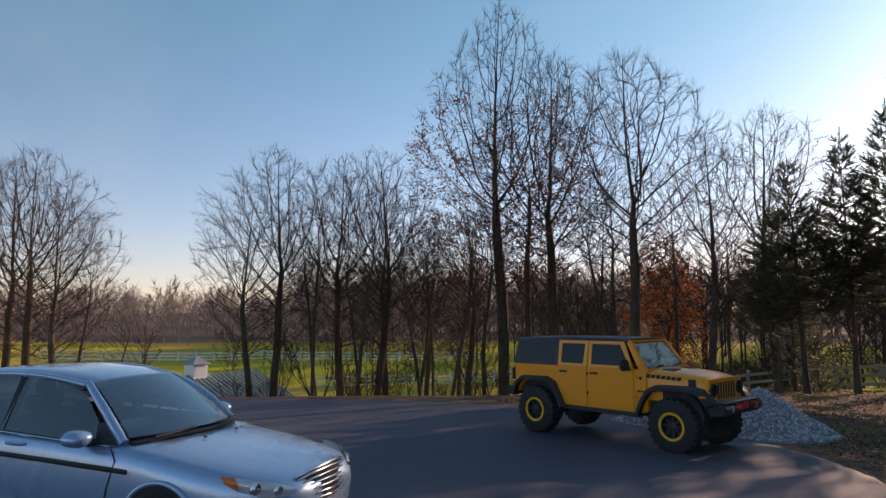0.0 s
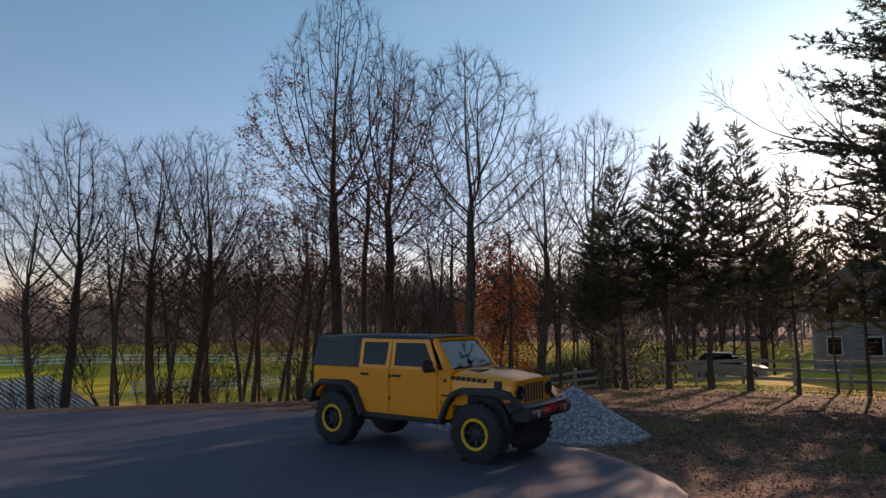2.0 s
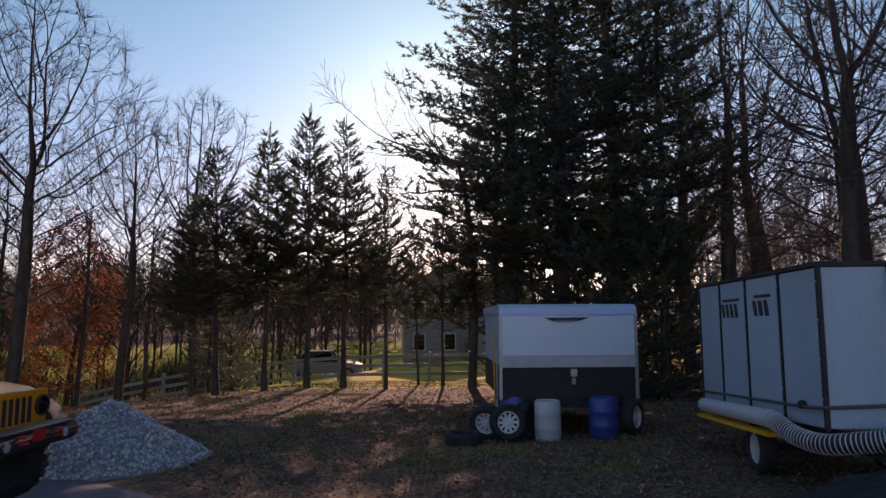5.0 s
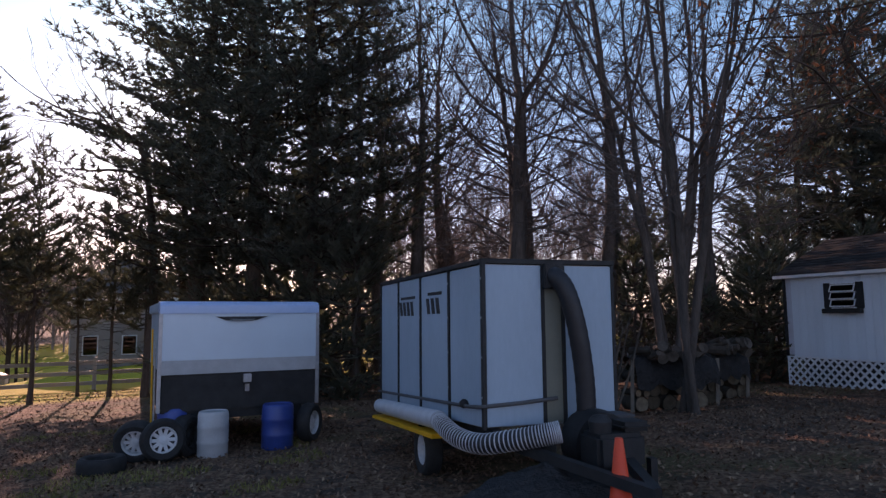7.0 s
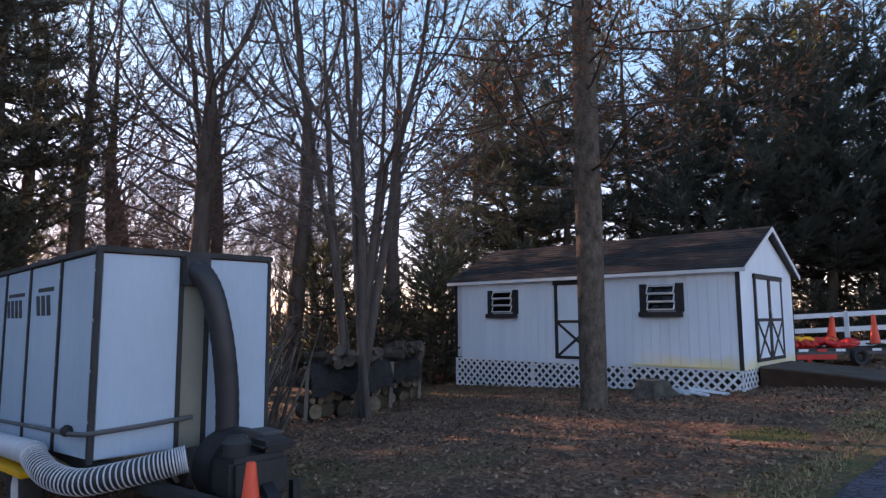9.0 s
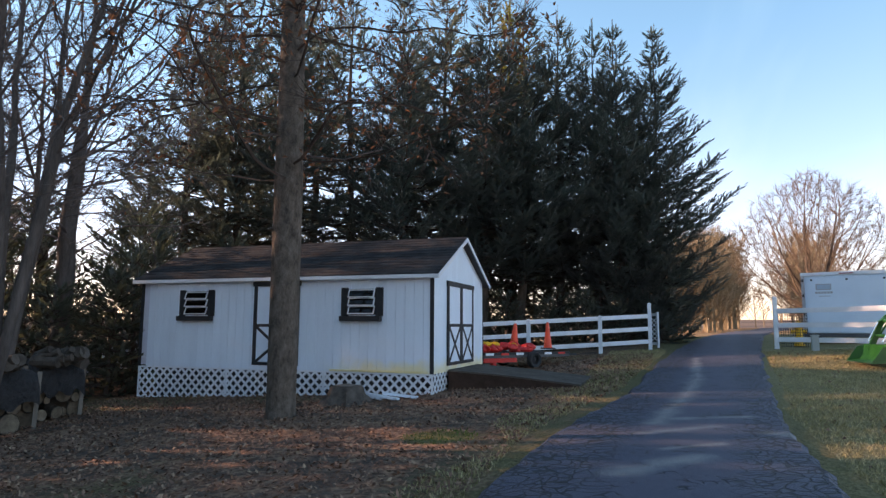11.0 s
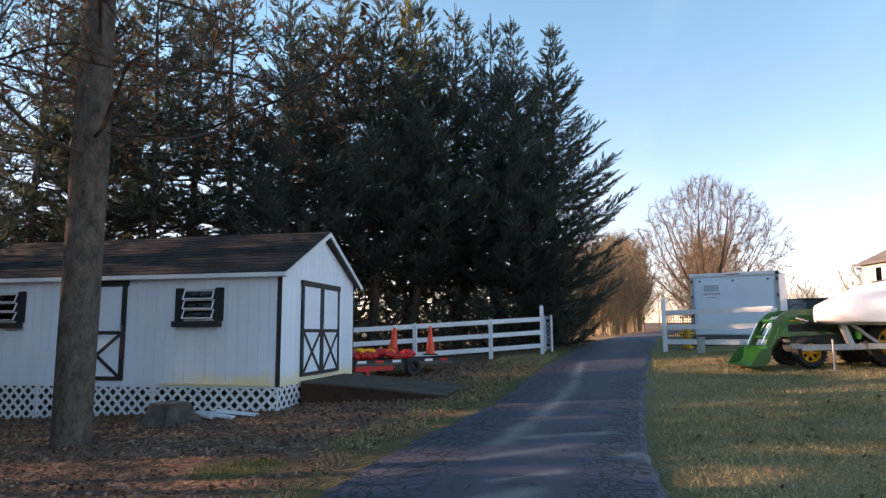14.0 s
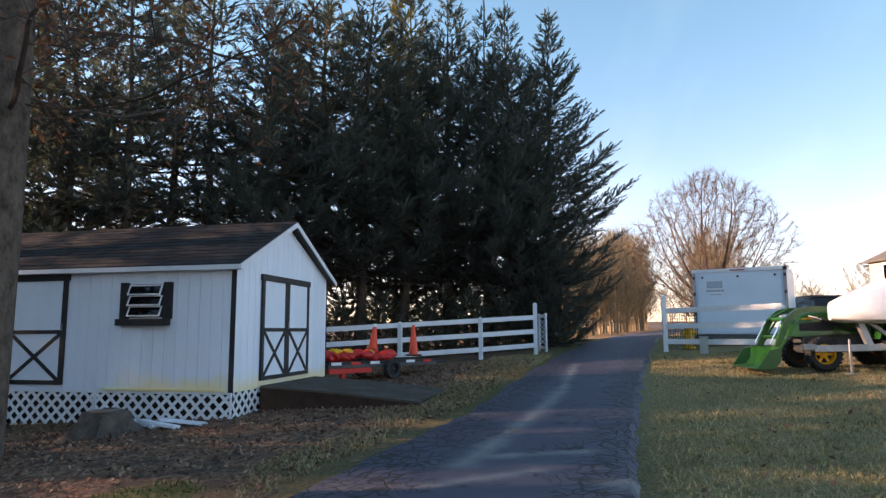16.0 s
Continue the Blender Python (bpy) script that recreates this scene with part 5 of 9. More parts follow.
# ---- vehicles ----
def wheel(parent, m, r, w, rim_r, rim_mat, name="wheel", ring=None, spokes=8, lugs=True, dish=0.03):
    """A tyre with tread blocks, rim, spokes and hub. Local axis: y, outer side towards -y."""
    tyre = Shape()
    q = m @ pose(0, 0, 0, -90, 0, 0)
    prof = [(rim_r, -w / 2 + 0.02), (rim_r + 0.02, -w / 2), (r * 0.86, -w / 2 - 0.008), (r * 0.965, -w / 2 + 0.02), (r, -w / 2 + 0.06), (r, -0.012), (r, 0.012), (r, w / 2 - 0.06), (r * 0.965, w / 2 - 0.02), (r * 0.86, w / 2 + 0.008), (rim_r + 0.02, w / 2), (rim_r, w / 2 - 0.02)]
    sides = 96 if lugs else 40
    rings = []
    for i, (pr, pz) in enumerate(prof):
        ring_pts = []
        for k in range(sides):
            a = 2 * math.pi * k / sides
            block = (k + (2 if i > 5 else 0)) % 4 < 2
            rr = pr + (0.016 if block else -0.012) * (lugs and 3 <= i <= 8)
            ring_pts.append(q @ Vector((rr * math.cos(a), rr * math.sin(a), pz)))
        rings.append(ring_pts)
    tyre.loft(rings, caps=False)
    wh = part(name, tyre, M["rubber"], parent, "black rubber tyre on its rim")
    rim = Shape()
    d = dish
    rim.turned([(rim_r, w / 2 - 0.02), (rim_r, -w / 2 + 0.02), (rim_r * 0.95, -w / 2 + 0.012), (rim_r * 0.88, -w / 2 + 0.03), (rim_r * 0.86, w / 2 - 0.04)], 36, q, close=False)
    rim.turned([(rim_r * 0.36, 0.02), (rim_r * 0.36, -w / 2 + 0.03 + d), (rim_r * 0.2, -w / 2 + 0.015 + d), (0.0, -w / 2 + 0.012 + d)], 18, q, close=False)
    for k in range(spokes):
        a = 2 * math.pi * k / spokes
        mm = q @ Matrix.Rotation(a, 4, "Z")
        rim.box((rim_r * 0.3, -rim_r * 0.13, -w / 2 + 0.035 + d), (rim_r * 0.9, rim_r * 0.13, -w / 2 + 0.06 + d), mm)
    part("rim", rim, rim_mat, wh)
    back = Shape().turned([(rim_r * 0.87, -w / 2 + 0.10 + d), (0.0, -w / 2 + 0.10 + d)], 24, q, close=False)
    part("brake", back, M["interior"], wh)
    if ring:
        s = Shape().turned([(rim_r * 0.89, -w / 2 + 0.02), (rim_r * 0.89, -w / 2 - 0.006), (rim_r * 1.06, -w / 2 - 0.010), (rim_r * 1.10, -w / 2 + 0.004), (rim_r * 1.05, -w / 2 + 0.02)], 40, q, close=False)
        part("bead_ring", s, ring, wh, "bright yellow beadlock ring")
    return wh


def bars(parent, at, n, w, h, gap, mat, depth=0.003, slant=0.0, name="marking"):
    """Plain upright bars in a row, standing in for lettering. at maps (u, v, out) to a place."""
    for i in range(n):
        u = i * (w + gap)
        s = Shape()
        c = [at(u + du + slant * v / max(h, 1e-3), v, o) for o in (0.0, depth) for du, v in ((0, 0), (w, 0), (w, h), (0, h))]
        s.add(c, [(0, 1, 2, 3), (7, 6, 5, 4), (0, 4, 5, 1), (1, 5, 6, 2), (2, 6, 7, 3), (3, 7, 4, 0)])
        part(name, s, mat, parent, smooth=None)


def flat(s, pts, t, axis):
    """A plate through a planar outline, thickened by t along axis."""
    n, ax = len(pts), Vector(axis) * t
    vs = [Vector(p) for p in pts] + [Vector(p) + ax for p in pts]
    return s.add(vs, [tuple(range(n)), tuple(range(2 * n - 1, n - 1, -1))] + [(k, k + n, (k + 1) % n + n, (k + 1) % n) for k in range(n)])


def build_suv():
    car = thing("off_road_car", "yellow four-door off-road car with black hardtop and big tyres", "car", pose(-6.77, 11.08, 0.0, 0, 0, 1.6))
    Y = 0.76
    # tub with wheel arches
    tub = [(-2.14, 0.78), (-2.14, 1.36), (0.92, 1.39), (1.0, 1.37), (1.0, 0.64), (0.80, 0.60), (-0.86, 0.60), (-1.02, 0.92), (-1.18, 1.04), (-1.80, 1.04), (-1.98, 0.92), (-2.04, 0.78)]
    part("body", Shape().extrude(tub, -Y, Y, "y"), M["car_yellow"], car, bevel=0.02)
    part("floor_pan", Shape().box((-2.0, -0.62, 0.55), (1.9, 0.62, 0.80)), M["trim_plastic"], car)
    # hood, narrowing and rounded towards the grille
    rings = []
    for x, hw, zt, zb in ((0.97, 0.74, 1.385, 0.86), (1.2, 0.72, 1.375, 0.86), (1.6, 0.66, 1.345, 0.88), (1.9, 0.61, 1.305, 0.90), (2.02, 0.59, 1.26, 0.92)):
        rings.append([(x, -hw, zb), (x, -hw, zt - 0.13), (x, -hw * 0.97, zt - 0.06), (x, -hw * 0.86, zt - 0.012), (x, -hw * 0.4, zt + 0.012), (x, 0, zt + 0.018), (x, hw * 0.4, zt + 0.012), (x, hw * 0.86, zt - 0.012), (x, hw * 0.97, zt - 0.06), (x, hw, zt - 0.13), (x, hw, zb)])
    hood = part("hood", Shape().loft(rings), M["car_yellow"], car, smooth=50)
    for sgn in (-1, 1):
        part("hood_vent", Shape().box((1.12, sgn * 0.30 - 0.14, 1.383), (1.34, sgn * 0.30 + 0.14, 1.394)), M["trim_plastic"], hood, bevel=0.004)
        part("hood_latch", Shape().box((1.72, sgn * 0.64 - 0.025, 1.14), (1.84, sgn * 0.64 + 0.025, 1.26)), M["trim_plastic"], hood, bevel=0.008)
    # grille with seven slots, lamps
    gr = part("grille", Shape().box((2.0, -0.62, 0.86), (2.07, 0.62, 1.27)), M["car_yellow"], car, bevel=0.018)
    for k in range(7):
        y = (k - 3) * 0.098
        part("grille_slot", Shape().box((2.065, y - 0.030, 0.93), (2.076, y + 0.030, 1.21)), M["interior"], gr, bevel=0.004)
    for sgn in (-1, 1):
        q = pose(2.07, sgn * 0.49, 1.09, 0, 90, 0)
        lamp = part("headlight", Shape().turned([(0.115, -0.03), (0.115, 0.03), (0.095, 0.035), (0.09, 0.02)], 24, q, close=False), M["trim_plastic"], car, "round headlight in a black ring")
        part("lens", Shape().turned([(0.092, 0.018), (0.06, 0.03), (0.0, 0.034)], 24, q, close=False), M["glass_dark"], lamp)
        part("reflector", Shape().turned([(0.09, 0.01), (0.05, -0.01), (0.0, -0.02)], 20, q, close=False), M["chrome"], lamp)
    # windscreen frame, glass, wipers
    xb, zb_, xt, zt_ = 0.96, 1.385, 0.60, 1.885
    for sgn in (-1, 1):
        part("windscreen_pillar", Shape().bar((xb, sgn * 0.705, zb_), (xt, sgn * 0.62, zt_), 0.055, 0.055), M["car_yellow"], car, bevel=0.012)
    part("windscreen_header", Shape().box((xt - 0.05, -0.645, zt_ - 0.035), (xt + 0.03, 0.645, zt_ + 0.015)), M["car_yellow"], car, bevel=0.012)
    part("cowl", Shape().box((0.86, -0.74, 1.36), (1.03, 0.74, 1.402)), M["car_yellow"], car, bevel=0.012)
    ws = part("windscreen", flat(Shape(), [(xb - 0.01, -0.67, zb_ + 0.02), (xb - 0.01, 0.67, zb_ + 0.02), (xt - 0.002, 0.60, zt_ - 0.03), (xt - 0.002, -0.60, zt_ - 0.03)], 0.006, (0.8, 0, 0.6)), M["glass_clear"], car)
    for y in (-0.45, 0.15):
        part("wiper", Shape().bar((1.0, y, 1.415), (0.955, y + 0.40, 1.455), 0.014), M["trim_plastic"], car)
    # doors with framed windows
    def door(x0, x1, top0, top1, name):
        d = part(name, flat(Shape(), [(x0 + 0.008, -Y - 0.001, 0.66), (x1 - 0.008, -Y - 0.001, 0.66), (x1 - 0.008, -Y - 0.001, 1.385), (x0 + 0.008, -Y - 0.001, 1.385)], 0.020, (0, -1, 0)), M["car_yellow"], car, bevel=0.006)
        lean = 0.095
        P = lambda x, z, o=0.0: (x, -Y - 0.012 + lean * (z - 1.38) / 0.5 - o, z)
        out = [(x0 + 0.008, 1.385), (x1 - 0.008, 1.385), (top1, 1.875), (top0, 1.875)]
        inn = [(x0 + 0.085, 1.43), (x1 - 0.095, 1.43), (top1 - 0.075, 1.815), (top0 + 0.075, 1.815)]
        fr = Shape()
        vs = [P(*p) for p in out] + [P(*p) for p in inn] + [P(*p, -0.035) for p in out] + [P(*p, -0.035) for p in inn]
        fs = []
        for k in range(4):
            j = (k + 1) % 4
            fs += [(k, j, j + 4, k + 4), (k + 8, k + 12, j + 12, j + 8), (k + 4, j + 4, j + 12, k + 12), (k, k + 8, j + 8, j)]
        fr.add(vs, fs)
        part("window_frame", fr, M["car_yellow"], d)
        part("pane", flat(Shape(), [P(*p, -0.014) for p in inn], 0.005, (0, 1, 0)), M["glass_tint"], d)
        part("handle", Shape().box((x0 + 0.07, -Y - 0.050, 1.245), (x0 + 0.25, -Y - 0.022, 1.285)), M["trim_plastic"], d, bevel=0.008)
        return d
    fd = door(-0.27, 0.74, -0.27, 0.50, "front_door")
    door(-0.99, -0.28, -0.99, -0.28, "rear_door")
    for zz in (0.86, 1.22):
        part("hinge", Shape().box((0.735, -Y - 0.030, zz), (0.80, -Y - 0.004, zz + 0.06)), M["car_yellow"], fd, bevel=0.006)
        part("hinge", Shape().box((-0.285, -Y - 0.030, zz), (-0.245, -Y - 0.004, zz + 0.06)), M["trim_plastic"], fd, bevel=0.006)
    # hardtop
    top = []
    for x, hw, z in ((-2.17, 0.58, 1.86), (-2.10, 0.63, 1.905), (-1.0, 0.665, 1.935), (0.2, 0.665, 1.935), (0.57, 0.66, 1.915)):
        top.append([(x, -hw - 0.012, 1.855), (x, -hw, z - 0.03), (x, -hw + 0.06, z), (x, 0, z + 0.018), (x, hw - 0.06, z), (x, hw, z - 0.03), (x, hw + 0.012, 1.855)])
    roof = part("hardtop", Shape().loft(top), M["hardtop"], car, smooth=50)
    for sgn in (-1, 1):
        P = lambda x, z: (x, sgn * (Y + 0.002 - 0.095 * (z - 1.37) / 0.5), z)
        part("quarter_panel", flat(Shape(), [P(-2.17, 1.37), P(-1.0, 1.37), P(-1.0, 1.87), P(-2.10, 1.87)], 0.03, (0, -sgn, 0)), M["hardtop"], roof, bevel=0.006)
        part("quarter_window", flat(Shape(), [P(-2.08, 1.42), P(-1.10, 1.42), P(-1.10, 1.81), P(-2.03, 1.81)], 0.006, (0, sgn, 0)), M["glass_dark"], roof)
    part("tailgate_glass", flat(Shape(), [(-2.165, -0.6, 1.40), (-2.165, 0.6, 1.40), (-2.13, 0.55, 1.84), (-2.13, -0.55, 1.84)], 0.008, (-1, 0, 0)), M["glass_dark"], car)
    for sgn in (-1, 1):
        part("pillar_cover", flat(Shape(), [(0.86, sgn * (Y - 0.03), 1.30), (xb, sgn * 0.715, zb_ - 0.02), (xt, sgn * 0.63, zt_), (0.54, sgn * (Y - 0.10), 1.87)], 0.02, (0, -sgn, 0)), M["car_yellow"], car)
    part("far_side", flat(Shape(), [(-0.99, Y + 0.004, 1.38), (0.90, Y + 0.004, 1.38), (0.55, Y - 0.09, 1.87), (-0.99, Y - 0.09, 1.87)], 0.006, (0, -1, 0)), M["glass_dark"], car)
    # seats, dash, steering wheel
    for x in (-0.15, -1.0):
        for y in (-0.36, 0.36):
            seat = part("seat", Shape().box((x - 0.25, y - 0.24, 0.85), (x + 0.25, y + 0.24, 1.05)).box((x - 0.32, y - 0.23, 1.0), (x - 0.18, y + 0.23, 1.55)), M["interior"], car, bevel=0.03)
            part("headrest", Shape().box((x - 0.31, y - 0.13, 1.57), (x - 0.20, y + 0.13, 1.75)), M["interior"], seat, bevel=0.03)
    part("dashboard", Shape().box((0.55, -0.66, 1.05), (0.90, 0.66, 1.40)), M["interior"], car, bevel=0.03)
    part("steering_wheel", Shape().turned([(0.17, -0.012), (0.19, 0.0), (0.17, 0.012)], 20, pose(0.46, 0.36, 1.36, 0, 65, 0), close=False), M["interior"], car)
    # mirrors
    for sgn in (-1, 1):
        mir = part("mirror", Shape().box((0.60, sgn * 0.93 - 0.11, 1.36), (0.70, sgn * 0.93 + 0.11, 1.56)), M["trim_plastic"], car, bevel=0.03)
        part("mirror_arm", Shape().bar((0.66, sgn * 0.74, 1.36), (0.66, sgn * 0.86, 1.42), 0.05), M["trim_plastic"], mir)
    # flares, wheels, axles
    for hx in (-1.504, 1.504):
        for sgn in (-1, 1):
            path = [(-0.70, 0.60), (-0.60, 0.84), (-0.47, 1.03), (-0.30, 1.11), (0.28, 1.12), (0.46, 1.08), (0.60, 0.96), (0.66, 0.86)] if hx > 0 else [(-0.64, 0.72), (-0.54, 0.98), (-0.36, 1.10), (0.26, 1.11), (0.44, 1.02), (0.58, 0.80), (0.68, 0.58)]
            rings = []
            for i, (dx, z) in enumerate(path):
                a, b = path[max(i - 1, 0)], path[min(i + 1, len(path) - 1)]
                t = Vector((b[0] - a[0], 0, b[1] - a[1])).normalized()
                nrm = Vector((-t.z, 0, t.x))
                c = Vector((hx + dx, 0, z))
                y0, y1 = sgn * (0.58 if hx > 0 else Y - 0.02), sgn * 0.89
                rings.append([c + Vector((0, y0, 0)) + nrm * 0.03, c + Vector((0, y1 - sgn * 0.05, 0)) + nrm * 0.03, c + Vector((0, y1, 0)) + nrm * 0.0, c + Vector((0, y1, 0)) - nrm * 0.055, c + Vector((0, y0, 0)) - nrm * 0.055])
            fl = part("fender_flare", Shape().loft(rings), M["trim_plastic"], car, smooth=40)
            part("wheel_well", Shape().box((hx - 0.56, sgn * 0.42 - 0.17, 0.70), (hx + 0.56, sgn * 0.42 + 0.17, 1.00)), M["interior"], car)
            if hx > 0:
                part("side_marker", Shape().box((hx + 0.52, sgn * 0.89 - 0.012, 0.985), (hx + 0.63, sgn * 0.89 + 0.012, 1.025)), M["amber"], fl, bevel=0.004)
            part("wheel_well", Shape().turned([(0.0, -0.09), (0.50, -0.09), (0.50, 0.09), (0.0, 0.09)], 32, pose(hx, sgn * 0.62, 0.60, 90, 0, 0)), M["interior"], car)
            wheel(car, pose(hx, sgn * 0.73, 0.465, 0, 0, 0 if sgn < 0 else 180), 0.465, 0.32, 0.222, M["trim_plastic"], ring=M["yellow"], spokes=8)
        part("axle", Shape().tube([(hx, -0.7, 0.45), (hx, 0.7, 0.45)], 0.05, 10).turned([(0.0, -0.14), (0.12, -0.1), (0.14, 0.0), (0.12, 0.1), (0.0, 0.14)], 14, pose(hx, 0.1, 0.45, 90, 0, 0)), M["trim_plastic"], car)
    part("rock_rail", Shape().box((-0.86, -Y - 0.05, 0.54), (0.86, -Y + 0.06, 0.615)), M["trim_plastic"], car, bevel=0.012)
    part("rock_rail", Shape().box((-0.86, Y - 0.06, 0.54), (0.86, Y + 0.05, 0.615)), M["trim_plastic"], car, bevel=0.012)
    # front bumper with winch plate, fog lamps, tow hooks, plain number plate
    fb = part("front_bumper", Shape().extrude([(2.08, 0.68), (2.34, 0.70), (2.40, 0.80), (2.36, 0.89), (2.08, 0.90)], -0.72, 0.72, "y"), M["trim_plastic"], car, bevel=0.02)
    part("bumper_plate", Shape().box((2.10, -0.66, 0.902), (2.37, 0.66, 0.915)), M["dark_panel"], fb, "dark grey top plate")
    for sgn in (-1, 1):
        part("fog_lamp", Shape().turned([(0.055, 0.0), (0.05, 0.02), (0.0, 0.025)], 18, pose(2.37, sgn * 0.46, 0.80, 0, 90, 0)), M["lens"], fb)
        part("tow_hook", Shape().tube([(2.36, sgn * 0.28, 0.86), (2.46, sgn * 0.28, 0.87), (2.47, sgn * 0.28, 0.81), (2.38, sgn * 0.28, 0.79)], 0.016, 8), M["red"], fb)
    part("number_plate", Shape().box((2.395, -0.10, 0.79), (2.405, 0.10, 0.90)), M["red"], fb, "small dull red plate")
    part("rear_bumper", Shape().box((-2.36, -0.78, 0.70), (-2.12, 0.78, 0.88)), M["trim_plastic"], car, bevel=0.03)
    for sgn in (-1, 1):
        tl = part("tail_light", Shape().box((-2.21, sgn * 0.70 - 0.075, 1.02), (-2.13, sgn * 0.70 + 0.075, 1.26)), M["trim_plastic"], car, bevel=0.012)
        part("lens", Shape().box((-2.222, sgn * 0.70 - 0.05, 1.05), (-2.208, sgn * 0.70 + 0.05, 1.23)), M["red_lens"], tl)
    wheel(car, pose(-2.38, 0.05, 1.16, 0, 0, -90), 0.44, 0.28, 0.222, M["trim_plastic"], name="spare_wheel", ring=M["yellow"])
    # plain bars in place of lettering on the hood side and badge
    hx = lambda u, v, o: (0.98 + u, -0.735 + 0.145 * (u - 0.1) - o - 0.008, 1.255 + v - 0.055 * u)
    bars(car, hx, 7, 0.068, 0.062, 0.022, M["interior"], 0.005, 0.02)
    bars(car, lambda u, v, o: (0.80 + u, -Y - 0.003 - o, 0.98 + v), 4, 0.028, 0.035, 0.010, M["interior"])
    part("side_badge", Shape().turned([(0.030, 0.0), (0.026, 0.008), (0.0, 0.009)], 14, pose(0.87, -Y - 0.001, 1.23, 90, 0, 0)), M["trim_plastic"], car)
    return car


def patch(rows_a, rows_b, n=4, out=(0, 0, 0)):
    """A skin between two edge lines, with a little thickness."""
    s, o = Shape(), Vector(out)
    A, B = [Vector(p) for p in rows_a], [Vector(p) for p in rows_b]
    rows = [[a.lerp(b, k / n) + o * (1 + 0.6 * math.sin(math.pi * k / n)) for a, b in zip(A, B)] for k in range(n + 1)]
    return s.loft(rows, closed=False)


def build_sedan():
    car = thing("silver_sedan", "silver-blue four-door sedan with chrome grille", "car", pose(-6.72, 1.93, 0.262, 0, 2.3, 32.85))
    # stations: x, half width at sill and shoulder, shoulder height, height at the middle
    st = [(2.43, 0.30, 0.34, 0.50, 0.56), (2.40, 0.48, 0.52, 0.58, 0.665), (2.33, 0.62, 0.64, 0.655, 0.745), (2.20, 0.74, 0.745, 0.72, 0.80), (2.02, 0.83, 0.815, 0.765, 0.845), (1.78, 0.885, 0.865, 0.80, 0.885), (1.45, 0.905, 0.885, 0.845, 0.93), (1.10, 0.91, 0.895, 0.89, 0.97), (0.80, 0.915, 0.90, 0.925, 1.0), (0.30, 0.92, 0.905, 0.945, 0.99), (-0.6, 0.92, 0.905, 0.965, 0.99), (-1.4, 0.92, 0.90, 0.985, 1.02), (-1.9, 0.90, 0.86, 0.99, 1.06), (-2.25, 0.84, 0.80, 0.95, 1.05), (-2.42, 0.70, 0.68, 0.80, 0.92)]
    lines = [[v[i] for v in st] for i in range(5)]
    xs = np.concatenate([np.linspace(2.43, 2.2, 8), np.linspace(2.1, -2.42, 34)])
    order = np.argsort(lines[0])
    rings = []
    for x in xs:
        w0, w1, zs, zm = (np.interp(x, np.array(lines[0])[order], np.array(l)[order]) for l in lines[1:])
        zb = 0.22 + 0.12 * max(0, abs(x) - 2.1) / 0.33
        r = [(-w0 * 0.94, zb), (-w0, zb + 0.10), (-w0 - 0.014, (zb + zs) / 2 + 0.02), (-w0 - 0.006, zs - 0.12), (-w1 * 1.0, zs - 0.045), (-w1 * 0.965, zs), (-w1 * 0.90, zs + (zm - zs) * 0.30), (-w1 * 0.72, zs + (zm - zs) * 0.66), (-w1 * 0.4, zs + (zm - zs) * 0.93), (0, zm)]
        r = r + [(-y, z) for y, z in reversed(r[:-1])]
        rings.append([(x, y, z) for y, z in r])
    part("body", Shape().loft(rings), M["car_silver"], car, smooth=55)
    for hx in (1.27, -1.40):
        for sgn in (-1, 1):
            q = pose(hx, sgn * 0.86, 0.31, 90, 0, 0)
            part("wheel_well", Shape().turned([(0.0, -0.075), (0.385, -0.075), (0.385, 0.075), (0.0, 0.075)], 36, q), M["interior"], car)
            part("arch_lip", Shape().tube([(hx + 0.395 * math.cos(a), sgn * 0.928, 0.31 + 0.395 * math.sin(a)) for a in np.linspace(-0.25, math.pi + 0.25, 28)], 0.022, 8), M["car_silver"], car, smooth=60)
            wheel(car, pose(hx, sgn * 0.85, 0.33, 0, 0, 0 if sgn < 0 else 180), 0.33, 0.20, 0.215, M["galv"], spokes=7, lugs=False)
    # roof shell, pillars, glass
    rf = []
    for x, hw, z in ((0.09, 0.555, 1.455), (-0.04, 0.57, 1.482), (-0.25, 0.585, 1.515), (-0.7, 0.595, 1.532), (-1.2, 0.58, 1.51), (-1.55, 0.55, 1.455)):
        rf.append([(x, -hw - 0.035, z - 0.055), (x, -hw, z - 0.02), (x, -hw * 0.6, z + 0.005), (x, 0, z + 0.012), (x, hw * 0.6, z + 0.005), (x, hw, z - 0.02), (x, hw + 0.035, z - 0.055), (x, hw - 0.02, z - 0.075), (x, 0, z - 0.03), (x, -hw + 0.02, z - 0.075)])
    part("roof", Shape().loft(rf), M["car_silver"], car, smooth=50)
    A0, A1 = (0.74, 0.80, 0.965), (0.06, 0.575, 1.435)
    C0, C1 = (-2.0, 0.74, 1.05), (-1.55, 0.575, 1.425)
    for sgn in (-1, 1):
        f = lambda p: (p[0], sgn * p[1], p[2])
        bow = [Vector(f(A0)).lerp(Vector(f(A1)), t) + Vector((0, sgn * 0.03 * math.sin(t * 3.14), 0.045 * math.sin(t * 3.14))) for t in np.linspace(0, 1, 9)]
        part("pillar", Shape().tube(bow, [0.05 - 0.012 * t for t in np.linspace(0, 1, 9)], 10), M["car_silver"], car, smooth=60)
        rail = [Vector(f(p)) for p in ((0.06, 0.60, 1.425), (-0.4, 0.635, 1.482), (-0.9, 0.635, 1.478), (-1.55, 0.59, 1.41))]
        part("roof_rail", Shape().tube(curve(rail, 12), 0.030, 8), M["car_silver"], car, smooth=60)
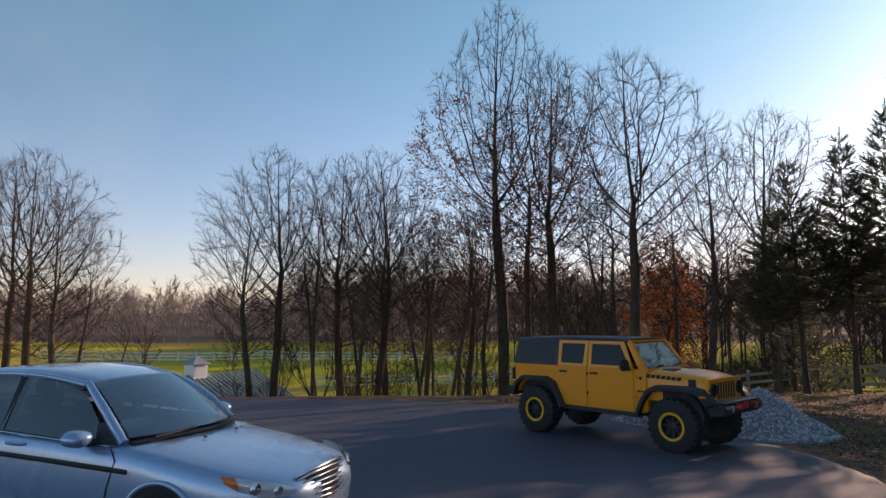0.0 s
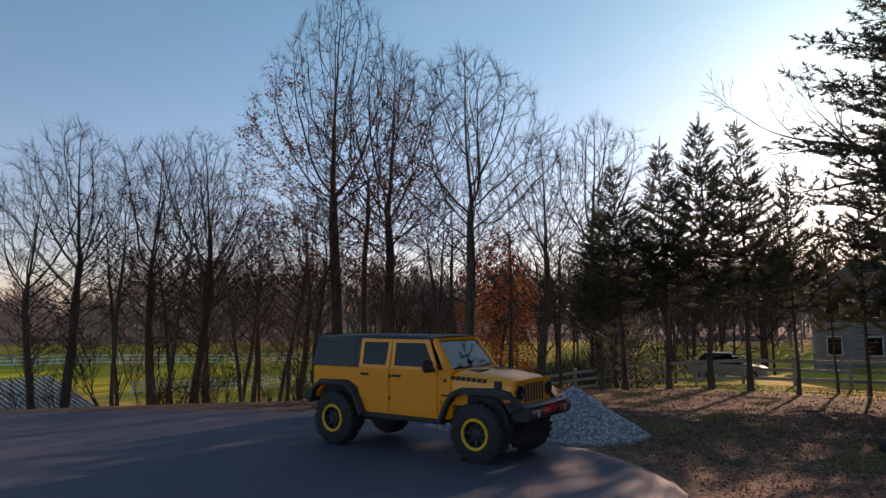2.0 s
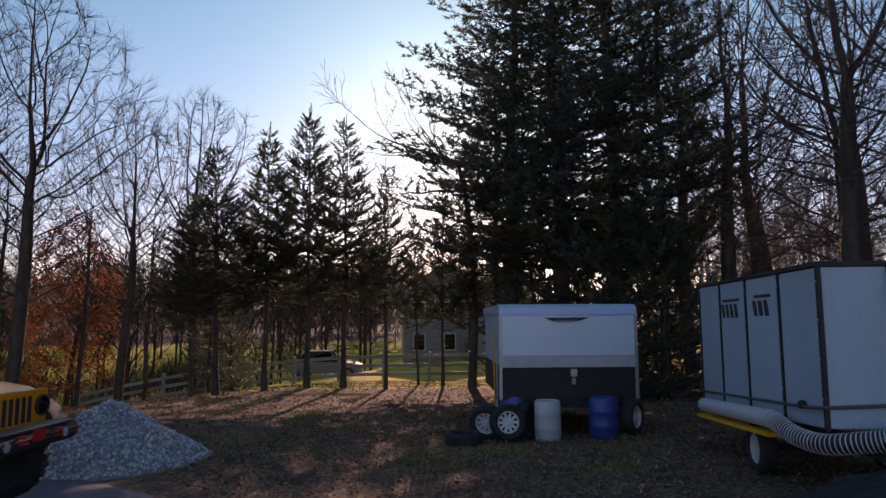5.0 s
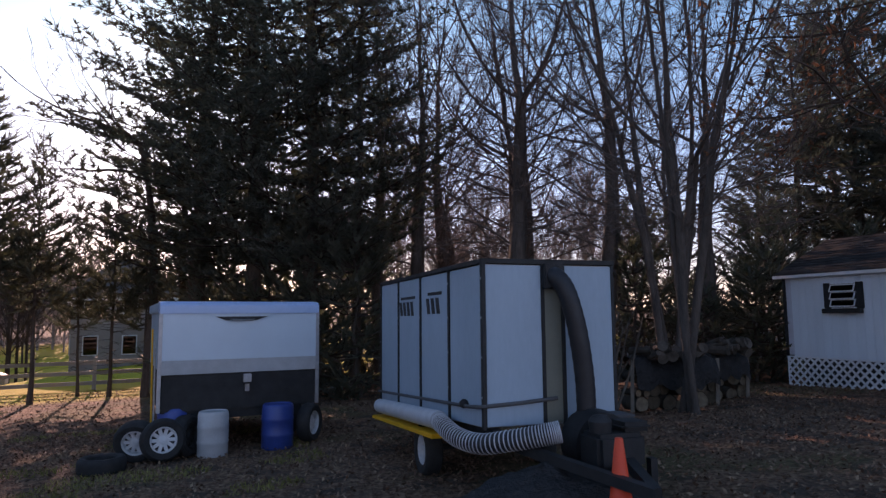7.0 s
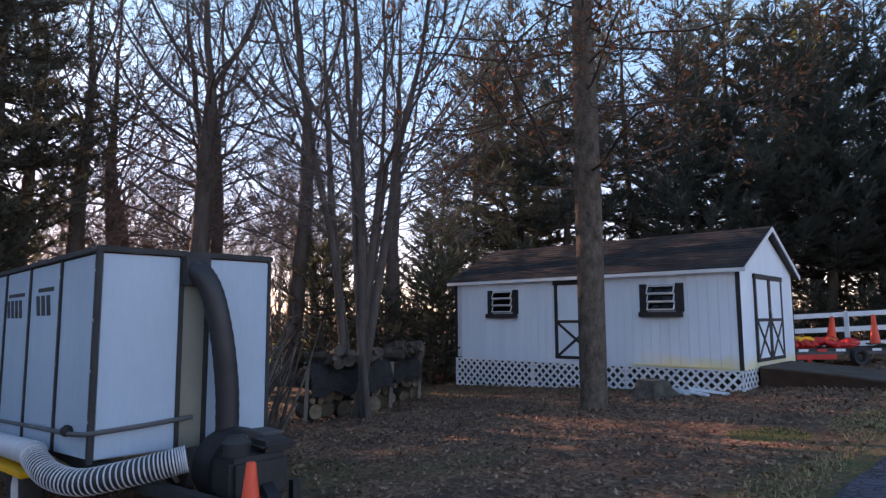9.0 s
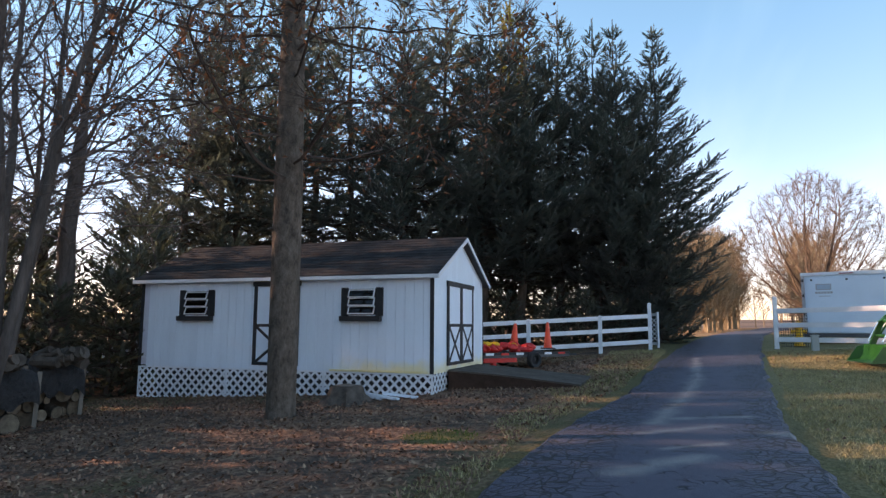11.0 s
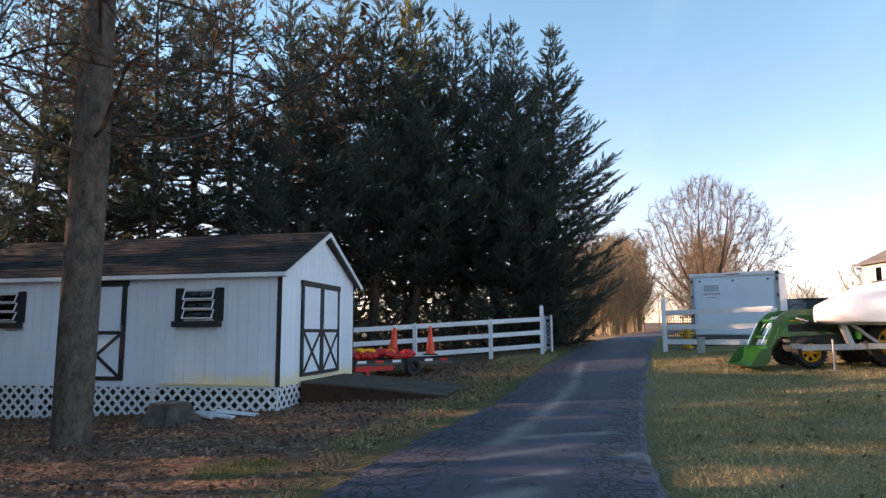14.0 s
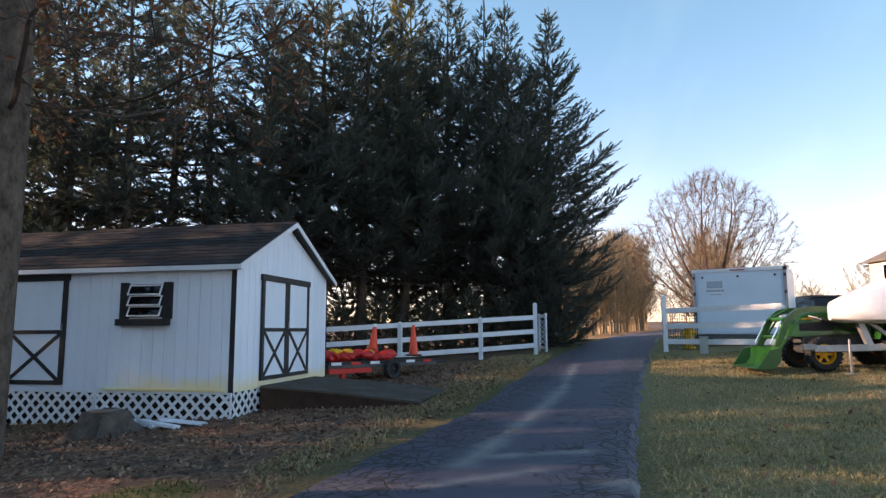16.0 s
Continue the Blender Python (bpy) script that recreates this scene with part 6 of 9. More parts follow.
        part("pillar", Shape().bar(f(C0), f(C1), 0.14, 0.06), M["car_silver"], car, bevel=0.02)
        part("pillar", Shape().bar((-0.62, sgn * 0.86, 0.96), (-0.66, sgn * 0.632, 1.46), 0.09, 0.03), M["black_paint"], car)
        low = [(0.50, 0.868, 0.960), (0.1, 0.872, 0.968), (-0.25, 0.873, 0.978), (-0.60, 0.873, 0.985)]
        top = [(0.44, 0.79, 1.12), (0.16, 0.675, 1.335), (-0.15, 0.645, 1.435), (-0.64, 0.640, 1.465)]
        part("front_window", patch([f(p) for p in low], [f(p) for p in top], 3), M["glass_side"], car, smooth=60)
        part("quarter_trim", flat(Shape(), [f((0.72, 0.85, 0.955)), f((0.49, 0.872, 0.958)), f((0.43, 0.792, 1.12)), f((0.50, 0.775, 1.14))], 0.008, (0, sgn, 0)), M["trim_plastic"], car)
        part("rear_window", patch([f(p) for p in ((-0.62, 0.873, 0.985), (-1.2, 0.865, 1.0), (-1.72, 0.84, 1.03))], [f(p) for p in ((-0.66, 0.640, 1.465), (-1.15, 0.632, 1.45), (-1.50, 0.60, 1.41))], 3), M["glass_side"], car, smooth=60)
        part("belt_trim", Shape().tube([f((0.66, 0.886, 0.945)), f((0.0, 0.898, 0.958)), f((-1.0, 0.895, 0.980)), f((-1.8, 0.865, 1.005))], 0.012, 6), M["chrome"], car)
        part("side_moulding", Shape().tube([f((0.90, 0.918, 0.755)), f((0.75, 0.928, 0.76)), f((0.0, 0.934, 0.775)), f((-1.0, 0.932, 0.785))], 0.024, 6), M["trim_plastic"], car)
        for x0 in (-0.52, -1.48):
            part("handle", Shape().tube([f((x0, 0.905, 0.88)), f((x0 + 0.06, 0.942, 0.89)), f((x0 + 0.18, 0.942, 0.892)), f((x0 + 0.24, 0.91, 0.89))], 0.018, 8), M["car_silver"], car)
        for x0 in (0.74, -0.60):
            part("door_gap", Shape().tube([f((x0 - 0.08, 0.922, 0.30)), f((x0 - 0.03, 0.940, 0.60)), f((x0 + 0.02, 0.918, 0.84)), f((x0 - 0.06, 0.895, 0.95))], 0.006, 5), M["interior"], car)
        mir = part("mirror", Shape().loft([[(x, sgn * (1.03 + hy * math.cos(a)), 1.02 + hz * math.sin(a)) for a in np.linspace(0, 6.283, 17)[:-1]] for x, hy, hz in ((0.56, 0.02, 0.02), (0.545, 0.08, 0.045), (0.51, 0.115, 0.068), (0.44, 0.132, 0.078), (0.38, 0.125, 0.074))]), M["car_silver"], car, smooth=60)
        part("mirror_arm", Shape().bar((0.48, sgn * 0.86, 0.955), (0.46, sgn * 0.98, 0.965), 0.09, 0.03), M["trim_plastic"], mir)
        # clear headlight with amber corner
        top = [(1.80, 0.878, 0.800), (1.94, 0.855, 0.798), (2.06, 0.800, 0.782), (2.17, 0.720, 0.758), (2.27, 0.60, 0.715), (2.31, 0.52, 0.685)]
        low = [(1.86, 0.885, 0.745), (2.00, 0.855, 0.685), (2.12, 0.79, 0.650), (2.22, 0.71, 0.632), (2.315, 0.60, 0.630), (2.345, 0.53, 0.650)]
        hl = part("headlight", patch([f(p) for p in top], [f(p) for p in low], 5, (0.02, sgn * 0.014, 0.012)), M["lens"], car, "clear headlight glass", smooth=60)
        part("turn_lamp", patch([f(p) for p in top[:2]], [f(p) for p in (low[0], (1.985, 0.862, 0.69))], 3, (0.026, sgn * 0.020, 0.014)), M["amber"], hl, "amber corner lamp", smooth=60)
        for px, py, pz, pr in ((2.10, 0.80, 0.712, 0.052), (2.24, 0.67, 0.685, 0.045)):
            part("projector", Shape().turned([(pr, 0.0), (pr * 0.9, 0.014), (pr * 0.5, 0.018), (0.0, 0.02)], 18, pose(px + 0.028, sgn * (py + 0.012), pz + 0.012, 0, 78, sgn * 42)), M["chrome"], hl)
    lowc = [(0.76, -0.775, 0.985), (0.90, -0.5, 0.995), (0.97, -0.2, 1.0), (0.985, 0.0, 1.002), (0.97, 0.2, 1.0), (0.90, 0.5, 0.995), (0.76, 0.775, 0.985)]
    topc = [(0.07, -0.55, 1.43), (0.10, -0.37, 1.445), (0.115, -0.15, 1.452), (0.12, 0.0, 1.454), (0.115, 0.15, 1.452), (0.10, 0.37, 1.445), (0.07, 0.55, 1.43)]
    part("windscreen", patch(lowc, topc, 6, (0.012, 0, 0.03)), M["glass_sky"], car, smooth=60)
    part("rear_glass", patch([(-2.0, -0.70, 1.06), (-2.05, 0, 1.07), (-2.0, 0.70, 1.06)], [(-1.55, -0.54, 1.43), (-1.57, 0, 1.45), (-1.55, 0.54, 1.43)], 3), M["glass_side"], car, smooth=60)
    part("cowl", patch([(0.74, -0.77, 0.975), (0.93, -0.45, 1.0), (1.0, 0, 1.006), (0.93, 0.45, 1.0), (0.74, 0.77, 0.975)], [(0.84, -0.77, 0.960), (1.02, -0.45, 0.992), (1.09, 0, 0.998), (1.02, 0.45, 0.992), (0.84, 0.77, 0.960)], 2, (0, 0, 0.004)), M["trim_plastic"], car)
    for y in (-0.62, 0.05):
        part("wiper", Shape().tube([(0.93, y, 1.015), (0.99, y + 0.25, 1.03), (0.96, y + 0.55, 1.035)], 0.011, 6), M["trim_plastic"], car)
    for y in (-0.25, 0.25):
        part("washer_jet", Shape().box((1.18, y - 0.012, 0.965), (1.21, y + 0.012, 0.982)), M["trim_plastic"], car, bevel=0.003)
    # grille: dark recess with wavy chrome bars
    gt = [(2.285, -0.46, 0.735), (2.335, -0.24, 0.765), (2.35, 0.0, 0.775), (2.335, 0.24, 0.765), (2.285, 0.46, 0.735)]
    gl = [(2.375, -0.38, 0.52), (2.425, -0.2, 0.51), (2.44, 0.0, 0.505), (2.425, 0.2, 0.51), (2.375, 0.38, 0.52)]
    gr = part("grille", patch(gt, gl, 4, (0.012, 0, 0.004)), M["interior"], car, smooth=60)
    for k in range(6):
        h = (k + 0.35) / 6
        pts = [Vector(a).lerp(Vector(b), h) + Vector((0.026, 0, 0.006 * math.sin(i * 1.6))) for i, (a, b) in enumerate(zip(gt, gl))]
        part("grille_bar", Shape().tube(curve(pts, 12), 0.0105, 6), M["chrome"], gr, smooth=60)
    part("grille_cap", Shape().tube(curve([Vector(p) + Vector((0.012, 0, 0.012)) for p in gt], 12), [0.012 + 0.012 * math.sin(math.pi * i / 12) for i in range(13)], 8), M["chrome"], gr, smooth=60)
    part("dashboard", Shape().box((-1.9, -0.76, 0.90), (0.74, 0.76, 1.006)), M["interior"], car, bevel=0.02)
    part("dashboard", Shape().extrude([(0.70, -0.74), (0.95, -0.4), (0.99, 0), (0.95, 0.4), (0.70, 0.74)], 0.95, 1.006, "z"), M["interior"], car)
    for x in (-0.30, -1.2):
        for y in (-0.36, 0.36):
            seat = part("seat", Shape().box((x - 0.28, y - 0.24, 0.5), (x + 0.25, y + 0.24, 0.66)).box((x - 0.38, y - 0.22, 0.6), (x - 0.24, y + 0.22, 1.12)), M["interior"], car, bevel=0.03)
            part("headrest", Shape().box((x - 0.36, y - 0.12, 1.14), (x - 0.26, y + 0.12, 1.30)), M["interior"], seat, bevel=0.03)
    part("steering_wheel", Shape().turned([(0.17, -0.012), (0.19, 0.0), (0.17, 0.012)], 20, pose(0.28, 0.36, 1.02, 0, 65, 0), close=False), M["interior"], car)
    part("floor_pan", Shape().box((-2.2, -0.8, 0.24), (2.1, 0.8, 0.5)), M["interior"], car)
    # things seen through the windscreen
    tag_ob = thing("hanging_tag", "blue and white parking tag hung behind the windscreen", "tag", car.matrix_world @ pose(0.16, -0.02, 1.12))
    part("card", Shape().box((-0.002, -0.035, 0.0), (0.002, 0.035, 0.20)), M["blue_barrel"], tag_ob)
    part("card_print", Shape().box((0.0025, -0.03, 0.01), (0.004, 0.03, 0.07)), M["white_plastic"], tag_ob)
    bag = Shape().turned([(0.0, -0.06), (0.12, -0.055), (0.16, 0.0), (0.13, 0.055), (0.0, 0.075)], 16, Matrix.Diagonal((1.0, 0.75, 0.9, 1)))
    bo = part("plastic_bag", bag, M["white_plastic"], None, smooth=60)
    bo.matrix_world = car.matrix_world @ pose(0.52, -0.42, 1.06, 4, -6, 20)
    tagged(bo, "crumpled white plastic bag on the sedan's dashboard", "bag")


build_suv()
build_sedan()


# ---- the yard: trailers, cones, firewood, gravel ----
def build_leaf_vac():
    v = thing("leaf_vacuum_trailer", "white panelled leaf vacuum trailer with hoses and lettering", "trailer", pose(3.74, 11.44, 0.0, 0, 0, -4.0))
    W, L, Z0, Z1 = 1.52, 4.72, 0.90, 2.57
    # the floor of the box drops towards its rear
    def floor_z(y):
        return Z0 - 0.34 * max(y, 0.0) / L

    def slab(x0, x1, y0, y1, low, top):
        c = [(x, y, z) for z in (0, 1) for x, y in ((x0, y0), (x1, y0), (x1, y1), (x0, y1))]
        c = [(x, y, top if z else floor_z(y) + low) for x, y, z in c]
        return Shape().add(c, [(3, 2, 1, 0), (4, 5, 6, 7), (0, 1, 5, 4), (1, 2, 6, 5), (2, 3, 7, 6), (3, 0, 4, 7)])

    part("box", slab(0.02, W - 0.02, 0.02, L - 0.02, 0.0, Z1 - 0.02), M["grey_panel"], v)
    # side panels between dark posts
    ys = np.array([0.0, 1.07, 2.28, 3.5, L])
    for a, b in zip(ys[:-1], ys[1:]):
        part("side_panel", slab(-0.004, 0.02, a + 0.03, b - 0.03, 0.01, Z1 - 0.03), M["shaded_white_panel"], v, bevel=0.003)
    for a in ys:
        p = part("post", slab(-0.022, 0.02, a - 0.028, a + 0.028, -0.02, Z1), M["black_paint"], v, bevel=0.004)
        for z in (1.2, 1.6, 2.0, 2.4):
            part("bolt", Shape().turned([(0.012, 0.0), (0.009, 0.008), (0.0, 0.009)], 8, pose(-0.022, a, z, 0, -90, 0)), M["galv"], p)
    # front wall with a hatch recess
    for x0, x1 in ((0.03, 0.655), (0.92, W - 0.02)):
        part("front_panel", Shape().box((x0, -0.006, Z0 + 0.01), (x1, 0.02, Z1 - 0.03)), M["shaded_white_panel"], v, bevel=0.003)
    part("hatch_panel", Shape().box((0.68, 0.0, Z0 + 0.01), (0.89, 0.02, Z1 - 0.03)), M["khaki_panel"], v, "dull khaki-grey hatch panel")
    for x in (0.67, 0.905):
        part("post", Shape().box((x - 0.02, -0.02, Z0), (x + 0.02, 0.02, Z1)), M["black_paint"], v, bevel=0.004)
    part("post", Shape().box((W - 0.025, -0.016, Z0 - 0.02), (W + 0.012, 0.03, Z1)), M["black_paint"], v, bevel=0.004)
    part("top_rail", Shape().box((-0.03, -0.03, Z1 - 0.015), (W + 0.02, L + 0.02, Z1 + 0.035)), M["black_paint"], v, bevel=0.006)
    part("back_wall", slab(0.0, W, L, L + 0.02, 0.0, Z1), M["grey_panel"], v)
    part("far_wall", slab(W - 0.02, W, 0.03, L, 0.0, Z1 - 0.02), M["shaded_white_panel"], v)
    # belt pipe round the box
    part("belt_pipe", Shape().tube([(-0.05, L, 0.78), (-0.055, 0.3, 1.08), (-0.05, 0.02, 1.11), (0.0, -0.05, 1.12), (0.4, -0.06, 1.14), (0.78, -0.07, 1.17)], 0.020, 8), M["dark_panel"], v)
    part("pipe_knot", Shape().turned([(0.0, -0.05), (0.045, -0.02), (0.05, 0.02), (0.0, 0.05)], 10, pose(-0.06, 0.45, 1.09, 80, 0, 0)), M["rubber"], v)
    # frame, tongue, wheels, fender
    for x in (0.12, W - 0.12):
        part("frame_rail", Shape().box((x - 0.05, -0.1, 0.74), (x + 0.05, L, 0.88)), M["black_paint"], v)
    for x in (0.2, W - 0.2):
        part("tongue", Shape().bar((x, -0.1, 0.76), (W / 2, -1.7, 0.62), 0.09), M["black_paint"], v)
    for x, r in ((-0.02, 0), (W + 0.02, 180)):
        for y in (1.92,):
            wheel(v, pose(x, y, 0.345, 0, 0, -90 + r), 0.335, 0.20, 0.19, M["rim_white"], spokes=8, lugs=False)
    part("axle", Shape().tube([(0, 1.92, 0.36), (W, 1.92, 0.36)], 0.04, 8), M["black_paint"], v)
    part("fender", Shape().add([(x, y, z + 0.02 - 0.072 * y) for z in (0.70, 0.75) for x, y in ((-0.27, 0.95), (0.0, 0.95), (0.0, 4.2), (-0.27, 4.2))], [(3, 2, 1, 0), (4, 5, 6, 7), (0, 1, 5, 4), (1, 2, 6, 5), (2, 3, 7, 6), (3, 0, 4, 7)]), M["yellow"], v, "weathered yellow fender board", bevel=0.006)
    # white suction tube lying on the fender, then a striped flexible hose
    part("suction_tube", Shape().tube([(-0.16, y, 0.915 - 0.072 * y) for y in (4.1, 2.6, 1.5, 1.0)], 0.108, 20), M["hose_white"], v, "dull white suction tube", smooth=60)
    path = curve([(-0.16, 1.05, 0.84), (-0.20, 0.72, 0.83), (-0.18, 0.30, 0.775), (-0.06, -0.06, 0.765), (0.18, -0.36, 0.84), (0.40, -0.52, 0.90), (0.54, -0.58, 0.93)], 150)
    base = Shape()
    base.tube(path, 0.098, 18)
    hose = part("flexible_hose", base, M["hose_black"], v, "black and white ribbed flexible hose", smooth=60)
    for i in range(1, len(path) - 1, 3):
        d = (path[i + 1] - path[i - 1]).normalized()
        q = Matrix.Translation(path[i]) @ d.to_track_quat("Z", "Y").to_matrix().to_4x4()
        part("hose_rib", Shape().turned([(0.097, -0.0065), (0.104, -0.0045), (0.104, 0.0045), (0.097, 0.0065)], 18, q, close=False), M["hose_white"], hose, smooth=60)
    # discharge chute: black hose from the top of the front wall down to the blower
    chute = curve([(0.75, 0.06, 2.42), (0.79, -0.08, 2.42), (0.865, -0.17, 2.26), (0.95, -0.21, 1.90), (1.015, -0.22, 1.42), (1.03, -0.22, 1.00)], 40)
    part("discharge_hose", Shape().tube(chute, [0.097 + 0.005 * (i % 2) for i in range(41)], 18), M["hose_black"], v, "thick black discharge hose", smooth=50)
    part("chute_collar", Shape().box((0.66, -0.09, 2.30), (0.90, 0.01, 2.55)), M["black_paint"], v, bevel=0.012)
    part("blower", Shape().turned([(0.0, -0.16), (0.31, -0.16), (0.33, 0.0), (0.31, 0.16), (0.0, 0.16)], 26, pose(1.04, -0.36, 0.76, 90, 0, 0)), M["black_paint"], v, smooth=40)
    eng = part("engine", Shape().box((0.72, -0.95, 0.62), (1.22, -0.58, 0.94)), M["black_paint"], v, bevel=0.04)
    part("fuel_tank", Shape().box((1.0, -0.92, 0.94), (1.32, -0.62, 1.03)), M["black_paint"], eng, bevel=0.04)
    part("air_filter", Shape().turned([(0.10, 0.0), (0.11, 0.1), (0.07, 0.15), (0.0, 0.16)], 16, pose(0.84, -0.78, 0.94)), M["trim_plastic"], eng)
    part("engine_cover", Shape().box((1.12, -0.50, 1.00), (1.42, -0.20, 1.03)), M["dark_panel"], v, bevel=0.01)
    part("control_tag", Shape().box((0.93, -0.72, 0.98), (0.97, -0.70, 1.06)), M["yellow"], v)
    part("support_leg", Shape().bar((1.3, -0.9, 0.02), (1.3, -0.9, 0.7), 0.07), M["black_paint"], v)
    # plain bars in place of the lettering
    for y0, n, zb in ((3.38, 4, 2.03), (1.96, 3, 2.05)):
        bars(v, lambda u, w, o: (-0.006 - o, y0 - u, zb + w), n, 0.13, 0.20, 0.075, M["black_paint"], 0.004, -0.06)
        part("marking", Shape().box((-0.010, y0 - n * 0.205, zb + 0.235), (-0.0055, y0 - 0.02, zb + 0.275)), M["black_paint"], v)
    # black plastic sheet heaped under the hose
    s = Shape()
    rng = random.Random(8)
    n = 20
    rings = []
    for i in range(9):
        f = i / 8
        rings.append([((1.02 - f) * 0.85 * math.cos(a) * (1 + 0.2 * math.sin(3 * a + i)), (1.02 - f) * 0.62 * math.sin(a) * (1 + 0.18 * math.cos(2 * a)), 0.42 * f ** 0.6 + rng.uniform(-0.03, 0.03) - (0.08 if i == 0 else 0)) for a in np.linspace(0, 2 * math.pi, n + 1)[:-1]])
    s.loft(rings)
    sheet = part("plastic_sheet", s, M["sheet_black"], None, smooth=50)
    sheet.matrix_world = pose(4.0, 10.72, gz(4.0, 10.72) + 0.0, 0, 0, -12) @ Matrix.Diagonal((1.3, 0.85, 1.15, 1))
    tagged(sheet, "black plastic sheeting heaped on the ground", "plastic sheet")


def cone_at(x, y, z, h=0.72, band=False, lean=(0, 0), label="orange plastic traffic cone on the ground"):
    c = thing("traffic_cone", label, "traffic cone", pose(x, y, z, lean[0], lean[1], 20), group="traffic cones")
    part("base", Shape().box((-0.19, -0.19, 0), (0.19, 0.19, 0.035)), M["rubber"] if h > 0.6 else M["cone"], c, bevel=0.012)
    part("body", Shape().turned([(0.135, 0.03), (0.118, 0.06), (0.035, h - 0.01), (0.028, h), (0.022, h)], 24), M["cone"], c, smooth=40)
    if band:
        part("band", Shape().turned([(0.0485, h * 0.90), (0.0385, h * 0.985), (0.030, h + 0.002)], 24, close=False), M["white_plastic"], c)
    return c


def build_trailer():
    t = thing("utility_trailer", "white-topped box trailer with its under-body shade painted black", "trailer", pose(0.58, 17.05, 0.0, 0, 0, 5.0))
    W, L = 2.62, 3.6
    # black block: the shade under the white body is put into its colour
    part("lower_body", Shape().box((0.02, 0.05, 0.48), (W - 0.02, L, 1.10)), M["black_paint"], t, bevel=0.02)
    part("upper_body", Shape().box((0.03, 0.04, 1.10), (W - 0.03, L, 2.16)), M["shaded_white_panel"], t, bevel=0.02)
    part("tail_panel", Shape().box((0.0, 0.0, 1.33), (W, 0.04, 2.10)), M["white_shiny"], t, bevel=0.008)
    part("tail_band", Shape().box((0.0, 0.002, 1.10), (W, 0.042, 1.33)), M["white_barrel"], t, bevel=0.006)
    part("roof_edge", Shape().extrude([(-0.03, 2.10), (-0.03, 2.24), (0.06, 2.30), (0.5, 2.32), (0.5, 2.10)], -0.02, W + 0.02, "x"), M["pale_blue"], t, "glossy pale blue roof edge", bevel=0.01)
    part("roof", Shape().box((-0.02, 0.45, 2.12), (W + 0.02, L + 0.02, 2.30)), M["shaded_white_panel"], t, bevel=0.02)
    for x in (0.0, W):
        part("corner_post", Shape().box((x - 0.03, -0.012, 0.5), (x + 0.03, 0.05, 2.12)), M["galv"], t, bevel=0.006)
    h = part("handle_plate", Shape().extrude([(0.85, 2.05), (1.72, 2.05), (1.52, 1.985), (1.02, 1.985)], -0.03, -0.002, "y"), M["trim_plastic"], t, bevel=0.004)
    part("grab_handle", Shape().tube([(1.1, -0.03, 2.0), (1.12, -0.07, 1.99), (1.46, -0.07, 1.99), (1.48, -0.03, 2.0)], 0.014, 8), M["steel"], h)
    part("latch", Shape().box((1.33, -0.05, 0.93), (1.46, 0.05, 1.07)), M["galv"], t, "small galvanised latch", bevel=0.008)
    part("latch_strap", Shape().box((1.36, -0.035, 0.78), (1.43, 0.05, 0.90)), M["steel"], t, bevel=0.005)
    part("chassis", Shape().box((0.25, 0.1, 0.34), (W - 0.25, L + 0.8, 0.48)), M["black_paint"], t)
    for x, r in ((0.25, 0), (W - 0.10, 180)):
        for y in (1.6, 2.4):
            wheel(t, pose(x, y, 0.06, 0, 0, -90 + r), 0.33, 0.2, 0.19, M["rim_white"], spokes=8, lugs=False)
    part("marker_pole", Shape().tube([(-0.07, 0.35, -0.1), (-0.10, 0.40, 1.85)], 0.016, 8), M["yellow"], t, "thin yellow pole")
    part("marker_pole", Shape().tube([(-0.05, 0.15, -0.1), (-0.06, 0.2, 1.7)], 0.014, 8), M["galv"], t)


def loose_wheel(x, y, z, m, label, rim="rim_white"):
    w = thing("loose_wheel", label, "wheel", Matrix.Translation((x, y, z)) @ m, group="spare wheels by the trailer")
    wheel(w, Matrix.Identity(4), 0.33, 0.22, 0.20, M[rim], name="tyre", spokes=10, lugs=False)
    return w


def barrel(x, y, h, r, mat, label):
    b = thing("barrel", label, "barrel", pose(x, y, gz(x, y) - 0.02, 0, 0, 30), group="barrels by the trailer")
    prof = [(r * 0.92, 0.0), (r, 0.03), (r, h * 0.30), (r * 1.04, h * 0.33), (r, h * 0.36), (r, h * 0.64), (r * 1.04, h * 0.67), (r, h * 0.70), (r, h - 0.05), (r * 0.93, h - 0.01), (r * 0.9, h), (r * 0.86, h - 0.02)]
    part("drum", Shape().turned(prof, 28), M[mat], b, smooth=50)
    part("lid", Shape().turned([(r * 0.86, h - 0.02), (r * 0.5, h - 0.012), (0.0, h - 0.01)], 28, close=False), M[mat], b)
    return b


